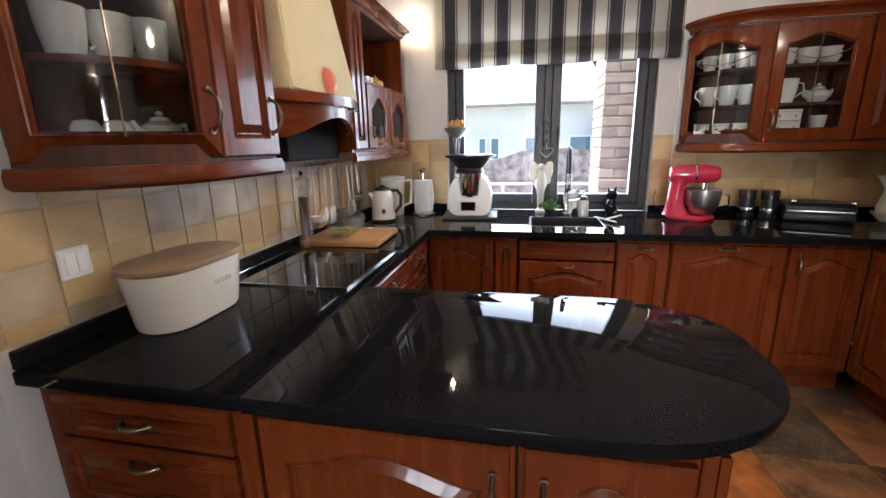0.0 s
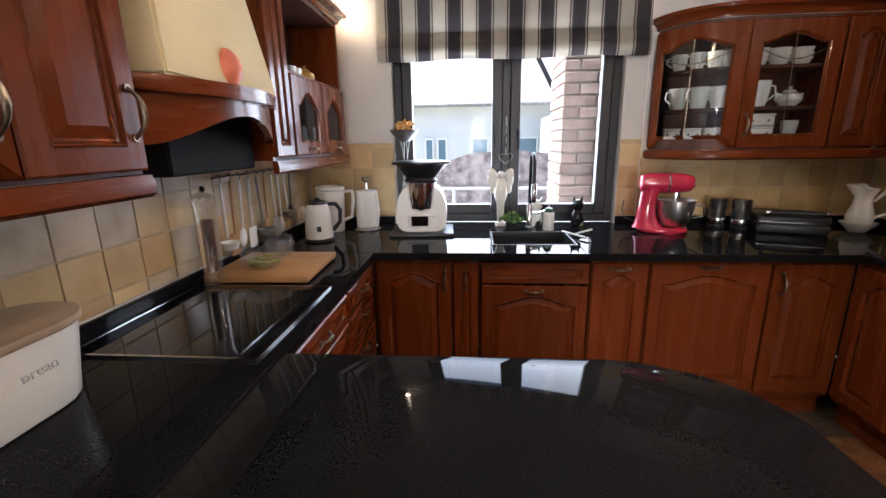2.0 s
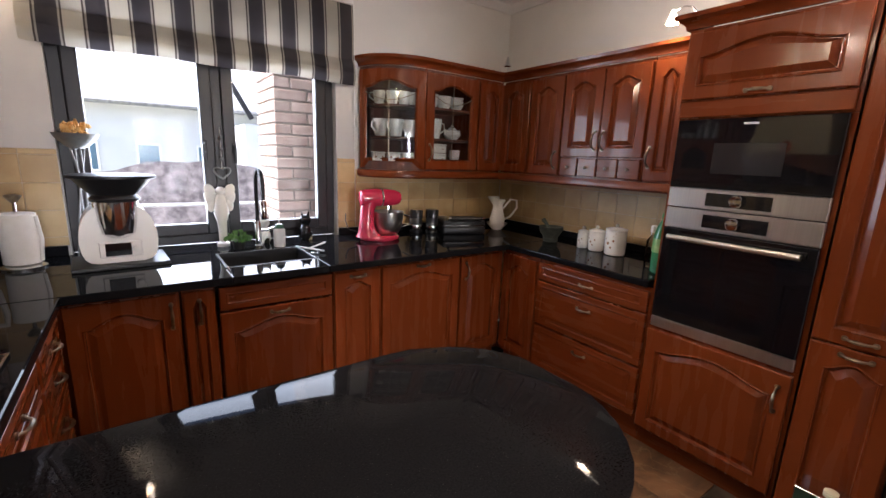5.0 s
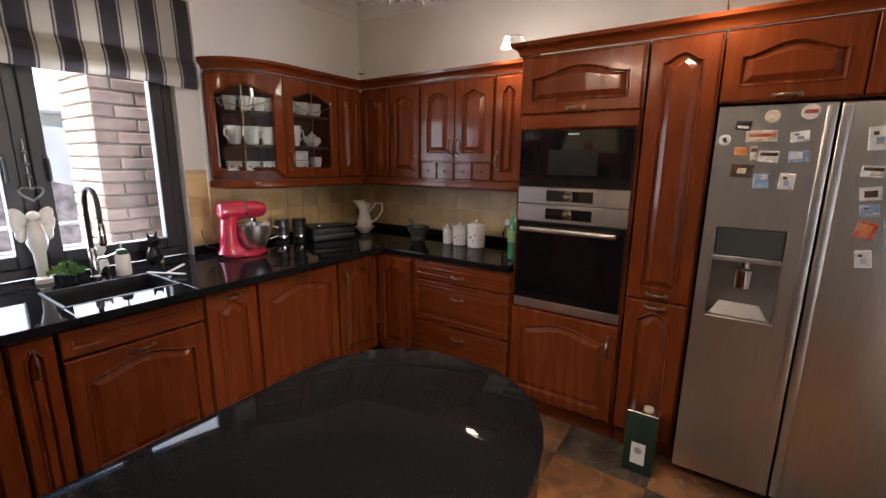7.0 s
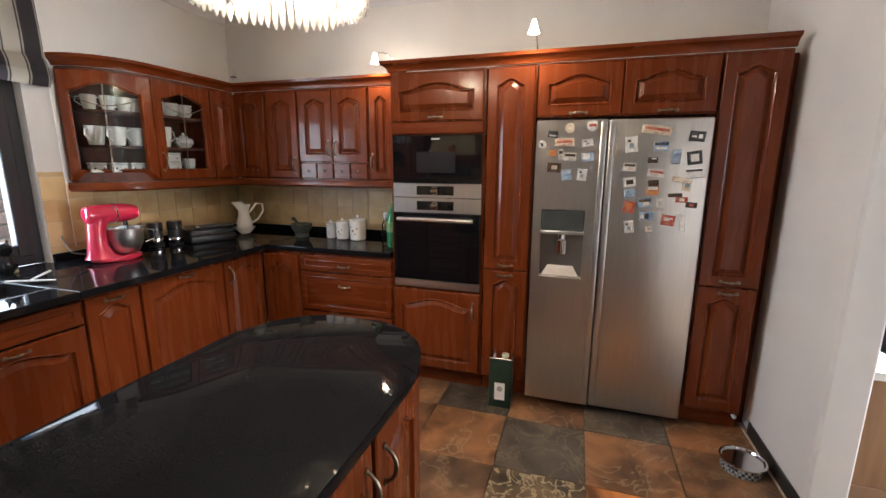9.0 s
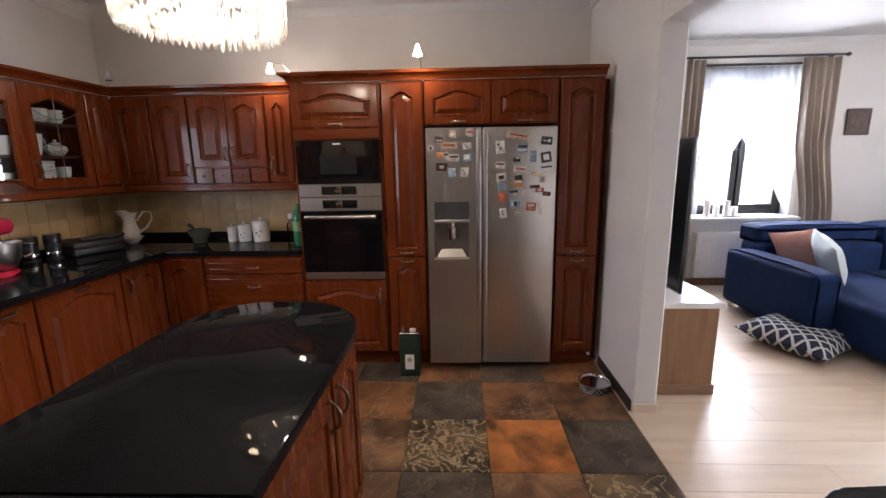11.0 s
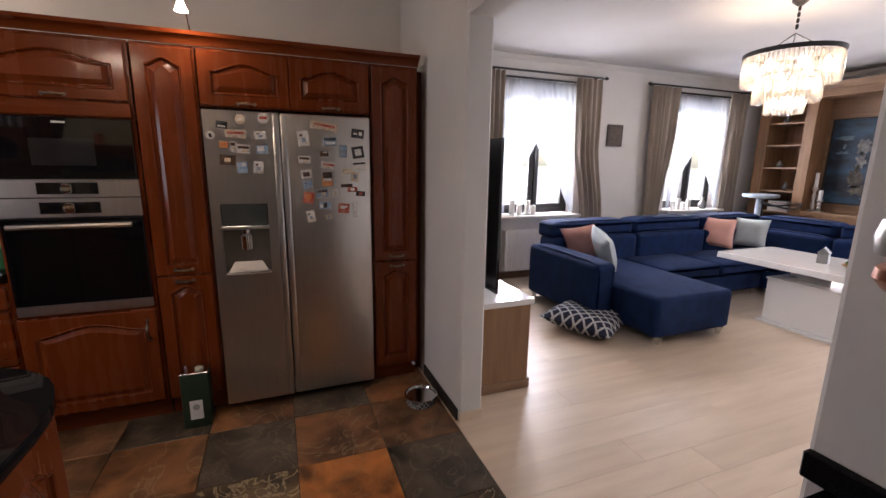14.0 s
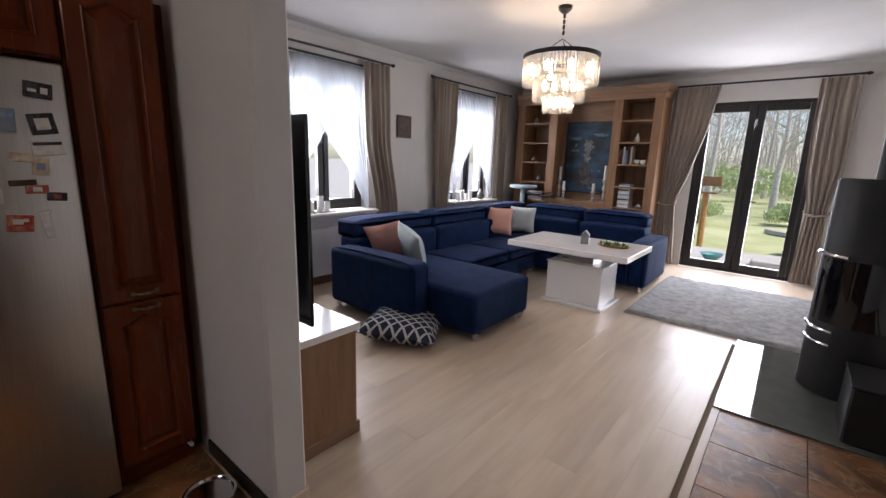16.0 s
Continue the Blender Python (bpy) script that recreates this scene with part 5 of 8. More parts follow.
chandelier("crystal chandelier with lit bulbs over the kitchen", pose(0.80, 1.50, 2.28), [(0.28, 0.0, 64, 0.235), (0.18, -0.01, 44, 0.22)], CH - 2.28, 14)
chandelier("tiered crystal chandelier with lit bulbs over the sofa", pose(1.86, -3.5, 2.40), [(0.32, 0.0, 68, 0.22), (0.22, -0.16, 48, 0.20), (0.125, -0.30, 28, 0.15)], CH - 2.40, 1.8)

# ---- things on the kitchen worktops ----


def on_top(x, y, rz=0):
    return pose(x, y, TOP + 0.001, 0, 0, rz)


mixer = thing("stand_mixer", "glossy pink stand mixer with a steel bowl", "mixer", on_top(1.395, 3.29, -8))
out = [(0.155 * math.cos(a) * (1.0 if math.cos(a) > 0 else 0.82), 0.10 * math.sin(a)) for a in [2 * math.pi * i / 28 for i in range(28)]]
part("foot", prism(bmesh.new(), out, 0, 0.028, 0.01), PINK, mixer, "", True)
bm = bmesh.new()
for k, (z, cx, rx, ry) in enumerate(((0.024, -0.06, 0.095, 0.085), (0.05, -0.072, 0.07, 0.068), (0.09, -0.08, 0.056, 0.056), (0.15, -0.08, 0.049, 0.05), (0.21, -0.075, 0.05, 0.05), (0.262, -0.06, 0.06, 0.054))):
    ring = [bm.verts.new((cx + rx * math.cos(2 * math.pi * i / 20), ry * math.sin(2 * math.pi * i / 20), z)) for i in range(20)]
    if k:
        for i in range(20):
            bm.faces.new((last[i], last[(i + 1) % 20], ring[(i + 1) % 20], ring[i]))
    last = ring
part("column", bm, PINK, mixer, "", True)
bm = bmesh.new()
tube(bm, [(-0.132, 0, 0.285), (-0.129, 0, 0.285), (-0.12, 0, 0.286), (-0.09, 0, 0.287), (-0.02, 0, 0.288), (0.06, 0, 0.288), (0.11, 0, 0.287), (0.142, 0, 0.285), (0.155, 0, 0.284), (0.159, 0, 0.283)], [0.02, 0.042, 0.053, 0.058, 0.06, 0.059, 0.054, 0.047, 0.038, 0.016], 24)
part("motor_head", bm, PINK, mixer, "", True)
part("attachment_cap", lathe(bmesh.new(), [(0.022, 0), (0.024, 0.008), (0.012, 0.012)], seg=16), CHROME, mixer, "chrome hub cap", True, at=pose(0.156, 0, 0.283, 0, 90, 0))
part("trim_band", lathe(bmesh.new(), [(0.0602, -0.005), (0.0618, -0.003), (0.0618, 0.003), (0.0602, 0.005)], seg=28, cap=False), CHROME, mixer, "chrome band round the head", True, at=pose(0.02, 0, 0.288, 0, 90, 0))
part("bowl", lathe(bmesh.new(), [(0.045, 0.03), (0.07, 0.045), (0.092, 0.09), (0.102, 0.14), (0.106, 0.19), (0.11, 0.193), (0.103, 0.188), (0.094, 0.10), (0.03, 0.045)], 0.075, 0, 28), STEEL, mixer, "polished steel bowl", True)
part("bowl_handle", tube(bmesh.new(), [(0.165, -0.065, 0.175), (0.20, -0.095, 0.165), (0.2, -0.095, 0.11), (0.16, -0.06, 0.09)], 0.006), CHROME, mixer, "", True)
part("whisk", tube(bmesh.new(), [(0.085, 0, 0.245), (0.085, 0, 0.10)], 0.014), CHROME, mixer, "", True)
part("cable", tube(bmesh.new(), [(-0.13, 0.04, 0.05), (-0.19, 0.06, 0.07), (-0.2, 0.10, 0.12), (-0.18, 0.17, 0.16)], 0.004), BLACK, mixer, "black cable", True)

cook = thing("food_processor", "white cooking food processor with a black steaming tray", "food processor", on_top(-0.035, 3.27, 4))
prof = [(0.0, 0.02), (0.09, 0.02), (0.118, 0.028), (0.136, 0.045), (0.147, 0.075), (0.152, 0.12), (0.15, 0.16), (0.142, 0.2), (0.128, 0.238), (0.11, 0.266), (0.085, 0.285)]
bm = bmesh.new()
left = [(-x, z) for x, z in reversed(prof[1:])]
outl = left + prof[1:]
f = [bm.verts.new((x, -0.10, z)) for x, z in outl]
b = [bm.verts.new((x, 0.12, z)) for x, z in outl]
bm.faces.new(f)
bm.faces.new(b[::-1])
for i in range(len(outl)):
    bm.faces.new((f[i], f[(i + 1) % len(outl)], b[(i + 1) % len(outl)], b[i]))
bmesh.ops.bevel(bm, geom=[e for e in bm.edges if e.calc_face_angle(0) > 1.2], offset=0.02, segments=4, affect="EDGES")
part("housing", bm, WHITE, cook, "", True)
part("screen_bezel", box(-0.085, 0.085, -0.108, -0.099, 0.045, 0.125, bev=0.006), LACQUER, cook)
part("screen", box(-0.06, 0.04, -0.1095, -0.108, 0.055, 0.115), BLACKGLASS, cook)
part("dial", lathe(bmesh.new(), [(0.016, 0), (0.016, 0.012), (0.01, 0.014)], seg=20), WHITE, cook, "", True, at=pose(0.062, -0.108, 0.085, 90))
part("bowl", lathe(bmesh.new(), [(0.05, 0.14), (0.075, 0.16), (0.085, 0.22), (0.09, 0.315), (0.08, 0.315), (0.07, 0.18)], 0, -0.06, 28), CHROME, cook, "steel mixing bowl", True)
part("lid", lathe(bmesh.new(), [(0.095, 0.312), (0.1, 0.325), (0.085, 0.34), (0.05, 0.342)], 0, -0.06, 28), BLACK, cook, "", True)
bm = lathe(bmesh.new(), [(0.09, 0.342), (0.10, 0.35), (0.15, 0.41), (0.175, 0.418), (0.175, 0.43), (0.14, 0.437), (0.02, 0.44)], 0, -0.03, 32)
for v in bm.verts:
    v.co.y = -0.03 + (v.co.y + 0.03) * 0.75
part("steaming_tray", bm, BLACK, cook, "black steaming tray", True)
part("base_board", box(-0.19, 0.19, -0.16, 0.15, 0, 0.018, bev=0.004), BLACK, cook, "black slide board")

towel = thing("paper_towel_holder", "white paper towel roll on a chrome stand", "paper towel", on_top(-0.40, 3.34))
part("stand_base", lathe(bmesh.new(), [(0.085, 0), (0.085, 0.008), (0.07, 0.016), (0.01, 0.018)], seg=28), CHROME, towel, "chrome base", True)
part("roll", lathe(bmesh.new(), [(0.066, 0.022), (0.068, 0.024), (0.068, 0.25), (0.064, 0.252), (0.022, 0.252)], seg=28), material("paper", (0.78, 0.76, 0.72), (0.82, 0.8, 0.77), scale=30, rough=0.95, bump=0.2, fine=200), towel, "white paper roll", True)
part("loose_sheet", tube(bmesh.new(), [(0.066, -0.02, 0.03), (0.075, -0.01, 0.13), (0.066, -0.02, 0.24)], 0.01), bpy.data.materials["paper"], towel, "", True)
part("rod", tube(bmesh.new(), [(0, 0, 0.02), (0, 0, 0.31)], 0.007), CHROME, towel, "", True)
part("finial", lathe(bmesh.new(), [(0.01, 0.30), (0.022, 0.315), (0.03, 0.325), (0.03, 0.332), (0.01, 0.338)], seg=16), BRONZE, towel, "", True)

kettle = thing("kettle", "cream enamel electric kettle with a black lid", "kettle", on_top(-0.61, 3.04, 20))
part("body", lathe(bmesh.new(), [(0.078, 0.015), (0.08, 0.03), (0.074, 0.14), (0.062, 0.20), (0.055, 0.208)], seg=28), PLAINPORC, kettle, "", True)
part("base", lathe(bmesh.new(), [(0.084, 0), (0.084, 0.014), (0.07, 0.016)], seg=28), BLACK, kettle, "", True)
part("lid", lathe(bmesh.new(), [(0.056, 0.208), (0.05, 0.222), (0.02, 0.232), (0.008, 0.245)], seg=24), BLACK, kettle, "", True)
part("handle", tube(bmesh.new(), [(0.055, 0, 0.205), (0.10, 0, 0.205), (0.125, 0, 0.17), (0.12, 0, 0.10), (0.078, 0, 0.05)], 0.012), BLACK, kettle, "black handle", True)
part("spout", tube(bmesh.new(), [(-0.06, 0, 0.16), (-0.09, 0, 0.195)], [0.022, 0.012]), PLAINPORC, kettle, "", True)
part("badge", box(-0.012, 0.012, -0.082, -0.077, 0.06, 0.09), BLACK, kettle)

brewer = thing("coffee_maker", "white filter jug standing behind the kettle", "coffee maker", on_top(-0.62, 3.30, 0))
part("body", lathe(bmesh.new(), [(0.07, 0), (0.075, 0.01), (0.085, 0.2), (0.088, 0.255), (0.07, 0.265)], seg=24), WHITE, brewer, "", True)
part("lid", lathe(bmesh.new(), [(0.09, 0.266), (0.09, 0.28), (0.05, 0.288)], seg=24), WHITE, brewer, "", True)
part("handle", tube(bmesh.new(), [(0.08, 0, 0.25), (0.14, 0, 0.255), (0.145, 0, 0.2), (0.13, 0, 0.09), (0.082, 0, 0.07)], 0.011), WHITE, brewer, "", True)

vase = thing("flower_stand", "grey metal flower stand with a pale orange bloom", "flowers", on_top(-0.165, 3.49))
GREYM = material("grey_metal", (0.2, 0.2, 0.2), (0.32, 0.32, 0.31), scale=14, rough=0.4, metal=0.7)
for k in range(4):
    a = k * math.pi / 2 + 0.4
    part("leg", tube(bmesh.new(), [(0.055 * math.cos(a), 0.04 * math.sin(a), 0), (0.03 * math.cos(a), 0.03 * math.sin(a), 0.2), (0.012 * math.cos(a + 1), 0.012 * math.sin(a + 1), 0.4), (0.03 * math.cos(a), 0.03 * math.sin(a), 0.56)], 0.005), GREYM, vase, "", True)
part("bowl", lathe(bmesh.new(), [(0.02, 0.545), (0.05, 0.56), (0.085, 0.60), (0.095, 0.62), (0.085, 0.615), (0.03, 0.57)], seg=22), GREYM, vase, "grey metal bowl", True)
PETAL = material("orange_petal", (0.6, 0.28, 0.06), (0.75, 0.5, 0.2), scale=20, rough=0.7)
bm = bmesh.new()
for i in range(46):
    a, r = random.random() * 6.28, 0.055 * math.sqrt(random.random())
    c = Vector((r * math.cos(a), r * math.sin(a), 0.635 + 0.045 * random.random() - r * 0.4))
    m4 = Matrix.Translation(c) @ Euler((random.random() * 2, random.random() * 2, a)).to_matrix().to_4x4()
    bmesh.ops.create_icosphere(bm, subdivisions=1, radius=0.018, matrix=m4 @ Matrix.Diagonal((1, 0.7, 0.3, 1)))
part("bloom", bm, PETAL, vase, "pale orange petals", True)

# pot plant, angel, cats, soap by the sink
LEAF = material("green_leaf", (0.05, 0.14, 0.025), (0.13, 0.26, 0.06), scale=20, rough=0.5)
plant = thing("pot_plant", "small green herb in a dark pot by the sink", "plant", on_top(0.52, 3.36))
part("pot", lathe(bmesh.new(), [(0.03, 0), (0.036, 0.045), (0.038, 0.05), (0.02, 0.046)], seg=16), BLACK, plant, "", True)
bm = bmesh.new()
for i in range(150):
    a, r = random.random() * 6.28, 0.075 * math.sqrt(random.random())
    c = Vector((r * math.cos(a), 0.7 * r * math.sin(a), 0.05 + 0.07 * random.random() * (1.1 - r / 0.09)))
    m4 = Matrix.Translation(c) @ Euler((random.random() * 3, random.random() * 3, a)).to_matrix().to_4x4() @ Matrix.Diagonal((0.013, 0.008, 1, 1))
    vs = [bm.verts.new(m4 @ Vector(p)) for p in ((-1, 0, 0), (0, -1, 0.002), (1, 0, 0), (0, 1, 0.002))]
    bm.faces.new(vs)
part("leaves", bm, LEAF, plant, "fresh green leaves")

bm = bmesh.new()
lathe(bm, [(0.036, 0), (0.036, 0.02), (0.022, 0.03), (0.026, 0.15), (0.034, 0.17)], seg=16)
lathe(bm, [(0.032, 0.168), (0.042, 0.2), (0.038, 0.24), (0.03, 0.285), (0.022, 0.31)], seg=16)
bmesh.ops.create_icosphere(bm, subdivisions=3, radius=0.027, matrix=pose(0, -0.006, 0.33))
for s in (-1, 1):
    for x, z, w, h, lean in ((0.05, 0.325, 0.03, 0.05, 24), (0.058, 0.29, 0.026, 0.05, 10), (0.048, 0.25, 0.024, 0.045, -6)):
        bmesh.ops.create_icosphere(bm, subdivisions=2, radius=1, matrix=pose(s * x, 0.02, z, 0, s * lean, 0) @ Matrix.Diagonal((w, 0.012, h, 1)))
single("angel_figure", bm, PLAINPORC, "white angel figurine on a pedestal by the sink", "figurine", on_top(0.455, 3.47), smooth=True)


def cat_figure(label, at, m):
    bm = bmesh.new()
    lathe(bm, [(0.03, 0), (0.042, 0.03), (0.036, 0.075), (0.022, 0.10), (0.036, 0.12), (0.038, 0.145), (0.02, 0.165), (0.004, 0.168)], seg=16)
    for s in (-1, 1):
        tube(bm, [(s * 0.022, 0, 0.155), (s * 0.03, 0, 0.188)], [0.012, 0.002], 6)
        tube(bm, [(s * 0.02, -0.03, 0.0), (s * 0.02, -0.034, 0.05)], 0.01, 6)
    return single("cat_figure", bm, m, label, "figurine", at, smooth=True)


cat_figure("black cat figurine with a pale bib on the ledge", on_top(0.95, 3.47, 20), material("black_cat_glaze", (0.01, 0.01, 0.01), (0.014, 0.014, 0.014), scale=10, rough=0.2, speck=((0.5, 0.45, 0.25), 14, 0.64)))
cat_figure("white and black cat figurine behind the tap", on_top(0.69, 3.48, -10), material("white_cat_glaze", (0.6, 0.58, 0.5), (0.7, 0.68, 0.62), scale=10, rough=0.2, speck=((0.03, 0.03, 0.02), 16, 0.56)))
soap = thing("soap_dispenser", "white soap dispenser with a green neck", "soap bottle", on_top(0.745, 3.33))
part("bottle", lathe(bmesh.new(), [(0.032, 0), (0.034, 0.004), (0.034, 0.10), (0.028, 0.112)], seg=20), WHITE, soap, "", True)
part("neck", lathe(bmesh.new(), [(0.028, 0.112), (0.022, 0.135), (0.012, 0.14)], seg=18), material("dark_green_plastic", (0.01, 0.06, 0.03), (0.015, 0.08, 0.04), rough=0.3), soap, "green neck", True)
part("pump", tube(bmesh.new(), [(0, 0, 0.14), (0, 0, 0.175), (-0.03, -0.01, 0.172)], 0.005), WHITE, soap, "", True)
wiper = thing("sink_wiper", "white plastic wiper lying across the sink edge", "wiper", pose(0.86, 3.12, TOP + 0.012, 0, 0, -62))
part("blade", box(-0.11, 0.11, -0.006, 0.006, 0, 0.008, bev=0.002), WHITE, wiper)
part("grip", tube(bmesh.new(), [(0.0, 0.006, 0.006), (0.03, 0.10, 0.03)], 0.006), WHITE, wiper, "", True)

heart = thing("hanging_heart", "wire heart hanging from the window handle", "ornament", pose(0.49, NY + 0.02, 1.36))
pts = [(0.045 * math.sin(a) ** 3, 0, 0.04 * (0.8125 * math.cos(a) - 0.3125 * math.cos(2 * a) - 0.125 * math.cos(3 * a))) for a in [2 * math.pi * i / 28 for i in range(29)]]
part("heart", tube(bmesh.new(), pts, 0.006), GREYM, heart, "", True)
part("cord", tube(bmesh.new(), [(0, 0, 0.02), (0, 0, 0.26)], 0.0025), WHITE, heart)
for z in (0.08, 0.14, 0.2):
    part("charm", lathe(bmesh.new(), [(0, -0.016), (0.012, 0), (0, 0.016)], seg=8), GREYM, heart, "", True, at=pose(0, 0, z))

# coffee grinders, grill, jug, mortar, jars, bottles
for x, y, h, lab in ((1.80, 3.44, 0.175, "black coffee grinder"), (1.90, 3.37, 0.18, "black and steel coffee grinder")):
    g = thing("coffee_grinder", lab + " on the worktop", "grinder", on_top(x, y), "coffee grinders")
    part("body", lathe(bmesh.new(), [(0.046, 0), (0.048, 0.01), (0.046, h * 0.62), (0.044, h * 0.64)], seg=24), BLACK, g, "", True)
    part("base_ring", lathe(bmesh.new(), [(0.0485, 0.02), (0.0495, 0.024), (0.0495, 0.055), (0.0485, 0.06)], seg=24), CHROME, g, "steel ring", True)
    part("lid", lathe(bmesh.new(), [(0.05, h * 0.645), (0.051, h * 0.96), (0.046, h), (0.02, h)], seg=24), material("smoked_plastic", (0.015, 0.015, 0.016), (0.02, 0.02, 0.02), rough=0.1), g, "smoked lid", True)

grill = thing("contact_grill", "black contact grill with steel trim", "grill", on_top(2.14, 3.33, -20))
part("lower_plate", box(-0.17, 0.17, -0.14, 0.14, 0, 0.055, bev=0.012, seg=3), BLACK, grill, "", True)
part("upper_plate", box(-0.17, 0.17, -0.14, 0.14, 0.058, 0.105, bev=0.015, seg=3), BLACK, grill, "", True)
part("trim", box(-0.16, 0.16, -0.1425, -0.1405, 0.062, 0.07), CHROME, grill, "steel trim")
bm = tube(bmesh.new(), [(-0.13, -0.13, 0.10), (-0.13, -0.17, 0.125), (0.13, -0.17, 0.125), (0.13, -0.13, 0.10)], 0.012)
part("handle", bm, BLACK, grill, "", True)
for s in (-1, 1):
    part("handle_cap", lathe(bmesh.new(), [(0.014, -0.012), (0.014, 0.012)], seg=12), CHROME, grill, "", True, at=pose(s * 0.135, -0.17, 0.125, 0, 90))

jug = thing("jug_and_bowl", "cream porcelain pitcher standing in its bowl", "jug", on_top(2.50, 3.28, -50))
part("bowl", lathe(bmesh.new(), [(0.04, 0), (0.05, 0.01), (0.085, 0.05), (0.088, 0.055), (0.075, 0.048), (0.03, 0.015)], seg=28), PLAINPORC, jug, "", True)
bm = lathe(bmesh.new(), [(0.035, 0.02), (0.06, 0.05), (0.066, 0.09), (0.045, 0.16), (0.042, 0.20), (0.062, 0.25), (0.056, 0.252), (0.036, 0.2)], seg=26)
for v in bm.verts:
    if v.co.z > 0.22 and v.co.x < 0:
        v.co.x *= 1.5
        v.co.z += 0.02
part("pitcher", bm, PLAINPORC, jug, "", True)
part("handle", tube(bmesh.new(), [(0.045, 0, 0.18), (0.10, 0, 0.255), (0.15, 0, 0.25), (0.155, 0, 0.19), (0.11, 0, 0.12), (0.06, 0, 0.09)], 0.009), PLAINPORC, jug, "", True)

STONE = material("green_grey_stone", (0.05, 0.06, 0.045), (0.09, 0.1, 0.075), scale=40, rough=0.6, bump=0.2)
mortar = thing("mortar", "green-grey stone mortar with its pestle", "mortar", on_top(2.50, 2.70))
part("bowl", lathe(bmesh.new(), [(0.05, 0), (0.055, 0.02), (0.05, 0.03), (0.08, 0.075), (0.088, 0.11), (0.076, 0.112), (0.05, 0.06), (0.02, 0.045)], seg=26), STONE, mortar, "", True)
part("pestle", tube(bmesh.new(), [(0.0, -0.01, 0.06), (0.02, 0.07, 0.125), (0.025, 0.10, 0.145)], [0.016, 0.012, 0.018]), STONE, mortar, "", True)

SPRIG = material("painted_flower", (0.42, 0.1, 0.05), (0.2, 0.2, 0.07), scale=90, rough=0.2)
for y, r, h, lab in ((2.44, 0.037, 0.105, "small"), (2.335, 0.052, 0.125, "medium"), (2.195, 0.066, 0.155, "large")):
    j = thing("storage_jar", lab + " white porcelain storage jar with flower sprigs", "jar", on_top(2.53, y), "white storage jars")
    part("body", lathe(bmesh.new(), [(r * 0.85, 0), (r * 0.95, 0.006), (r, h * 0.5), (r * 0.98, h), (r * 0.8, h + 0.003)], seg=26), PORC, j, "", True)
    for dy, z, q in ((-0.3, 0.62, 0.11), (0.15, 0.5, 0.15), (-0.1, 0.34, 0.1), (0.42, 0.68, 0.09)):
        a = dy * 1.2
        part("sprig", lathe(bmesh.new(), [(q * r, 0), (q * r * 0.8, 0.0016), (0.001, 0.002)], seg=9), SPRIG, j, "painted flower", True, at=pose(-r * 0.985 * math.cos(a), r * 0.985 * math.sin(a), h * z, 0, -90, -math.degrees(a)))
    lid = part("lid", lathe(bmesh.new(), [(r * 1.02, h + 0.003), (r * 1.02, h + 0.012), (r * 0.5, h + 0.022), (0.006, h + 0.024)], seg=26), PORC, j, "", True)
    part("knob", lathe(bmesh.new(), [(0.006, h + 0.022), (0.012, h + 0.032), (0.01, h + 0.042), (0.002, h + 0.046)], seg=12), PLAINPORC, lid, "", True)

bottle = thing("soda_bottle", "green plastic drinks bottle with a green label", "bottle", on_top(2.33, 1.80))
GREENB = material("green_bottle_plastic", (0.02, 0.17, 0.07), (0.05, 0.24, 0.11), scale=6, rough=0.08, spec=0.6)
part("bottle", lathe(bmesh.new(), [(0.036, 0), (0.044, 0.01), (0.044, 0.2), (0.03, 0.26), (0.014, 0.29), (0.014, 0.31)], seg=22), GREENB, bottle, "", True)
part("label", lathe(bmesh.new(), [(0.0455, 0.115), (0.0455, 0.19)], seg=22, cap=False), material("lime_label", (0.1, 0.3, 0.09), (0.24, 0.4, 0.16), scale=30, rough=0.4), bottle, "lime green label", True)
part("cap", lathe(bmesh.new(), [(0.016, 0.302), (0.016, 0.322), (0.012, 0.324)], seg=16), material("green_cap", (0.02, 0.25, 0.05), (0.02, 0.28, 0.06), rough=0.4), bottle, "", True)
small = thing("spray_bottle", "small clear bottle with a white cap", "bottle", on_top(2.42, 1.90))
part("bottle", lathe(bmesh.new(), [(0.028, 0), (0.03, 0.01), (0.03, 0.15), (0.012, 0.18), (0.012, 0.2)], seg=18), CLEAR, small, "", True)
part("cap", lathe(bmesh.new(), [(0.016, 0.2), (0.016, 0.235), (0.01, 0.24)], seg=14), WHITE, small, "", True)

# bread bin
bin_ = thing("bread_bin", "white enamel bread bin with a pale wooden lid", "bread bin", on_top(-0.665, 1.345, 90))


def stadium(w, d, n=10):
    r = d / 2
    return [(w / 2 - r + r * math.cos(a), r * math.sin(a)) for a in [-math.pi / 2 + math.pi * i / n for i in range(n + 1)]] + [(-w / 2 + r + r * math.cos(a), r * math.sin(a)) for a in [math.pi / 2 + math.pi * i / n for i in range(n + 1)]]


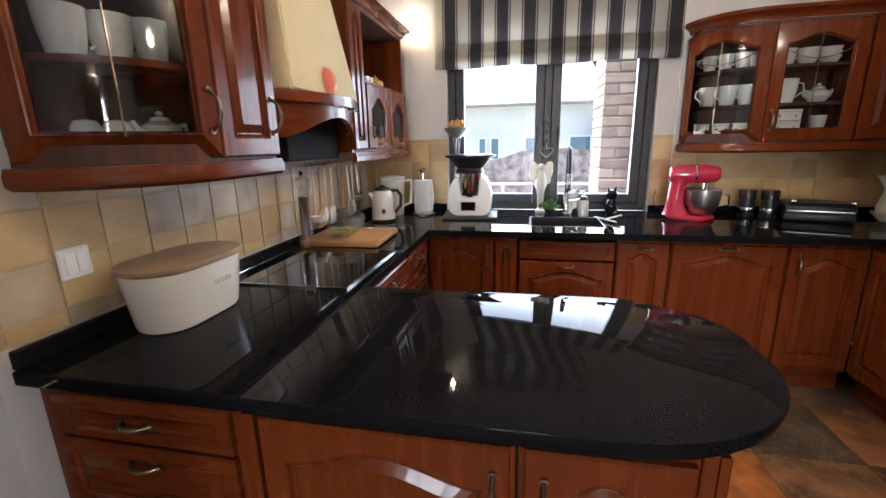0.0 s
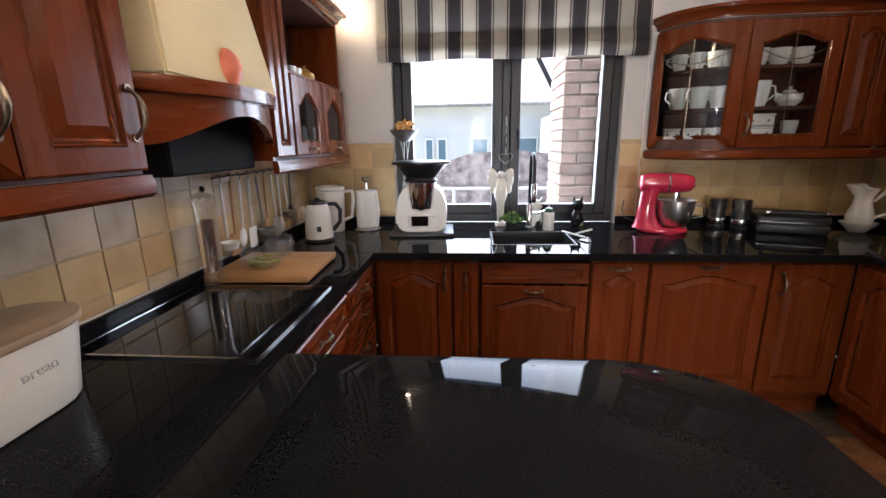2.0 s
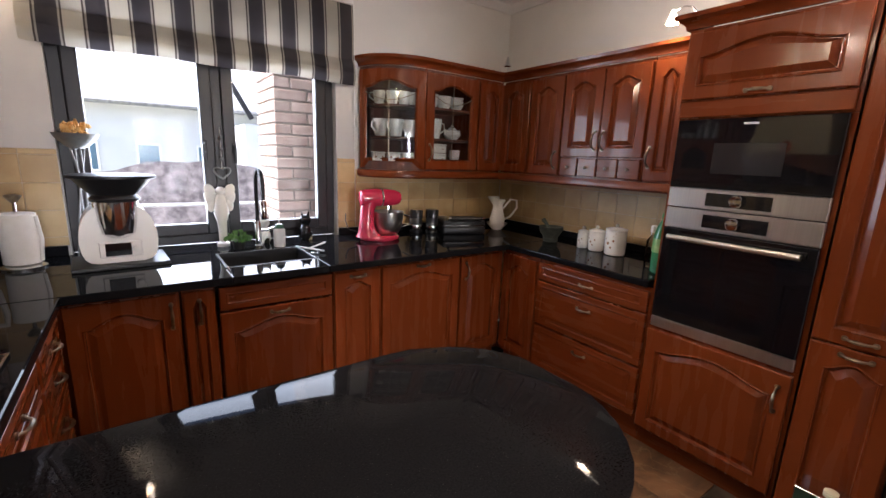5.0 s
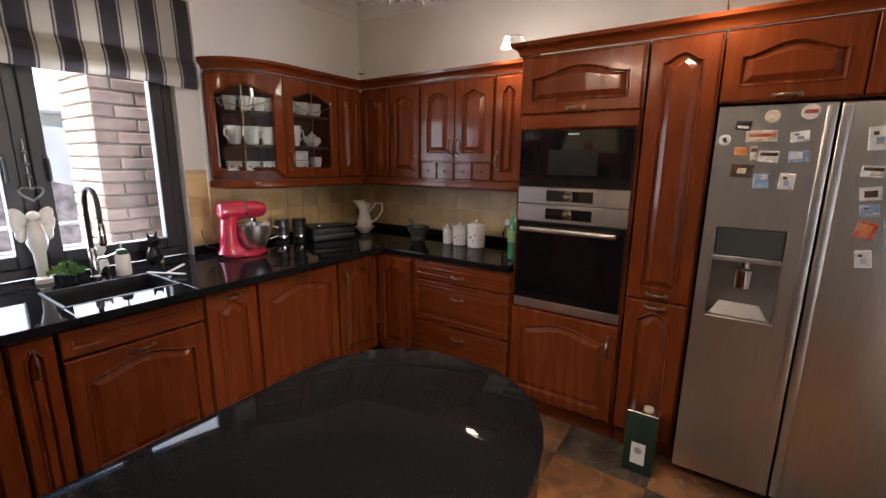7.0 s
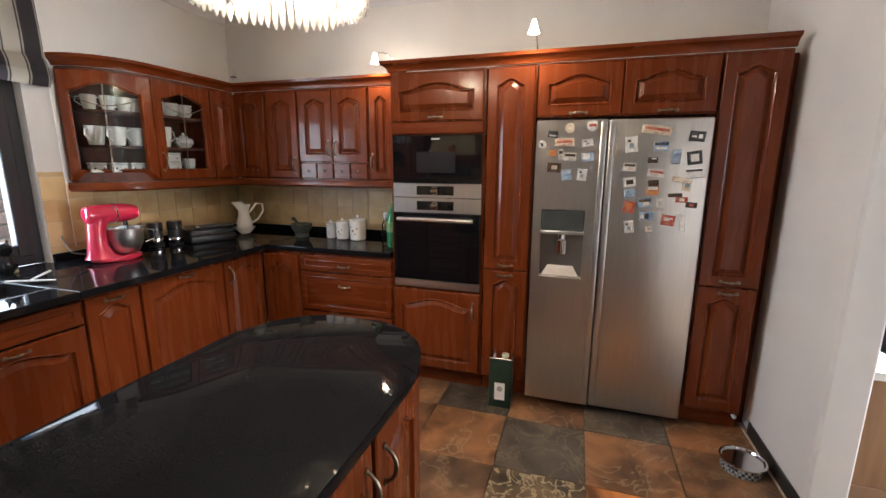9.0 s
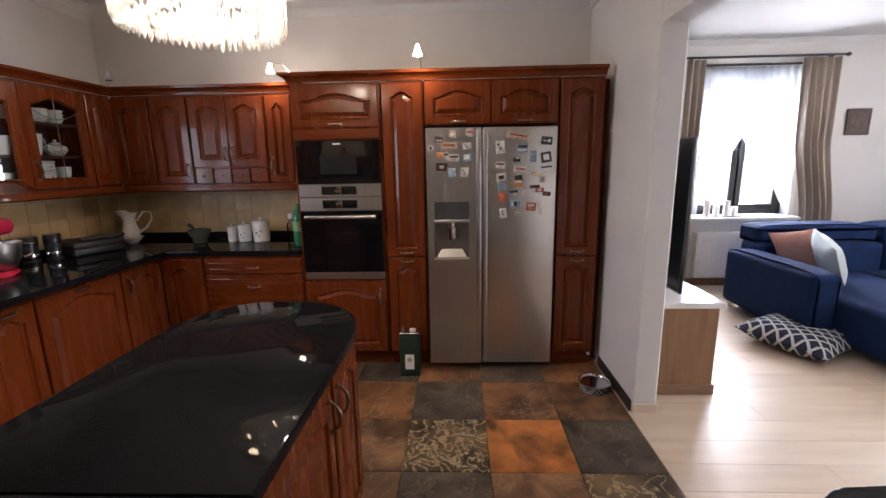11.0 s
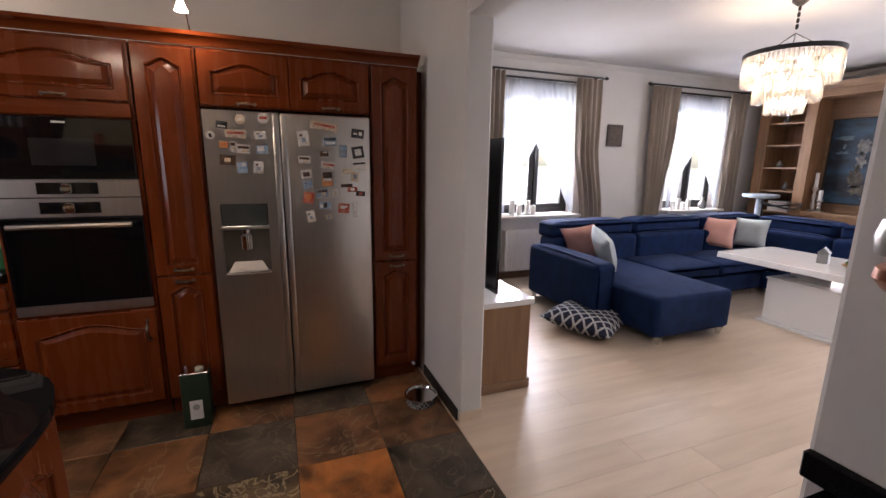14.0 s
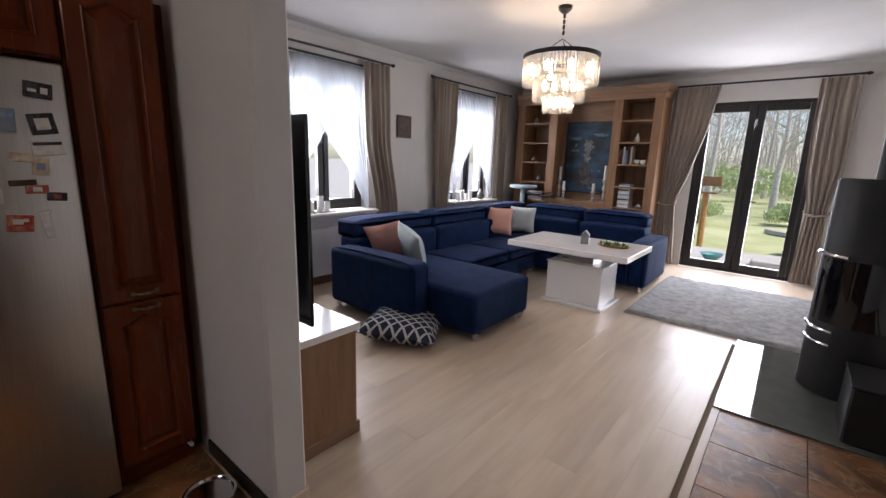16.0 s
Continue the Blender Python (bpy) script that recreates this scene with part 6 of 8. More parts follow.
bm = bmesh.new()
rings = [[bm.verts.new((x, y, z)) for x, y in stadium(w, d)] for w, d, z in ((0.31, 0.16, 0.0), (0.325, 0.175, 0.003), (0.335, 0.185, 0.012), (0.38, 0.225, 0.175))]
bm.faces.new(rings[0][::-1])
bm.faces.new(rings[-1])
for va, vb in zip(rings, rings[1:]):
    for i in range(len(va)):
        bm.faces.new((va[i], va[(i + 1) % len(va)], vb[(i + 1) % len(va)], vb[i]))
part("box", bm, PLAINPORC, bin_, "", True)
part("lid", prism(bmesh.new(), stadium(0.392, 0.236, 14), 0.177, 0.195, 0.005), material("pale_lid_wood", (0.26, 0.17, 0.1), (0.36, 0.25, 0.155), scale=3, rough=0.55, stretch=(1, 9, 3), bump=0.05), bin_, "pale wooden lid", True)
cv = bpy.data.curves.new("lettering", "FONT")
cv.body, cv.size, cv.extrude, cv.align_x = "Bread", 0.032, 0.0006, "CENTER"
tmp = new("lettering_source", cv)
bpy.context.view_layer.update()
txt = bpy.data.meshes.new_from_object(tmp)
bpy.data.objects.remove(tmp)
txt.materials.append(material("grey_print", (0.42, 0.41, 0.4), (0.46, 0.45, 0.44), rough=0.6))
tx = new("lettering", txt)
tx.parent, tx.matrix_basis = bin_, pose(0.03, -0.107, 0.105, 82, 0, 0)
tagged(tx, "grey lettering")

# wall switch
sw = thing("light_switch", "white double wall switch on the tiles", "switch", pose(WX + 0.014, 1.115, 1.10, 0, 0, 90))
part("plate", box(0, 0.085, -0.01, 0.0, 0, 0.085, bev=0.004), WHITE, sw)
for i in range(2):
    part("rocker", box(0.012 + i * 0.031, 0.042 + i * 0.031, -0.015, -0.01, 0.012, 0.073, bev=0.003), WHITE, sw)

# cutting board with glass bowls
board = thing("cutting_board", "pale beech cutting board beside the hob", "cutting board", on_top(-0.585, 2.43, 2))
part("board", box(-0.21, 0.21, -0.20, 0.20, 0.006, 0.032, bev=0.004, seg=2), BEECH, board, "", True)
for x in (-0.17, 0.17):
    part("foot", box(x - 0.012, x + 0.012, -0.17, 0.17, 0, 0.006), BLACK, board)
gb = thing("glass_bowl", "clear glass bowl with green salad leaves", "bowl", pose(-0.60, 2.36, TOP + 0.034))
part("bowl", lathe(bmesh.new(), [(0.045, 0), (0.07, 0.02), (0.095, 0.07), (0.099, 0.072), (0.092, 0.068), (0.065, 0.025), (0.02, 0.008)], seg=26), WARE, gb, "", True)
bm = bmesh.new()
for i in range(60):
    a, r = random.random() * 6.28, 0.06 * math.sqrt(random.random())
    bmesh.ops.create_icosphere(bm, subdivisions=1, radius=0.012, matrix=Matrix.Translation((r * math.cos(a), r * math.sin(a), 0.014 + 0.03 * random.random())) @ Matrix.Diagonal((1.4, 1, 0.5, 1)))
part("salad", bm, material("salad_leaf", (0.16, 0.2, 0.03), (0.4, 0.38, 0.1), scale=40, rough=0.5), gb, "green and yellow salad", True)
gj = thing("glass_dish", "clear glass lidded dish on the cutting board", "dish", pose(-0.62, 2.55, TOP + 0.034))
part("dish", lathe(bmesh.new(), [(0.05, 0), (0.06, 0.01), (0.066, 0.06), (0.06, 0.06), (0.05, 0.012)], seg=24), WARE, gj, "", True)
part("dome", lathe(bmesh.new(), [(0.07, 0.06), (0.06, 0.09), (0.03, 0.108), (0.01, 0.112)], seg=24), WARE, gj, "", True)
part("knob", lathe(bmesh.new(), [(0.008, 0.112), (0.014, 0.125), (0.01, 0.138)], seg=12), WARE, gj, "", True)

mill = thing("pepper_mill", "tall clear acrylic mill with dark pepper inside", "pepper mill", on_top(-0.755, 2.245))
part("tube", lathe(bmesh.new(), [(0.042, 0), (0.043, 0.012), (0.043, 0.035), (0.036, 0.045), (0.036, 0.30), (0.045, 0.315), (0.045, 0.345), (0.034, 0.355), (0.02, 0.365)], seg=24), ACRYLIC, mill, "clear acrylic tube", True)
part("pepper", lathe(bmesh.new(), [(0.02, 0.05), (0.023, 0.055), (0.023, 0.255), (0.018, 0.26)], seg=16), material("pepper_brown", (0.06, 0.022, 0.013), (0.12, 0.05, 0.028), scale=90, rough=0.8), mill, "dark pepper filling", True)
part("finial", lathe(bmesh.new(), [(0.008, 0.365), (0.013, 0.375), (0.006, 0.39)], seg=12), CHROME, mill, "", True)

# utensils on a rail
rail = thing("utensil_rail", "chrome utensil rail under the shelf cabinet", "rail", pose(0, 0, 0))
part("bar", tube(bmesh.new(), [(-0.79, 2.36, 1.335), (-0.79, 3.30, 1.335)], 0.006), CHROME, rail, "", True)
for y in (2.4, 3.26):
    part("bracket", tube(bmesh.new(), [(-0.838, y, 1.335), (-0.79, y, 1.335)], 0.006), CHROME, rail, "", True)


def utensil(kind, label, y, length, m):
    u = thing(kind, label, "utensil", pose(-0.778, y, 1.335, 0, random.uniform(-2, 3), 0), "hanging kitchen utensils")
    part("hook", tube(bmesh.new(), [(-0.012, 0, 0.009), (0.0, 0, 0.012), (0.008, 0, 0.0), (0.002, 0, -0.02)], 0.0025), CHROME, u, "", True)
    part("shaft", tube(bmesh.new(), [(0.002, 0, -0.02), (0.002, 0, -0.03), (0.004, 0, -length * 0.72)], [0.004, 0.006, 0.0045]), m, u, "", True)
    bm = bmesh.new()
    z = -length * 0.72
    if kind == "ladle":
        lathe(bm, [(0.004, z - 0.06), (0.03, z - 0.045), (0.04, z - 0.015), (0.036, z - 0.015), (0.02, z - 0.045)], 0.012, 0, 16)
    elif kind == "spatula":
        bx(bm, 0.0, 0.005, -0.035, 0.035, z - 0.10, z, 0.002)
    else:
        lathe(bm, [(0.003, z - 0.09), (0.024, z - 0.07), (0.03, z - 0.045), (0.02, z - 0.01), (0.005, z)], 0.002, 0, 14)
        for v in bm.verts:
            v.co.x = 0.002 + (v.co.x - 0.002) * 0.35
    part("head", bm, m, u, "", True)
    return u


GREYN = material("grey_nylon", (0.16, 0.17, 0.18), (0.24, 0.25, 0.26), scale=9, rough=0.4)
for i, (k, lab, ln, m) in enumerate((("ladle", "white hanging ladle", 0.36, WHITE), ("spatula", "beech hanging spatula", 0.35, BEECH), ("serving_spoon", "white hanging serving spoon", 0.34, WHITE), ("spatula", "white hanging slotted spatula", 0.35, WHITE), ("ladle", "grey nylon hanging ladle", 0.36, GREYN), ("serving_spoon", "beech hanging spoon", 0.33, BEECH), ("spatula", "steel hanging turner", 0.34, STEEL), ("serving_spoon", "white hanging spoon with a long shaft", 0.35, WHITE), ("ladle", "steel hanging ladle", 0.30, STEEL), ("serving_spoon", "dark hanging spoon", 0.28, BLACK))):
    utensil(k, lab + " on the rail", 2.40 + i * 0.075, ln, m)

single("egg_candle", lathe(bmesh.new(), [(0.001, 0), (0.028, 0.005), (0.046, 0.034), (0.05, 0.058), (0.041, 0.092), (0.02, 0.115), (0.001, 0.12)], seg=26), material("coral_wax", (0.68, 0.16, 0.09), (0.75, 0.22, 0.13), scale=8, rough=0.35), "coral pink egg-shaped candle on the hood shelf", "candle", pose(-0.49, 2.06, 1.641), smooth=True)


# china
def cup(label, at, r=0.042, h=0.075, m=None, group="white china cups"):
    c = thing("cup", label, "cup", at, group)
    part("body", lathe(bmesh.new(), [(r * 0.6, 0), (r * 0.72, 0.004), (r * 0.95, h * 0.6), (r, h), (r * 0.94, h), (r * 0.85, h * 0.5), (r * 0.3, 0.01)], seg=20), m or PORC, c, "", True)
    part("handle", tube(bmesh.new(), [(r * 0.95, 0, h * 0.85), (r * 1.5, 0, h * 0.8), (r * 1.6, 0, h * 0.5), (r * 0.9, 0, h * 0.25)], 0.0045, 6), m or PORC, c, "", True)
    return c


def teapot(label, at, r=0.07, m=None):
    c = thing("teapot", label, "teapot", at)
    m = m or PORC
    part("body", lathe(bmesh.new(), [(r * 0.55, 0), (r * 0.6, 0.006), (r, r * 0.55), (r * 0.95, r * 0.95), (r * 0.5, r * 1.2)], seg=24), m, c, "", True)
    lid = part("lid", lathe(bmesh.new(), [(r * 0.52, r * 1.2), (r * 0.4, r * 1.38), (0.006, r * 1.45)], seg=20), m, c, "", True)
    part("knob", lathe(bmesh.new(), [(0.005, r * 1.44), (0.012, r * 1.55), (0.008, r * 1.68), (0.001, r * 1.72)], seg=10), m, lid, "", True)
    part("spout", tube(bmesh.new(), [(-r * 0.8, 0, r * 0.45), (-r * 1.25, 0, r * 0.7), (-r * 1.5, 0, r * 1.15)], [0.016, 0.011, 0.008]), m, c, "", True)
    part("handle", tube(bmesh.new(), [(r * 0.85, 0, r * 0.95), (r * 1.4, 0, r * 1.05), (r * 1.5, 0, r * 0.65), (r * 0.9, 0, r * 0.35)], 0.007), m, c, "", True)
    return c


def dish(label, at, r=0.06, h=0.035, n=1):
    c = thing("bowl", label, "bowl", at, "white china bowls")
    for i in range(n):
        part("dish", lathe(bmesh.new(), [(r * 0.5, 0), (r * 0.6, 0.004), (r, h), (r * 0.96, h), (r * 0.5, 0.008)], seg=20), PORC, c, "", True, at=pose(0, 0, i * h * 0.55))
    return c


def china_box(label, at, w, d, h, n=1):
    """A lidded white china box, or n of them stacked, with small knobs and painted sprigs."""
    c = thing("china_box", label, "box", at, "white china boxes")
    for i in range(n):
        z = i * (h + 0.002)
        b = part("box", box(-w / 2, w / 2, -d / 2, d / 2, z, z + h * 0.8, bev=0.006, seg=2), PORC, c, "", True)
        part("lid", box(-w / 2 - 0.002, w / 2 + 0.002, -d / 2 - 0.002, d / 2 + 0.002, z + h * 0.8, z + h, bev=0.004, seg=2), PORC, c, "", True)
        for s in (-0.28, 0.28):
            part("sprig", lathe(bmesh.new(), [(0.007, 0), (0.005, 0.0015), (0.001, 0.002)], seg=9), SPRIG, b, "painted flower", True, at=pose(s * w, -d / 2 - 0.0005, z + h * 0.42, 90))
    return c


z1, z2, z3 = U0 + 0.061, 1.63, 1.845
for x, y in ((1.475, 3.42), (1.565, 3.36), (1.665, 3.335)):
    cup("white china cup with sprigs in the rounded cabinet", pose(x, y, z2, 0, 0, 200), 0.054, 0.115)
    china_box("white china box with sprigs in the rounded cabinet", pose(x - 0.01, y + 0.01, z1, 0, 0, -12), 0.085, 0.06, 0.062)
for x, y in ((1.47, 3.43), (1.54, 3.37), (1.62, 3.345), (1.69, 3.335)):
    cup("white china cup on the upper shelf", pose(x, y, z3 - 0.001, 0, 0, 160), 0.042, 0.085)
teapot("white china teapot with sprigs behind glass", pose(2.06, 3.37, z2, 0, 0, 200), 0.066)
cup("tall white china mug with sprigs", pose(1.88, 3.36, z2, 0, 0, 0), 0.062, 0.14)
china_box("two stacked white china boxes behind glass", pose(1.89, 3.35, z1), 0.15, 0.09, 0.066, 2)
cup("white china beaker behind glass", pose(2.08, 3.36, z1, 0, 0, 90), 0.043, 0.095)
for x in (1.86, 1.975, 2.09):
    dish("white china bowls on the top shelf", pose(x, 3.37, z3), 0.056, 0.045, 3)

for x, y, r, rz in ((-0.765, 1.205, 0.055, 60), (-0.725, 1.30, 0.054, 75), (-0.675, 1.375, 0.046, 190)):
    cup("tall white mug with grey butterflies", pose(x, y, 1.661, 0, 0, rz), r, 0.122)
teapot("white china sugar bowl with a lid", pose(-0.68, 1.365, 1.451, 0, 0, 80), 0.055)
for x, y in ((-0.755, 1.205), (-0.72, 1.262)):
    single("egg_cup", lathe(bmesh.new(), [(0.02, 0), (0.034, 0.02), (0.035, 0.045), (0.025, 0.062), (0.004, 0.068)], seg=18), PORC, "rounded white china shaker with flowers", "shaker", pose(x, y, 1.451), smooth=True)
# open shelf
teapot("yellow and white teapot on the open shelf", pose(-0.66, 3.15, 1.794, 0, 0, -80), 0.055, material("yellow_glaze", (0.7, 0.35, 0.03), (0.75, 0.6, 0.3), scale=18, rough=0.2))
for y, h in ((2.72, 0.16), (2.80, 0.19), (2.87, 0.15)):
    single("bottle_figure", lathe(bmesh.new(), [(0.03, 0), (0.032, 0.01), (0.026, h * 0.55), (0.012, h * 0.7), (0.018, h * 0.86), (0.006, h)], seg=16), PLAINPORC, "slim pale porcelain bottle on the open shelf", "ornament", pose(-0.68, y, 1.794), smooth=True)
for y in (2.95, 3.02):
    cup("white cup on the open shelf", pose(-0.66, y, 1.794, 0, 0, -60), 0.035, 0.06)
for y in (2.8, 2.9, 3.12, 3.3):
    single("bottle_figure", lathe(bmesh.new(), [(0.03, 0), (0.034, 0.03), (0.018, 0.08), (0.014, 0.11), (0.02, 0.13), (0.004, 0.15)], seg=16), PLAINPORC, "small pale vase behind the little glass door", "ornament", pose(-0.68, y, 1.42), smooth=True)

# on the floor
can = thing("oil_canister", "dark green tin canister with a white label", "canister", pose(1.98, 0.865, 0.001))
part("tin", box(0, 0.11, -0.008, 0.132, 0, 0.325, bev=0.006, seg=2), material("dark_green_tin", (0.012, 0.03, 0.017), (0.018, 0.042, 0.024), scale=8, rough=0.35), can, "", True)
part("rim", box(-0.002, 0.112, -0.01, 0.134, 0.326, 0.336, bev=0.003), CHROME, can, "bright tin top")
part("label", box(-0.0015, 0.0, 0.03, 0.095, 0.055, 0.17), WHITE, can, "white label")
part("emblem", lathe(bmesh.new(), [(0.018, 0), (0.018, 0.001)], seg=16), material("grey_emblem", (0.35, 0.35, 0.3), (0.4, 0.4, 0.35), rough=0.6), can, "", at=pose(-0.003, 0.062, 0.13, 0, 90, 0))
part("cap", lathe(bmesh.new(), [(0.022, 0.336), (0.022, 0.346), (0.018, 0.348)], 0.055, 0.04, 16), material("cream_cap", (0.6, 0.55, 0.4), (0.65, 0.6, 0.45), rough=0.4), can, "", True)
pet = thing("pet_bowl", "steel pet bowl in a black and white checked holder", "bowl", pose(1.81, -0.355, 0.001))
CHECK = material("checked_print", (0.7, 0.7, 0.68), rough=0.4)
nt = CHECK.node_tree
ck, tcn = nt.nodes.new("ShaderNodeTexChecker"), next(n for n in nt.nodes if n.type == "TEX_COORD")
ck.inputs["Color1"].default_value, ck.inputs["Color2"].default_value, ck.inputs["Scale"].default_value = (0.01, 0.01, 0.01, 1), (0.3, 0.3, 0.29, 1), 75
nt.links.new(tcn.outputs["Object"], ck.inputs["Vector"])
nt.links.new(ck.outputs[0], nt.nodes["Principled BSDF"].inputs["Base Color"])
part("holder", lathe(bmesh.new(), [(0.092, 0), (0.095, 0.004), (0.08, 0.05), (0.076, 0.05)], seg=32), CHECK, pet, "", True)
part("bowl", lathe(bmesh.new(), [(0.105, 0.052), (0.105, 0.06), (0.095, 0.062), (0.088, 0.05), (0.078, 0.018), (0.01, 0.014)], seg=36), CHROME, pet, "polished steel bowl", True)
single("door_stop", box(0, 0.05, 0, 0.02, 0, 0.02, bev=0.008, seg=2), WHITE, "small white cloth scrap on the plinth", "cloth", pose(2.13, -0.42, 0.09))

# console with a black top and a candlestick beside the opening
console = thing("console", "dark console with a rounded black top by the opening", "console", pose(0, 0, 0))
o = [(-1.2, -0.495), (-0.175, -0.495), (-0.175, -0.25)]
for i in range(1, 8):
    a = i * math.pi / 2 / 7
    o.append((-0.305 + 0.13 * math.cos(a), -0.18 + 0.13 * math.sin(a)))
o += [(-1.2, -0.05)]
part("top", prism(bmesh.new(), o, 0.89, 0.93, 0.005), GRANITE, console, "", True)
part("body", box(-1.18, -0.3, -0.49, -0.1, 0.0, 0.889), WOOD, console)
part("upstand", box(-1.2, -0.136, -0.499, -0.478, 0.9305, 0.985, bev=0.003), GRANITE, console, "black stone upstand")
COPPER = material("copper_brown", (0.25, 0.09, 0.045), (0.35, 0.14, 0.07), scale=10, rough=0.3, metal=0.8)
sconce = thing("wall_sconce", "turned silver and copper wall sconce with a candle", "sconce", pose(-0.265, -0.425, 0.931))
part("bracket", tube(bmesh.new(), [(-0.02, -0.074, 0.43), (-0.02, -0.05, 0.42), (0, 0, 0.42)], 0.012, 10), COPPER, sconce, "", True)
part("cup", lathe(bmesh.new(), [(0.002, 0.375), (0.014, 0.38), (0.022, 0.392), (0.046, 0.402), (0.06, 0.42), (0.058, 0.435), (0.045, 0.445)], seg=26), COPPER, sconce, "dark copper cup", True)
part("orb", lathe(bmesh.new(), [(0.045, 0.445), (0.062, 0.455), (0.066, 0.48), (0.06, 0.505), (0.045, 0.515)], seg=28), STEEL, sconce, "silver orb", True)
part("collar", lathe(bmesh.new(), [(0.045, 0.515), (0.06, 0.522), (0.06, 0.536), (0.04, 0.548)], seg=26), COPPER, sconce, "", True)
part("candle", lathe(bmesh.new(), [(0.036, 0.548), (0.036, 0.62), (0.03, 0.625)], seg=20), WHITE, sconce, "white candle", True)

# ---- fridge magnets ----
MAG = [material("magnet_" + n, a, b, scale=60, rough=0.4, lo=0.45, hi=0.75) for n, a, b in (
    ("white", (0.78, 0.76, 0.72), (0.6, 0.58, 0.55)), ("sand", (0.7, 0.6, 0.46), (0.45, 0.3, 0.18)), ("brown", (0.05, 0.028, 0.016), (0.14, 0.08, 0.04)), ("blue", (0.22, 0.34, 0.5), (0.5, 0.56, 0.6)),
    ("red", (0.42, 0.06, 0.035), (0.6, 0.3, 0.2)), ("dark", (0.02, 0.02, 0.022), (0.1, 0.1, 0.1)), ("slate_blue", (0.24, 0.3, 0.38), (0.36, 0.4, 0.44)), ("orange", (0.6, 0.2, 0.07), (0.7, 0.36, 0.12)))]


def painted(px, pz, w, h, ground, daubs, tilt=0, round_=False, label="small printed fridge magnet"):
    """A magnet with a ground colour and a few raised patches (x, z, w, h, colour) within it."""
    base = lathe(bmesh.new(), [(w / 2, 0), (w / 2, 0.004), (w * 0.42, 0.006)], seg=20) if round_ else box(-w / 2, w / 2, -h / 2, h / 2, 0, 0.006, bev=0.002)
    at = pose(2.1045, px, pz, 0, -90, 0) @ pose(0, 0, 0, 0, 0, 90 + tilt)
    mag = thing("fridge_magnet", label, "magnet", at, "fridge magnets")
    part("plate", base, MAG[ground], mag)
    for x, z, dw, dh, c in daubs:
        part("picture", box(w * (x - dw / 2), w * (x + dw / 2), h * (z - dh / 2), h * (z + dh / 2), 0.0055, 0.0085, bev=0.001), MAG[c], mag)


TOWN, STRIP, FACE = ((0, -0.22, 0.86, 0.3, 2), (-0.1, 0.12, 0.4, 0.36, 1)), ((0, -0.1, 0.8, 0.3, 4), (0.1, 0.25, 0.5, 0.2, 1)), ((0.0, 0.1, 0.36, 0.3, 6), (0.18, -0.22, 0.24, 0.16, 2), (-0.25, 0.3, 0.2, 0.14, 1))
SEA = ((0, -0.25, 0.9, 0.3, 5), (0, 0.2, 0.7, 0.25, 0))
FREEZER = [(0.689, 1.695, 0.055, 0.038, 5, SEA), (0.623, 1.65, 0.105, 0.045, 1, STRIP), (0.498, 1.646, 0.06, 0.04, 0, FACE), (0.686, 1.59, 0.045, 0.035, 7, ()), (0.64, 1.582, 0.025, 0.055, 0, TOWN), (0.589, 1.568, 0.068, 0.045, 0, TOWN),
           (0.493, 1.568, 0.062, 0.045, 3, ((0.1, -0.1, 0.6, 0.6, 0),)), (0.673, 1.509, 0.078, 0.055, 2, ((0.0, 0.0, 0.4, 0.4, 1),)), (0.602, 1.468, 0.055, 0.06, 3, ((-0.2, -0.25, 0.4, 0.3, 0),)), (0.517, 1.469, 0.052, 0.065, 0, FACE)]
for i, (y, z, w, h, g, d) in enumerate(FREEZER):
    painted(y, z, w, h, g, d, (i * 37) % 15 - 7)
painted(0.596, 1.727, 0.052, 0.05, 1, ((0.05, 0, 0.3, 0.3, 0),), 0, True, "round cream fridge magnet")
painted(0.478, 1.738, 0.058, 0.05, 0, ((0, -0.05, 0.7, 0.3, 4),), 0, True, "round white and red fridge magnet")
painted(0.748, 1.637, 0.045, 0.05, 0, ((0, 0, 0.3, 0.4, 5),), 20, True, "round grey fridge magnet")
UPPER = [(0.151, 1.709, 0.15, 0.045, 1, STRIP), (0.27, 1.636, 0.062, 0.085, 0, FACE), (0.12, 1.624, 0.075, 0.05, 3, SEA), (0.045, 1.57, 0.045, 0.075, 6, ((0, -0.2, 0.7, 0.2, 3),)), (-0.044, 1.674, 0.075, 0.052, 5, ((-0.2, 0, 0.25, 0.4, 0), (0.2, 0.05, 0.3, 0.2, 0))),
         (-0.043, 1.564, 0.07, 0.07, 5, ((0, 0, 0.55, 0.55, 0),)), (-0.049, 1.484, 0.085, 0.052, 0, ((0, -0.28, 0.9, 0.2, 5),)), (0.157, 1.551, 0.05, 0.03, 2, ((-0.1, -0.3, 0.5, 0.3, 0),)), (0.27, 1.514, 0.065, 0.042, 0, TOWN), (0.134, 1.484, 0.085, 0.042, 0, STRIP)]
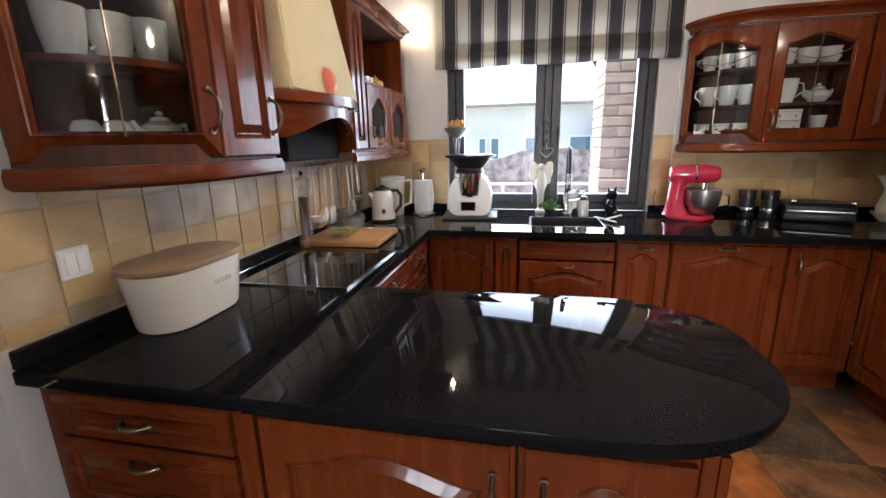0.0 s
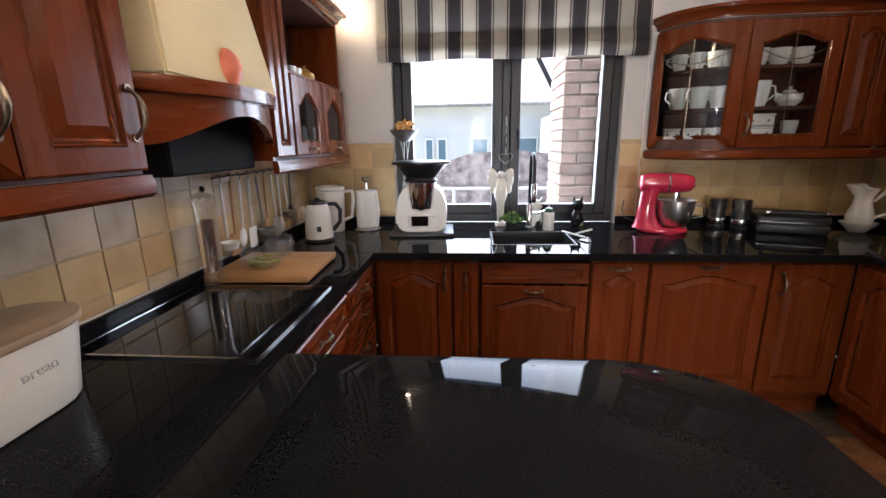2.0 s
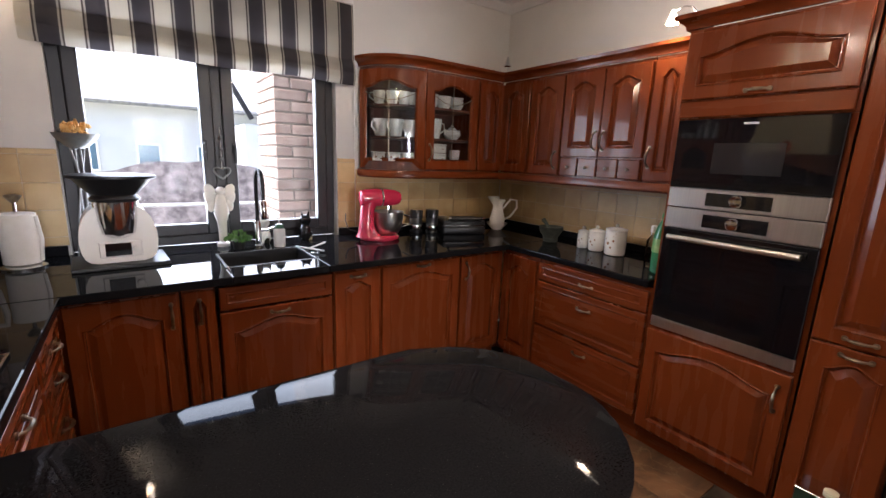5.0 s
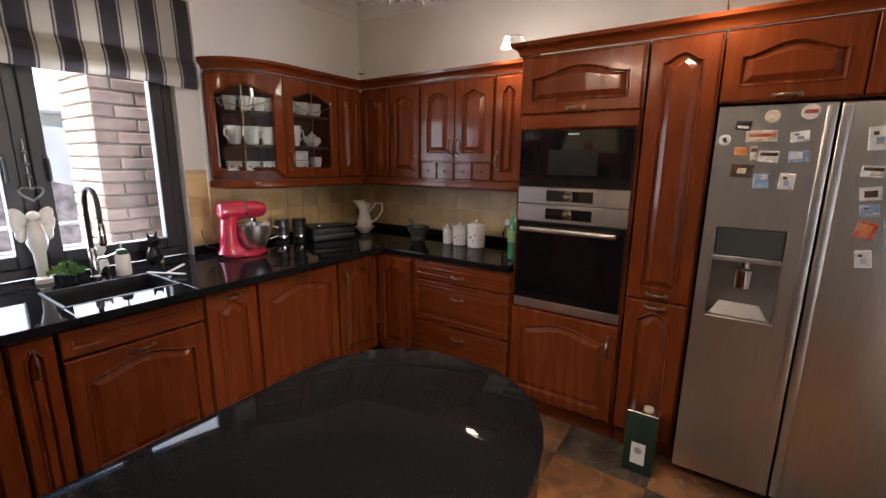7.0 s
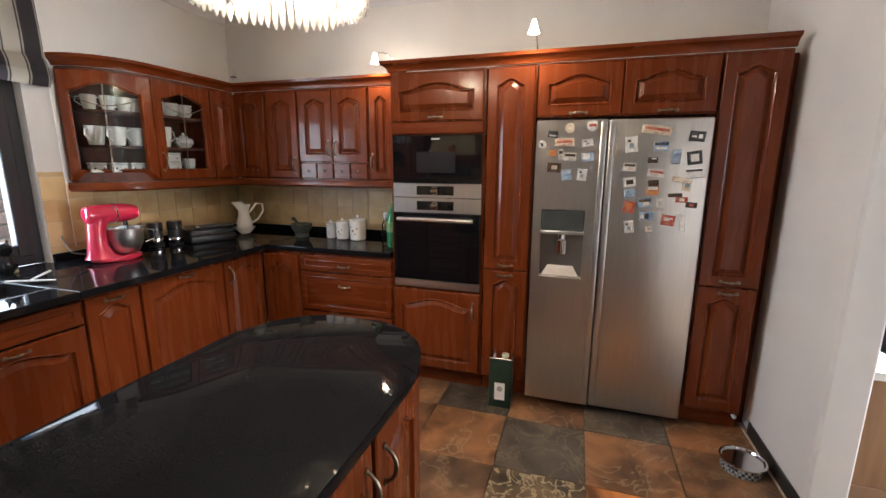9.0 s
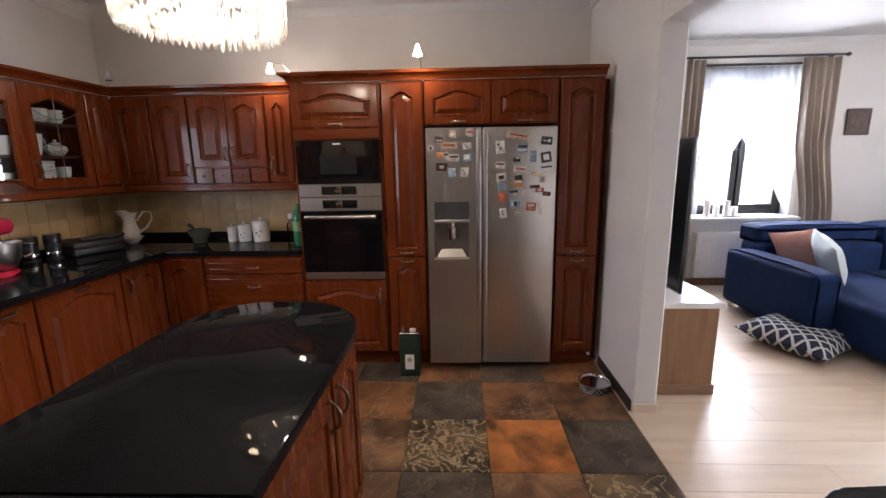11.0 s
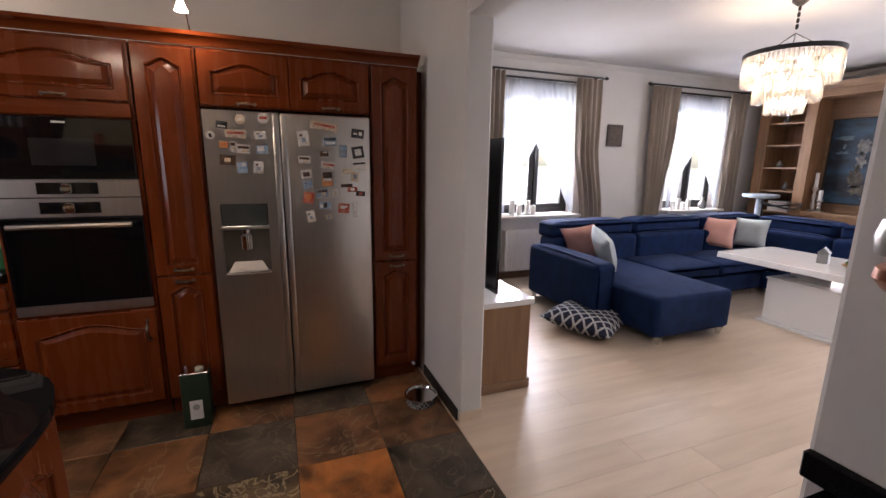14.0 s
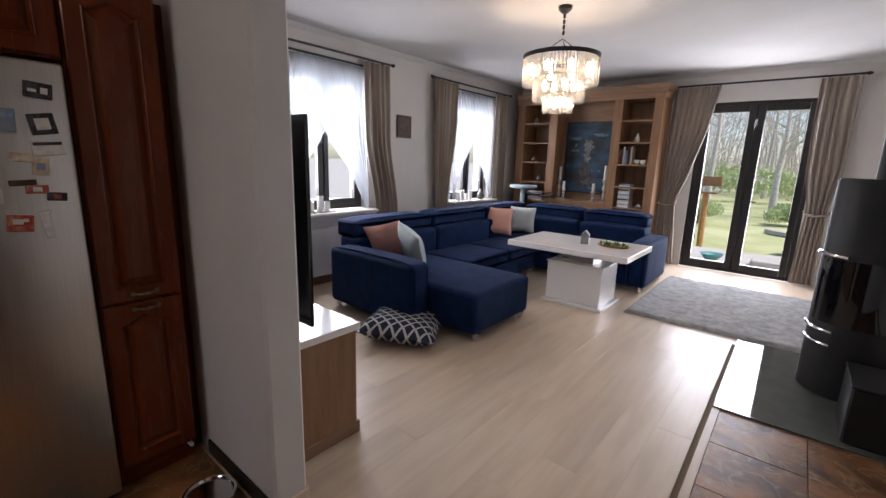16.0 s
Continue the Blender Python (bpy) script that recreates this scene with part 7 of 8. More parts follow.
LOWER = [(0.263, 1.432, 0.062, 0.05, 0, ((0, 0.0, 0.6, 0.5, 2),)), (0.143, 1.42, 0.055, 0.05, 2, ()), (0.143, 1.39, 0.06, 0.055, 7, ((0, -0.2, 0.8, 0.3, 0),)), (0.023, 1.45, 0.06, 0.03, 1, ()), (-0.022, 1.42, 0.045, 0.06, 1, ((0, 0, 0.5, 0.4, 6),)), (0.257, 1.37, 0.055, 0.045, 3, FACE),
         (0.03, 1.365, 0.07, 0.02, 2, ()), (-0.004, 1.342, 0.06, 0.03, 4, ((0, 0, 0.4, 0.5, 0),)), (-0.053, 1.315, 0.055, 0.03, 5, ((0, 0, 0.4, 0.5, 4),)), (0.256, 1.294, 0.06, 0.065, 4, ((0, -0.1, 0.5, 0.5, 7),)), (0.177, 1.321, 0.07, 0.05, 3, TOWN)]
LAST = [(0.1, 1.32, 0.035, 0.05, 0, ((0, 0, 0.5, 0.4, 1),)), (0.162, 1.247, 0.072, 0.045, 3, ((0, 0, 0.3, 0.7, 5), (0.3, 0.1, 0.25, 0.4, 0))), (0.052, 1.227, 0.068, 0.058, 4, ((0.1, -0.1, 0.4, 0.3, 0), (-0.2, -0.2, 0.2, 0.2, 0))), (0.247, 1.183, 0.048, 0.068, 0, FACE), (0.144, 1.175, 0.035, 0.03, 1, ((0, 0, 0.4, 0.4, 6),))]
for i, (y, z, w, h, g, d) in enumerate(UPPER + LOWER + LAST):
    painted(y, z, w, h, g, d, (i * 53) % 19 - 9, label="small souvenir fridge magnet")
painted(-0.017, 1.219, 0.026, 0.10, 0, ((0, -0.42, 1.5, 0.12, 0),), 8, label="white candle-shaped fridge magnet")

# ---- curtains ----


def drape(spans, folds, amp=0.03, rows=26, per=9):
    """A hanging cloth: spans (height, left, right) from top to bottom, pleated along its width."""
    bm = bmesh.new()
    cols = folds * per
    net = []
    zs = [s[0] for s in spans]
    for r in range(rows + 1):
        z = zs[0] + (zs[-1] - zs[0]) * r / rows
        for (za, la, ra), (zb, lb, rb) in zip(spans, spans[1:]):
            if zb - 1e-6 <= z <= za + 1e-6:
                k = (za - z) / max(za - zb, 1e-6)
                k = k + 0.35 * (k * k * (3 - 2 * k) - k)
                lf, rt = la + (lb - la) * k, ra + (rb - ra) * k
                break
        tight = 0.5 + 0.5 * min(1, (rt - lf) / (spans[0][2] - spans[0][1]))
        row = []
        for c in range(cols + 1):
            u = c / cols
            bend = 1.3 * noise.noise((3.1 * u * folds / 4, r * 0.06, folds + spans[0][1])) + 0.4 * math.sin(r * 0.2 + 4 * u)
            deep = 0.65 + 0.6 * abs(noise.noise((u * folds * 0.8, r * 0.05, 7.7 + folds)))
            row.append(bm.verts.new((lf + (rt - lf) * u, amp * tight * deep * (math.sin(2 * math.pi * folds * u + bend) + 0.3 * math.sin(5.3 * folds * u + r * 0.11)), z)))
        net.append(row)
    for p, q in zip(net, net[1:]):
        for c in range(cols):
            bm.faces.new((p[c], p[c + 1], q[c + 1], q[c]))
    return bm


def curtain(label, at, spans, folds, m, amp=0.03, group="taupe curtains", tie=None):
    c = thing("curtain", label, "curtain", at, group)
    part("cloth", drape(spans, folds, amp), m, c, "", True)
    if tie:
        z, l, r = tie
        part("tieback", tube(bmesh.new(), [(l - 0.02, -0.02, z + 0.04), (l, -0.055, z), ((l + r) / 2, -0.065, z - 0.015), (r, -0.055, z), (r + 0.02, -0.02, z + 0.04)], 0.016), m, c, "cloth tieback", True)
    return c


def at_le(y, off=0.11):
    return pose(LE - off, y, 0, 0, 0, -90)


curtain("taupe curtain hanging beside the window", at_le(-1.98), [(2.6, 0, 0.20), (1.4, 0.01, 0.19), (0.05, 0.0, 0.2)], 3, TAUPE)
curtain("taupe curtain gathered beside the window", at_le(-3.22), [(2.6, 0, 0.40), (1.7, 0.04, 0.42), (0.9, 0.18, 0.56), (0.05, 0.2, 0.58)], 5, TAUPE)
curtain("taupe curtain gathered beside the second window", at_le(-4.50), [(2.6, 0, 0.52), (1.9, 0.0, 0.5), (0.95, 0.06, 0.34), (0.05, 0.04, 0.36)], 6, TAUPE)
curtain("taupe curtain by the bookcase", at_le(-6.08), [(2.6, 0, 0.36), (1.2, 0.02, 0.34), (0.05, 0.02, 0.36)], 4, TAUPE)
for y, w in ((-2.2, 1.12), (-5.05, 1.05)):
    curtain("white sheer curtain drawn to one side", at_le(y, 0.04), [(2.53, 0, w * 0.85), (2.07, 0, w * 0.62), (1.67, 0, w * 0.4), (1.4, 0, w * 0.22), (1.15, 0, w * 0.08), (0.88, 0, w * 0.06)], 11, SHEER, 0.012, "sheer curtains")
    curtain("white sheer curtain drawn to the other side", at_le(y, 0.06), [(2.53, w * 0.12, w), (2.15, w * 0.25, w), (1.75, w * 0.45, w), (1.22, w * 0.8, w), (0.88, w * 0.95, w)], 11, SHEER, 0.012, "sheer curtains")
GARD = pose(1.68, LS + 0.12, 0, 0, 0, 180)
curtain("taupe curtain tied back beside the garden door", GARD, [(2.62, 0.0, 0.58), (2.1, -0.01, 0.50), (1.5, -0.02, 0.36), (0.98, -0.02, 0.2), (0.9, -0.02, 0.2), (0.5, -0.01, 0.24), (0.03, 0.0, 0.27)], 7, TAUPE, 0.03, tie=(0.95, -0.02, 0.2))
curtain("taupe curtain tied back beside the garden door", GARD, [(2.62, 1.62, 2.0), (2.1, 1.62, 2.0), (1.5, 1.64, 2.0), (0.98, 1.72, 1.93), (0.9, 1.72, 1.93), (0.5, 1.70, 1.93), (0.03, 1.68, 1.93)], 5, TAUPE, 0.03, tie=(0.95, 1.72, 1.93))


def rod(label, a, b):
    r = thing("curtain_rod", label, "curtain rod", pose(0, 0, 0), "dark curtain rods")
    a, b = Vector(a), Vector(b)
    d = (b - a).normalized()
    part("pole", tube(bmesh.new(), [a, b], 0.013), DARKFRAME, r, "", True)
    for p, s in ((a, -1), (b, 1)):
        part("finial", tube(bmesh.new(), [p, p + d * s * 0.02, p + d * s * 0.05], [0.014, 0.024, 0.012]), DARKFRAME, r, "", True)
    for p in (a + d * 0.1, b - d * 0.1):
        w = Vector((LE, p.y, p.z)) if abs(d.y) > 0.5 else Vector((p.x, LS, p.z))
        part("bracket", tube(bmesh.new(), [p, w], 0.008), DARKFRAME, r, "", True)
    return r


rod("dark metal curtain rod over the window", (LE - 0.11, -1.95, 2.62), (LE - 0.11, -3.66, 2.62))
rod("dark metal curtain rod over the second window", (LE - 0.11, -4.45, 2.62), (LE - 0.11, -6.48, 2.62))
rod("thin dark rod for the sheer curtains", (LE - 0.05, -2.15, 2.55), (LE - 0.05, -3.36, 2.55))
rod("thin dark rod for the second sheer curtains", (LE - 0.05, -5.0, 2.55), (LE - 0.05, -6.15, 2.55))
rod("dark metal curtain rod over the garden door", (1.68, LS + 0.12, 2.64), (-0.34, LS + 0.12, 2.64))

# radiator, icon, sill candles
rad = thing("radiator", "white panel radiator below the window", "radiator", pose(LE - 0.10, -2.28, 0.12, 0, 0, -90))
part("panel", box(0, 1.0, 0, 0.018, 0, 0.55, bev=0.004), WHITE, rad)
part("top_grille", box(0, 1.0, 0.018, 0.085, 0.53, 0.55, bev=0.002), WHITE, rad)
for i in range(24):
    part("rib", box(0.02 + i * 0.0405, 0.044 + i * 0.0405, -0.006, 0.0, 0.03, 0.52, bev=0.003), WHITE, rad)
part("back_panel", box(0.01, 0.99, 0.07, 0.085, 0, 0.53), WHITE, rad)
icon = thing("wall_plaque", "dark brown wooden plaque on the white wall", "plaque", pose(LE - 0.002, -3.85, 1.77, 0, 0, -90))
part("board", box(0, 0.265, -0.022, 0, 0, 0.29, bev=0.006, seg=2), material("dark_plaque_wood", (0.035, 0.02, 0.013), (0.07, 0.042, 0.028), scale=9, rough=0.5), icon)
part("relief", box(0.04, 0.225, -0.026, -0.022, 0.04, 0.25, bev=0.002), material("dim_relief", (0.05, 0.03, 0.02), (0.11, 0.07, 0.045), scale=16, rough=0.5, bump=0.4, fine=30), icon)


def candle(at, h, r=0.035, group="white pillar candles"):
    c = thing("candle", "white pillar candle on the window sill", "candle", at, group)
    part("wax", lathe(bmesh.new(), [(r, 0), (r, h), (r * 0.85, h - 0.004), (0.004, h - 0.008)], seg=18), WHITE, c, "", True)
    part("wick", tube(bmesh.new(), [(0, 0, h - 0.01), (0.002, 0, h + 0.008)], 0.0015, 5), BLACK, c)


for y, h in ((-2.40, 0.19), (-2.51, 0.12), (-2.63, 0.18), (-2.72, 0.11)):
    candle(pose(LE - 0.02, y, 0.862), h)
single("candle_tray", box(LE - 0.08, LE + 0.04, -2.80, -2.33, 0.856, 0.861), BLACK, "flat dark tray under the candles", "tray")
for y, h in ((-5.22, 0.12), (-5.33, 0.17), (-5.44, 0.11), (-5.54, 0.15)):
    candle(pose(LE - 0.02, y, 0.856), h)
single("vase", lathe(bmesh.new(), [(0.04, 0), (0.06, 0.03), (0.06, 0.08), (0.02, 0.14), (0.016, 0.17), (0.024, 0.18)], seg=18), GREYM, "small grey vase on the window sill", "vase", pose(LE - 0.02, -5.85, 0.856), smooth=True)


# cushions
def pillow_bm(w, t, n=14):
    bm = bmesh.new()
    for s in (-1, 1):
        net = []
        for i in range(n + 1):
            row = []
            for j in range(n + 1):
                u, v = 2 * i / n - 1, 2 * j / n - 1
                pull = 1 - 0.07 * (1 - abs(u)) * abs(v) ** 2 * 0 - 0.08 * ((1 - u * u) * v * v + (1 - v * v) * u * u)
                h = t * ((1 - u ** 4) * (1 - v ** 4)) ** 0.6
                row.append(bm.verts.new((u * w / 2 * pull, v * w / 2 * pull, s * (h + 0.004 * noise.noise((u * 3, v * 3, s))))))
            net.append(row)
        for i in range(n):
            for j in range(n):
                bm.faces.new((net[i][j], net[i + 1][j], net[i + 1][j + 1], net[i][j + 1]))
    bmesh.ops.remove_doubles(bm, verts=bm.verts[:], dist=0.009)
    return bm


ROSE = material("rose_cushion", (0.7, 0.37, 0.31), (0.77, 0.44, 0.37), scale=7, rough=0.9, bump=0.2, fine=200)
AQUA = material("pale_blue_cushion", (0.47, 0.53, 0.55), (0.56, 0.62, 0.63), scale=7, rough=0.9, bump=0.2, fine=200)
for lab, m, at in (("rose pink cushion leaning on the sofa arm", ROSE, pose(3.2, -2.67, 0.675, 70, 14, 30)), ("pale blue cushion leaning on the sofa", AQUA, pose(2.86, -2.68, 0.67, 66, -18, -14)),
                   ("rose pink cushion in the sofa corner", ROSE, pose(3.30, -4.93, 0.665, 76, 3, -140)), ("pale blue cushion in the sofa corner", AQUA, pose(3.2, -5.42, 0.655, 72, 0, -160))):
    single("cushion", pillow_bm(0.39, 0.075), m, lab, "cushion", at, "sofa cushions", True)
LATTICE = material("lattice_cushion", (0.016, 0.022, 0.05), (0.022, 0.03, 0.065), scale=20, rough=0.9, bump=0.2, fine=200)
nt = LATTICE.node_tree
p, tcn = nt.nodes["Principled BSDF"], next(n for n in nt.nodes if n.type == "TEX_COORD")
rot = nt.nodes.new("ShaderNodeMapping")
rot.inputs["Rotation"].default_value = (0, 0, radians(45))
nt.links.new(tcn.outputs["Object"], rot.inputs[0])
sp = nt.nodes.new("ShaderNodeSeparateXYZ")
nt.links.new(rot.outputs[0], sp.inputs[0])
lines = []
for i in range(2):
    pp, lt = nt.nodes.new("ShaderNodeMath"), nt.nodes.new("ShaderNodeMath")
    pp.operation, pp.inputs[1].default_value = "PINGPONG", 0.036
    lt.operation, lt.inputs[1].default_value = "LESS_THAN", 0.008
    nt.links.new(sp.outputs[i], pp.inputs[0])
    nt.links.new(pp.outputs[0], lt.inputs[0])
    lines.append(lt)
mxx = nt.nodes.new("ShaderNodeMath")
mxx.operation = "MAXIMUM"
nt.links.new(lines[0].outputs[0], mxx.inputs[0])
nt.links.new(lines[1].outputs[0], mxx.inputs[1])
mixc = nt.nodes.new("ShaderNodeMix")
mixc.data_type = "RGBA"
nt.links.new(mxx.outputs[0], mixc.inputs[0])
mixc.inputs[6].default_value, mixc.inputs[7].default_value = (0.018, 0.024, 0.055, 1), (0.55, 0.57, 0.58, 1)
nt.links.new(mixc.outputs[2], p.inputs["Base Color"])
single("floor_cushion", pillow_bm(0.66, 0.10), LATTICE, "navy floor cushion with a white lattice pattern", "cushion", pose(2.50, -2.22, 0.098, 2, -4, 30), smooth=True)

# on the coffee table
house = thing("lantern", "small grey house-shaped candle lantern", "lantern", pose(1.78, -4.28, 0.641, 0, 0, 15))
part("walls", box(-0.04, 0.04, -0.035, 0.035, 0, 0.10, bev=0.002), GREYM, house)
bm = bmesh.new()
a = [bm.verts.new((x, -0.04, z)) for x, z in ((-0.048, 0.098), (0.048, 0.098), (0, 0.15))]
b = [bm.verts.new((x, 0.04, z)) for x, z in ((-0.048, 0.098), (0.048, 0.098), (0, 0.15))]
bm.faces.new(a), bm.faces.new(b[::-1])
for i in range(3):
    bm.faces.new((a[i], b[i], b[(i + 1) % 3], a[(i + 1) % 3]))
part("roof", bm, GREYM, house)
wreath = thing("table_tray", "oval tray with green sprigs and small white candles", "tray", pose(1.50, -4.36, 0.641))
bm = lathe(bmesh.new(), [(0.14, 0), (0.17, 0.014), (0.172, 0.018), (0.14, 0.008), (0.01, 0.006)], seg=28)
for v in bm.verts:
    v.co.y *= 0.62
part("tray", bm, BEECH, wreath, "", True)
bm = bmesh.new()
for i in range(220):
    a, r = random.random() * 6.28, 0.14 * math.sqrt(random.random())
    m4 = Matrix.Translation((r * math.cos(a), 0.6 * r * math.sin(a), 0.014 + 0.03 * random.random())) @ Euler((random.random() * 3, random.random() * 3, a)).to_matrix().to_4x4() @ Matrix.Diagonal((0.02, 0.006, 1, 1))
    bm.faces.new([bm.verts.new(m4 @ Vector(q)) for q in ((-1, 0, 0), (0, -1, 0), (1, 0, 0), (0, 1, 0))])
part("sprigs", bm, LEAF, wreath, "green sprigs")
for x, y in ((-0.07, 0.0), (0.0, 0.02), (0.05, -0.02), (0.09, 0.02)):
    part("tea_light", lathe(bmesh.new(), [(0.022, 0.012), (0.022, 0.05), (0.015, 0.052)], x, y, 12), WHITE, wreath, "", True)
for i in range(3):
    single("magazine", box(-0.14, 0.14, -0.1, 0.1, 0, 0.01, bev=0.002), MAG[(3, 0, 5)[i]], "flat magazine under the table top", "magazine", pose(1.84, -4.26, 0.456 + i * 0.011, 0, 0, 8 * i - 6), "magazines")

# niche candlesticks
for x, h, ch, y in ((3.26, 0.34, 0.20, -6.75), (3.15, 0.17, 0.13, -6.69), (2.64, 0.16, 0.13, -6.69), (2.49, 0.36, 0.22, -6.75)):
    c = thing("candlestick", "turned silver candlestick with a white candle", "candlestick", pose(x, y, 0.901), "silver candlesticks")
    part("stem", lathe(bmesh.new(), [(0.055, 0), (0.055, 0.012), (0.02, 0.03), (0.03, h * 0.3), (0.014, h * 0.45), (0.032, h * 0.6), (0.014, h * 0.78), (0.04, h * 0.95), (0.04, h)], seg=18), STEEL, c, "", True)
    part("candle", lathe(bmesh.new(), [(0.024, h), (0.024, h + ch), (0.018, h + ch + 0.003)], seg=16), WHITE, c, "white candle", True)


# books and ornaments on the shelves
def book(at, w, d, h, m):
    b = thing("book", "closed book on the walnut shelf", "book", at, "books")
    part("pages", box(0.003, w - 0.003, 0.004, d, 0.003, h - 0.003), WHITE, b, "pale page block")
    bm = bmesh.new()
    bx(bm, 0, w, 0, d, 0, 0.003)
    bx(bm, 0, w, 0, d, h - 0.003, h)
    bx(bm, 0, w, 0, 0.004, 0.003, h - 0.003)
    part("cover", bm, m, b)


z = 0.856
for i in range(14):
    h = 0.018 + 0.012 * random.random()
    book(pose(2.24, -6.66 - 0.02 * random.random(), z, 0, 0, 180 + random.uniform(-5, 5)), 0.17, 0.22, h, MAG[(0, 3, 0, 1, 5, 0)[i % 6]])
    z += h + 0.001
for i in range(6):
    book(pose(2.28 - 0.035 * i, -6.70, 1.516, 0, -90, 180), 0.2 + 0.03 * (i % 3), 0.15, 0.028, MAG[(4, 5, 0, 3, 2, 1)[i]])
for x, z in ((2.04, 1.516), (1.95, 1.516)):
    cup("white mug on the walnut shelf", pose(x, -6.76, z, 0, 0, 60), 0.035, 0.07, group="shelf ornaments")
for x, z, h in ((2.08, 1.846, 0.13), (3.8, 2.166, 0.12), (3.8, 1.516, 0.1), (3.68, 1.176, 0.12), (1.95, 0.856, 0.06)):
    single("ornament", lathe(bmesh.new(), [(0.03, 0), (0.045, h * 0.3), (0.03, h * 0.65), (0.018, h * 0.8), (0.024, h)], seg=16), PLAINPORC if x < 3 else GREYM, "small vase-shaped ornament on the walnut shelf", "ornament", pose(x, -6.78, z), group="shelf ornaments", smooth=True)
for i in range(5):
    book(pose(3.53, -6.66, 0.857 + i * 0.032, 0, 0, 0) @ pose(0, -0.2, 0), 0.28, 0.2, 0.03, MAG[(4, 0, 2, 4, 5)[i]])

# pale blue cat stand behind the sofa
cat = thing("cat_stand", "pale blue round scratching stand behind the sofa", "cat stand", pose(3.72, -6.33, 0))
BLUEF = material("pale_blue_plush", (0.4, 0.48, 0.56), (0.5, 0.58, 0.64), scale=9, rough=0.95, bump=0.5, fine=150)
part("foot", lathe(bmesh.new(), [(0.2, 0), (0.2, 0.03), (0.18, 0.035)], seg=26), BLUEF, cat, "", True)
part("post", lathe(bmesh.new(), [(0.05, 0.035), (0.05, 1.06)], seg=18), BLUEF, cat, "", True)
part("platform", lathe(bmesh.new(), [(0.16, 1.06), (0.23, 1.075), (0.235, 1.11), (0.22, 1.12), (0.17, 1.10), (0.01, 1.095)], seg=28), BLUEF, cat, "", True)
single("wire_basket", tube(bmesh.new(), [(0.25 * math.cos(a), 0.16 * math.sin(a), 0.98 + 0.03 * math.sin(2 * a)) for a in [2 * math.pi * i / 24 for i in range(25)]] + [(0.25, 0, 0.9), (0.25, 0, 0.0)], 0.012), BLACK, "black metal basket frame behind the sofa", "basket", pose(3.42, -6.32, 0.001), smooth=True)

# ---- outdoors ----
GRASS = material("grass", (0.3, 0.33, 0.14), (0.44, 0.45, 0.24), scale=0.9, rough=0.95, bump=0.5, fine=30)
bm = bmesh.new()
g = [bm.verts.new((x, y, -0.17)) for x, y in ((-500, -500), (500, -500), (500, 500), (-500, 500))]
bm.faces.new(g)
structure("ground", bm, GRASS, "winter lawn round the house", "ground")
PAVE = material("pale_paving", (0.36, 0.35, 0.33), (0.45, 0.43, 0.4), scale=3, rough=0.8, bump=0.1)
structure("pavement_terrace", box(-3, 4.5, -9.6, LS - 0.31, -0.165, -0.06, bev=0.01), PAVE, "pale paved terrace outside the garden door", "pavement")
# the east sheet is added, pale to the horizon, so that view reads bright
structure("pavement_side", box(4.9, 300, -300, 3.0, -0.165, -0.12), PAVE, "added pale ground sheet that whitens the east window view", "pavement")
structure("pavement_street", box(-12, 14, 4.9, 13.5, -0.165, -0.12), PAVE, "pale paved yard outside the kitchen window", "pavement")

# brick pier outside the kitchen window
BRICK = material("pale_red_brick", (0.46, 0.34, 0.3), (0.56, 0.46, 0.42), scale=9, rough=0.9, bump=0.4, fine=50, per=0.22)
pier = thing("brick_pier", "pale red brick pier outside the kitchen window", "pier", pose(0, 0, 0))
part("core", box(0.945, 1.9, 4.075, 4.6, -0.12, 3.2), material("mortar_joint", (0.44, 0.4, 0.36), (0.5, 0.46, 0.42), scale=30, rough=0.95), pier)

# neighbour's house
RENDER = material("white_render", (0.56, 0.57, 0.58), (0.63, 0.63, 0.63), scale=2, rough=0.9, bump=0.1)
ROOF = material("grey_roof_tiles", (0.36, 0.36, 0.37), (0.44, 0.44, 0.44), scale=10, rough=0.7, bump=0.3, fine=12)
villa = thing("neighbour_house", "white rendered house with a pale roof across the yard", "house", pose(0, 0, 0))
part("wall", box(-9, 9, 15.0, 22.0, -0.16, 2.75), RENDER, villa)
bm = bmesh.new()
a = [bm.verts.new(p) for p in ((-9.6, 14.5, 2.6), (9.6, 14.5, 2.6), (9.6, 18.5, 6.4), (-9.6, 18.5, 6.4), (-9.6, 22.5, 2.6), (9.6, 22.5, 2.6))]
for f in ((0, 1, 2, 3), (3, 2, 5, 4), (0, 3, 4), (1, 5, 2), (0, 4, 5, 1)):
    bm.faces.new([a[i] for i in f])
roof = part("roof", bm, ROOF, villa)
part("chimney", box(-2.0, -1.4, 17.6, 18.2, 5.4, 7.6), RENDER, roof)
part("gutter", tube(bmesh.new(), [(-9.6, 14.45, 2.58), (9.6, 14.45, 2.58)], 0.06, 6), GREYM, roof, "grey gutter along the eaves", True)
BLUEG = material("blue_window_glass", (0.1, 0.18, 0.24), (0.14, 0.22, 0.28), scale=1, rough=0.1)
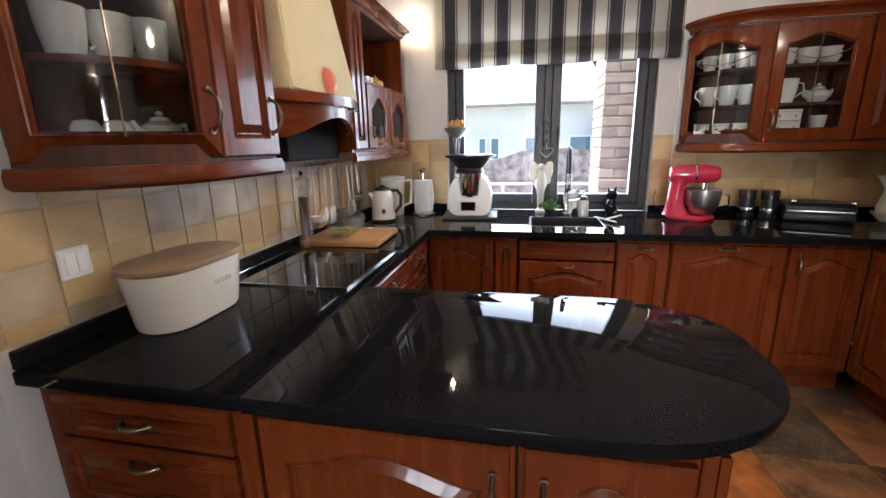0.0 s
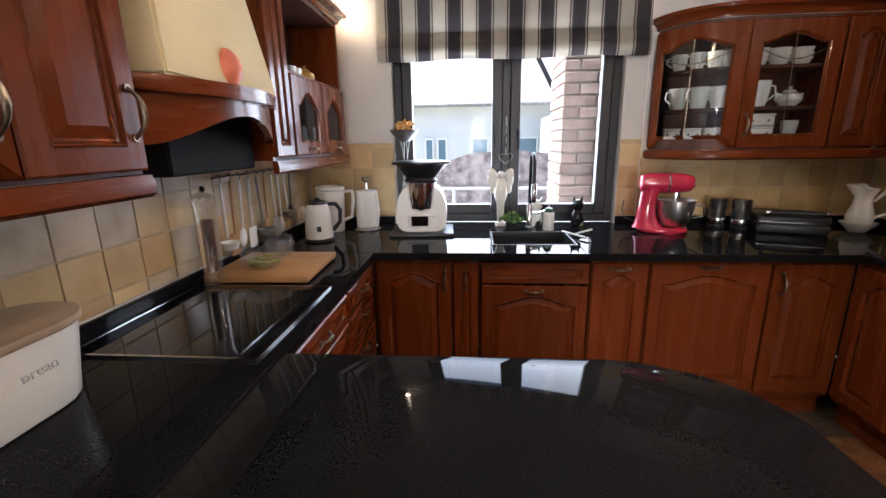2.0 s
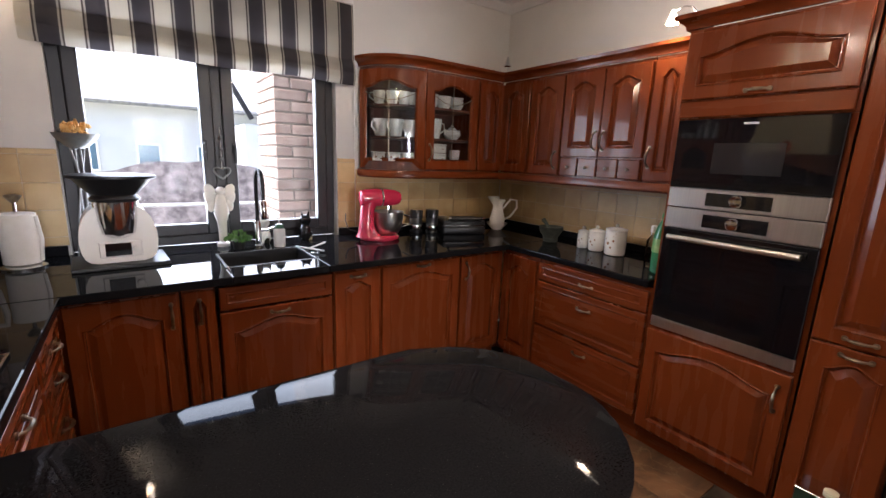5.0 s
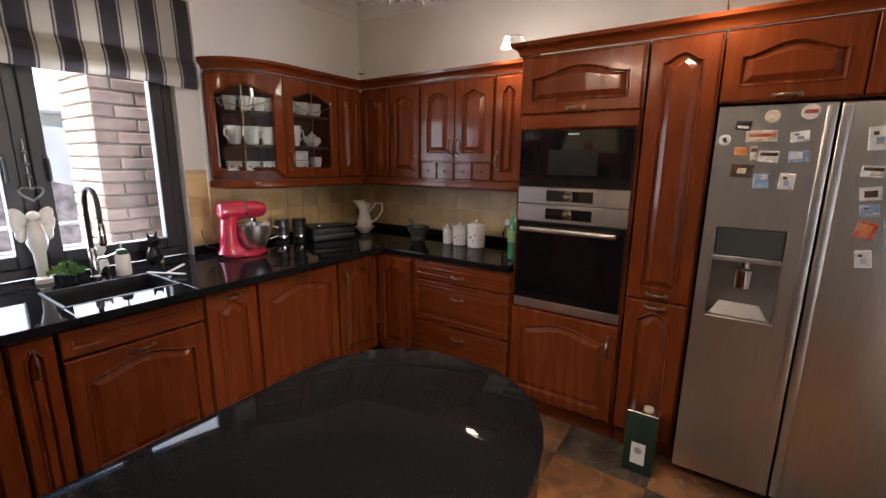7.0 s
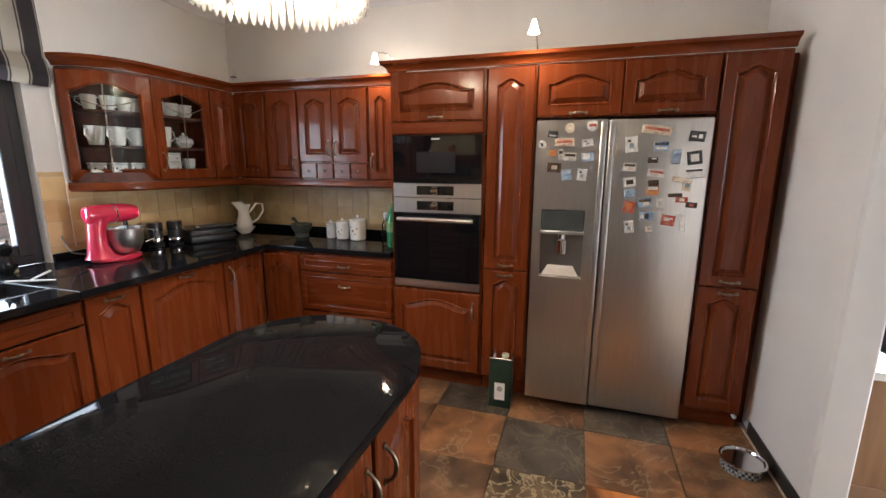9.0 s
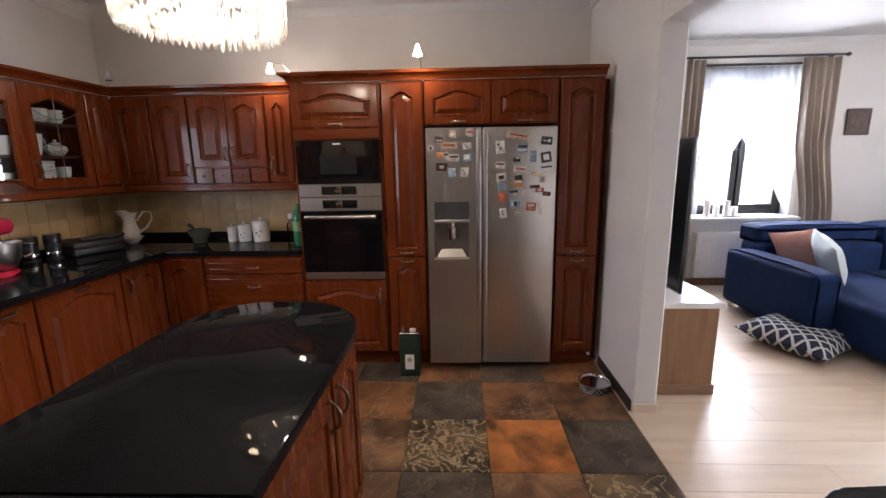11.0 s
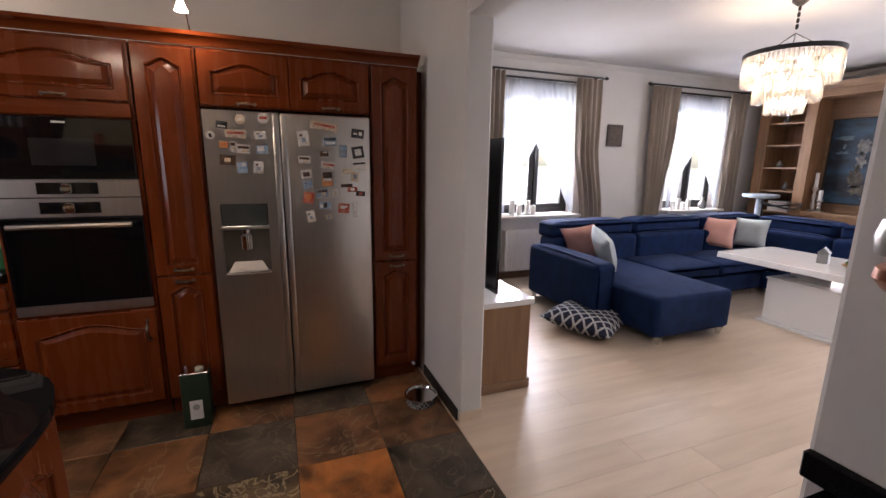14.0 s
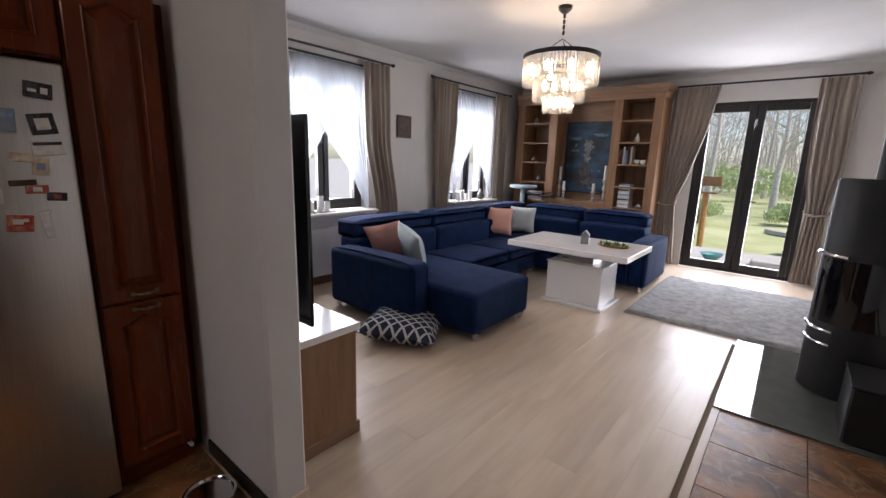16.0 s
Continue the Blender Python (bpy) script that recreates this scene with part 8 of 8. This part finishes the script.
for x, w in ((-4.2, 0.5), (-1.35, 0.2), (-0.95, 0.24), (0.18, 0.46), (1.59, 0.62), (5.6, 1.0)):
    wn_ = part("window", box(x, x + w, 14.95, 15.02, 0.9, 1.55), BLUEG, villa, "blue-grey window")
    bm = bmesh.new()
    for q in ((x - 0.04, x, 0.86, 1.6), (x + w, x + w + 0.04, 0.86, 1.6), (x, x + w, 1.55, 1.6), (x, x + w, 0.86, 0.9)):
        bx(bm, q[0], q[1], 14.92, 15.02, q[2], q[3])
    part("frame", bm, WHITE, wn_)
gable = thing("neighbour_gable", "white gable with a dark verge board next door", "house", pose(0, 0, 0))
part("wall", box(2.2, 8.0, 11.6, 14.0, -0.16, 2.1), RENDER, gable)
part("verge_board", tube(bmesh.new(), [(1.45, 11.3, 3.75), (2.3, 11.3, 2.2)], 0.07, 4), DARKFRAME, gable, "dark sloping verge board")
# yard wall and railing
STONEW = material("rubble_stone", (0.1, 0.085, 0.085), (0.27, 0.235, 0.23), scale=7, rough=0.95, bump=0.8, fine=12, detail=8)
bm = bmesh.new()
n = 60
prof = []
for i in range(n + 1):
    x = -5 + 12 * i / n
    prof.append((x, 0.95 + 0.35 * math.exp(-((x - 0.9) / 1.5) ** 2) + 0.06 * noise.noise((x * 2, 0, 0))))
lo = [bm.verts.new((x, 9.0 + 0.05 * noise.noise((x * 3, 5, 0)), -0.16)) for x, z in prof]
hi = [bm.verts.new((x, 9.15, z)) for x, z in prof]
bk = [bm.verts.new((x, 9.8, z - 0.1)) for x, z in prof]
for i in range(n):
    bm.faces.new((lo[i], lo[i + 1], hi[i + 1], hi[i]))
    bm.faces.new((hi[i], hi[i + 1], bk[i + 1], bk[i]))
single("rockery", bm, STONEW, "grey rubble stone bank behind the railing", "stone wall")
RAILM = material("pale_grey_rail", (0.5, 0.5, 0.52), (0.58, 0.58, 0.6), scale=8, rough=0.5)
fence = thing("railing", "pale grey metal railing across the yard", "railing", pose(0, 0, 0))
for z in (0.62, 0.86):
    part("rail", tube(bmesh.new(), [(-3, 6.4, z), (4.5, 6.4, z)], 0.02), RAILM, fence, "", True)
for i in range(6):
    part("post", tube(bmesh.new(), [(-2.9 + i * 1.45, 6.4, -0.12), (-2.9 + i * 1.45, 6.4, 0.88)], 0.025), RAILM, fence, "", True)
bar = mesh_of("bar", tube(bmesh.new(), [(0, 0, -0.1), (0, 0, 0.62)], 0.007, 5), RAILM)
for i in range(56):
    o_ = new("bar", bar)
    o_.parent, o_.location = fence, (-2.85 + i * 0.13, 6.4, 0)


# garden
def leaf_clump(bm, c, r, n, size):
    for i in range(n):
        d = Vector((random.gauss(0, 1), random.gauss(0, 1), random.gauss(0, 1))).normalized() * r * (0.6 + 0.45 * random.random())
        d.z *= 0.75
        m4 = Matrix.Translation(Vector(c) + d) @ Euler((random.random() * 3, random.random() * 3, random.random() * 6)).to_matrix().to_4x4() @ Matrix.Diagonal((size, size * 0.5, 1, 1))
        bm.faces.new([bm.verts.new(m4 @ Vector(q)) for q in ((-1, 0, 0), (0, -1, 0), (1, 0, 0), (0, 1, 0))])


SHRUB = sheer("shrub_leaf", (0.42, 0.5, 0.27), 0.9)
for x, y, r, lab in ((2.35, -15.0, 0.62, "clipped round green shrub on the lawn"), (0.1, -16.4, 0.55, "clipped round green shrub on the lawn"), (-0.35, -10.6, 0.42, "low green shrub beside the terrace"), (2.2, -9.9, 0.45, "low green shrub beside the terrace"), (3.6, -18, 1.0, "tall evergreen shrub at the back")):
    b = thing("shrub", lab, "shrub", pose(x, y, -0.17))
    bm = bmesh.new()
    for k in range(9):
        leaf_clump(bm, (random.gauss(0, r * 0.4), random.gauss(0, r * 0.4), r * (0.5 + 0.35 * random.random())), r * 0.5, 170, 0.06)
    part("foliage", bm, SHRUB, b)
    part("stem", tube(bmesh.new(), [(0, 0, 0), (0, 0, r * 0.7)], 0.03), CASE, b)

BARK = material("grey_bark", (0.44, 0.4, 0.37), (0.6, 0.56, 0.52), scale=10, rough=0.95, bump=0.5, fine=30)
TWIGLEAF = material("olive_bud", (0.3, 0.28, 0.18), (0.42, 0.38, 0.26), scale=3, rough=0.8)


def tree(label, at, h, seed):
    rng = random.Random(seed)
    t = thing("tree", label, "tree", at, "bare garden trees")
    trunk, crown, buds = bmesh.new(), bmesh.new(), bmesh.new()
    tube(trunk, [(0, 0, 0), (0.03, 0, h * 0.2), (-0.03, 0.04, h * 0.45), (0.02, 0, h * 0.7)], [0.13, 0.10, 0.075, 0.04], 10)

    def limb(p, d, ln, r, depth):
        pts, q = [p], Vector(p)
        for i in range(4):
            d = (d + Vector((rng.gauss(0, 0.18), rng.gauss(0, 0.18), rng.gauss(0.04, 0.12)))).normalized()
            q = q + d * ln / 4
            pts.append(q.copy())
        tube(crown, pts, [r * (1 - 0.2 * i) for i in range(5)], 5)
        if depth:
            for i in range(4):
                k = rng.randint(1, 4)
                limb(pts[k], (d + Vector((rng.gauss(0, 0.8), rng.gauss(0, 0.8), rng.gauss(0.1, 0.5)))).normalized(), ln * 0.6, r * 0.45, depth - 1)
        else:
            leaf_clump(buds, pts[-1], 0.16, 5, 0.03)
    for i in range(9):
        a = rng.random() * 6.28
        limb(Vector((0, 0, h * (0.3 + 0.045 * i))), Vector((math.cos(a), math.sin(a), 0.6)).normalized(), h * 0.38, 0.034, 2)
    part("trunk", trunk, BARK, t, "", True)
    part("crown", crown, BARK, t, "bare branches")
    part("buds", buds, TWIGLEAF, t, "sparse buds")


tree("bare garden tree with spreading branches", pose(0.7, -19, -0.17), 6.5, 3)
tree("bare garden tree with spreading branches", pose(3.0, -21, -0.17), 7.0, 5)
tree("bare garden tree with spreading branches", pose(-1.8, -20, -0.17), 6.0, 7)
tree("bare garden tree with spreading branches", pose(-0.3, -24, -0.17), 7.5, 9)
tree("bare garden tree with spreading branches", pose(5.5, -24, -0.17), 7.5, 11)
for i in range(6):
    tree("slender bare tree in the wood behind the garden", pose(-7 + 2.9 * i + random.uniform(-0.5, 0.5), -29 - 3.5 * random.random(), -0.17), 8 + 2.5 * random.random(), 20 + i)
# the wood beyond: a thicket of thin bare stems and twigs
verts, faces = [], []
for i in range(5200):
    x, y, z = random.uniform(-13, 17), -33 - 7 * random.random(), 9.5 * random.random() ** 1.3
    up = random.random() < 0.12
    d = Vector((random.gauss(0, 0.12), random.gauss(0, 0.1), 1)) if up else Vector((random.gauss(0, 1), random.gauss(0, 0.5), random.gauss(0.55, 0.5)))
    ln, r = (2.5 + 3 * random.random(), 0.035) if up else (0.7 + 1.3 * random.random(), 0.016)
    d = d.normalized() * ln
    p, side = Vector((x, y, z * (0.4 if up else 1) - 0.2)), d.cross(Vector((0.3, 1, 0.2))).normalized()
    back = d.cross(side).normalized()
    k = len(verts)
    for q, rr in ((p, r), (p + d, r * 0.4)):
        verts += [q + side * rr, q - side * rr * 0.5 + back * rr * 0.87, q - side * rr * 0.5 - back * rr * 0.87]
    faces += [(k, k + 1, k + 4, k + 3), (k + 1, k + 2, k + 5, k + 4), (k + 2, k, k + 3, k + 5)]
data = bpy.data.meshes.new("far_wood")
data.from_pydata(verts, [], faces)
data.materials.append(BARK)
tagged(new("far_wood", data), "thicket of bare grey stems behind the garden", "wood", kind="stuff")
hedge = thing("hedge", "long dull green hedge at the end of the garden", "hedge", pose(0, -27, -0.17))
bm = bmesh.new()
for k in range(70):
    leaf_clump(bm, (-12 + 24 * k / 69, random.gauss(0, 0.3), 0.9 + 0.5 * random.random()), 0.9, 60, 0.16)
part("foliage", bm, SHRUB, hedge)
feeder = thing("bird_feeder", "wooden bird feeder on a post in the garden", "bird feeder", pose(1.55, -10.3, -0.17))
part("post", tube(bmesh.new(), [(0, 0, 0), (0.02, 0, 1.15)], 0.06), BEECH, feeder)
part("tray", box(-0.2, 0.2, -0.2, 0.2, 1.15, 1.18), CASE, feeder)
part("roof", tube(bmesh.new(), [(-0.24, 0, 1.42), (0.24, 0, 1.42)], 0.12, 3), CASE, feeder)
single("garden_bowl", lathe(bmesh.new(), [(0.08, 0), (0.17, 0.12), (0.18, 0.13), (0.16, 0.12), (0.05, 0.02)], seg=24), material("teal_ceramic", (0.06, 0.2, 0.2), (0.09, 0.26, 0.25), scale=9, rough=0.3), "teal ceramic bowl on the terrace", "bowl", pose(1.05, -8.2, -0.059), smooth=True)
single("stone_step", box(-0.1, 0.5, -8.5, -8.1, -0.059, 0.06, bev=0.015), PAVE, "pale stone block on the terrace", "stone", smooth=False)
single("stone_edging", tube(bmesh.new(), [(-0.8 + 1.5 * math.cos(a) * 0.9, -14.2 + 0.8 * math.sin(a), -0.12) for a in [math.pi * i / 14 for i in range(15)]], 0.09, 6), PAVE, "pale stone edging round a flower bed", "edging")

# ---- pieces: wall tiles, floor tiles, boards, bricks ----
TW, TH, GAP = 0.148, 0.138, 0.003


def wall_tiles(parent, at, x0, x1, z0, z1, first=TW, pale=0.0):
    """Square glazed tiles in local x, z on a wall; joints lie back."""
    rows = [(0.977, 1.024)] + [(1.024 + TH * i, 1.024 + TH * (i + 1)) for i in range(4)]
    part("tile_joints", box(x0, x1, -0.0075, -0.0005, z0, z1), GROUT, parent, at=at)
    made = {}
    x = x0
    while x < x1 - 0.01:
        w = min(TW if x > x0 else first, x1 - x)
        for a, b in rows:
            b = min(b, z1)
            if b - a < 0.012:
                continue
            glaze = TILEG if random.random() < pale else TILE
            key = (round(w, 4), round(b - a, 4), glaze.name)
            if key not in made:
                made[key] = mesh_of("tile", box(GAP / 2, w - GAP / 2, -0.010, -0.0077, GAP / 2, b - a - GAP / 2, bev=0.0022), glaze)
            o = new("tile", made[key])
            o.parent, o.matrix_basis = parent, at @ pose(x, 0, a, random.uniform(-0.25, 0.25), 0, random.uniform(-0.3, 0.3))
        x += w


wall_tiles(wall_west, pose(WX, 0.945, 0, 0, 0, 90), 0, NY - 0.945 - 0.012, 0.977, 1.392, 0.023, 0.45)
wall_tiles(wall_north, pose(0, NY, 0), WX + 0.012, -0.252, 0.977, 1.466)
wall_tiles(wall_north, pose(0, NY, 0), 1.212, 1.345, 0.977, 1.466)
wall_tiles(wall_north, pose(0, NY, 0), 1.346, EX - 0.012, 0.977, 1.392)
wall_tiles(wall_east, pose(EX, NY - 0.012, 0, 0, 0, -90), 0, NY - 1.76, 0.977, 1.392)

ST, LT = 0.452, 0.425
KNOWN = {(-1, 0): "vein", (0, 0): "grey", (-1, -1): "rust", (0, -1): "umber", (-2, -2): "vein", (0, 1): "umber", (1, 0): "umber", (-2, -1): "brown", (-2, 0): "grey", (-1, -2): "grey", (0, -2): "brown", (-1, 1): "brown"}
KINDS = ("brown", "umber", "rust", "umber", "brown", "grey", "brown")
slabs = {k: mesh_of("floor_tile", box(0.0015, ST - 0.0015, 0.0015, ST - 0.0015, -0.012, 0.0, bev=0.002), m) for k, m in SLATES.items()}
small_slabs = {k: mesh_of("floor_tile", box(0.0015, LT - 0.0015, 0.0015, LT - 0.0015, -0.012, 0.0, bev=0.002), m) for k, m in SLATES.items()}
for i in range(-9, 4):
    for j in range(-3, 8):
        x, y = 1.447 + i * ST, 0.41 + j * ST
        if x < -2.6 or y < -0.6 or y > 3.0 or x > 2.5:
            continue
        kind = KNOWN.get((i, j)) or random.choice(KINDS)
        if y < -0.48 or x + ST > EX or y + ST > NY:
            o = new("floor_tile", mesh_of("floor_tile", box(0.002, min(ST, EX - x) - 0.003, max(0.0, -0.48 - y) + 0.002, min(ST, NY - y) - 0.003, -0.012, 0.0, bev=0.0025), SLATES[kind]))
        else:
            o = new("floor_tile", slabs[kind])
        o.parent, o.location = floor_kitchen, (x, y, 0)
for i in range(4):
    for j in range(8):
        x, y = -1.46 + i * LT, -4.05 + j * LT
        o = new("floor_tile", small_slabs[random.choice(("brown", "umber", "rust", "umber"))])
        o.parent, o.location = floor_living, (x, y, 0)
BW = 0.19
boards = {}
for i in range(34):
    x = 4.3 - BW * (i + 1)
    if x < LW:
        break
    y = -0.48
    ln = 0.6 + 1.3 * random.random()
    while y > LS:
        end = max(y - ln, LS)
        w1 = BW
        hi_, lo_ = y, end
        y = end
        ln = 1.9
        if x < 0.2399 and x + BW > -1.46:
            if lo_ > -4.05 and hi_ <= -0.48:
                continue
            if lo_ < -4.05 < hi_:
                hi_ = -4.05
        key = round(hi_ - lo_, 3)
        if key < 0.02:
            continue
        if key not in boards:
            boards[key] = mesh_of("board", box(0.0002, BW - 0.0002, 0.0002, key - 0.0002, -0.012, 0.0, bev=0.0006), OAK)
        o = new("board", boards[key])
        o.parent, o.location = floor_living, (x, lo_, 0)
# fill strip between tiles and boards
structure("floor_edge", box(0.2405, 0.28, -2.765, -0.66, -0.012, 0.001), OAK, "pale oak edge strip beside the stone", "floor")

bh, bl = 0.071, 0.24
bs = mesh_of("brick", box(0, bl, 0, 0.10, 0, bh, bev=0.005), BRICK)
hs = mesh_of("brick", box(0, 0.115, 0, 0.10, 0, bh, bev=0.005), BRICK)
for r in range(22):
    z = 0.55 + r * 0.083
    off = 0.12 if r % 2 else 0.0
    for k in range(4):
        o = new("brick", bs)
        o.parent, o.location = pier, (0.935 + off * 1.04 + k * 0.252, 4.06 + random.uniform(-0.003, 0.003), z)
    if r % 2:
        o = new("brick", hs)
        o.parent, o.location = pier, (0.935, 4.06, z)
    for k in range(2):
        o = new("brick", bs)
        o.parent, o.matrix_basis = pier, pose(0.932 + random.uniform(-0.003, 0.003), 4.60 - k * 0.252 - (0 if r % 2 else 0.0), z, 0, 0, -90)
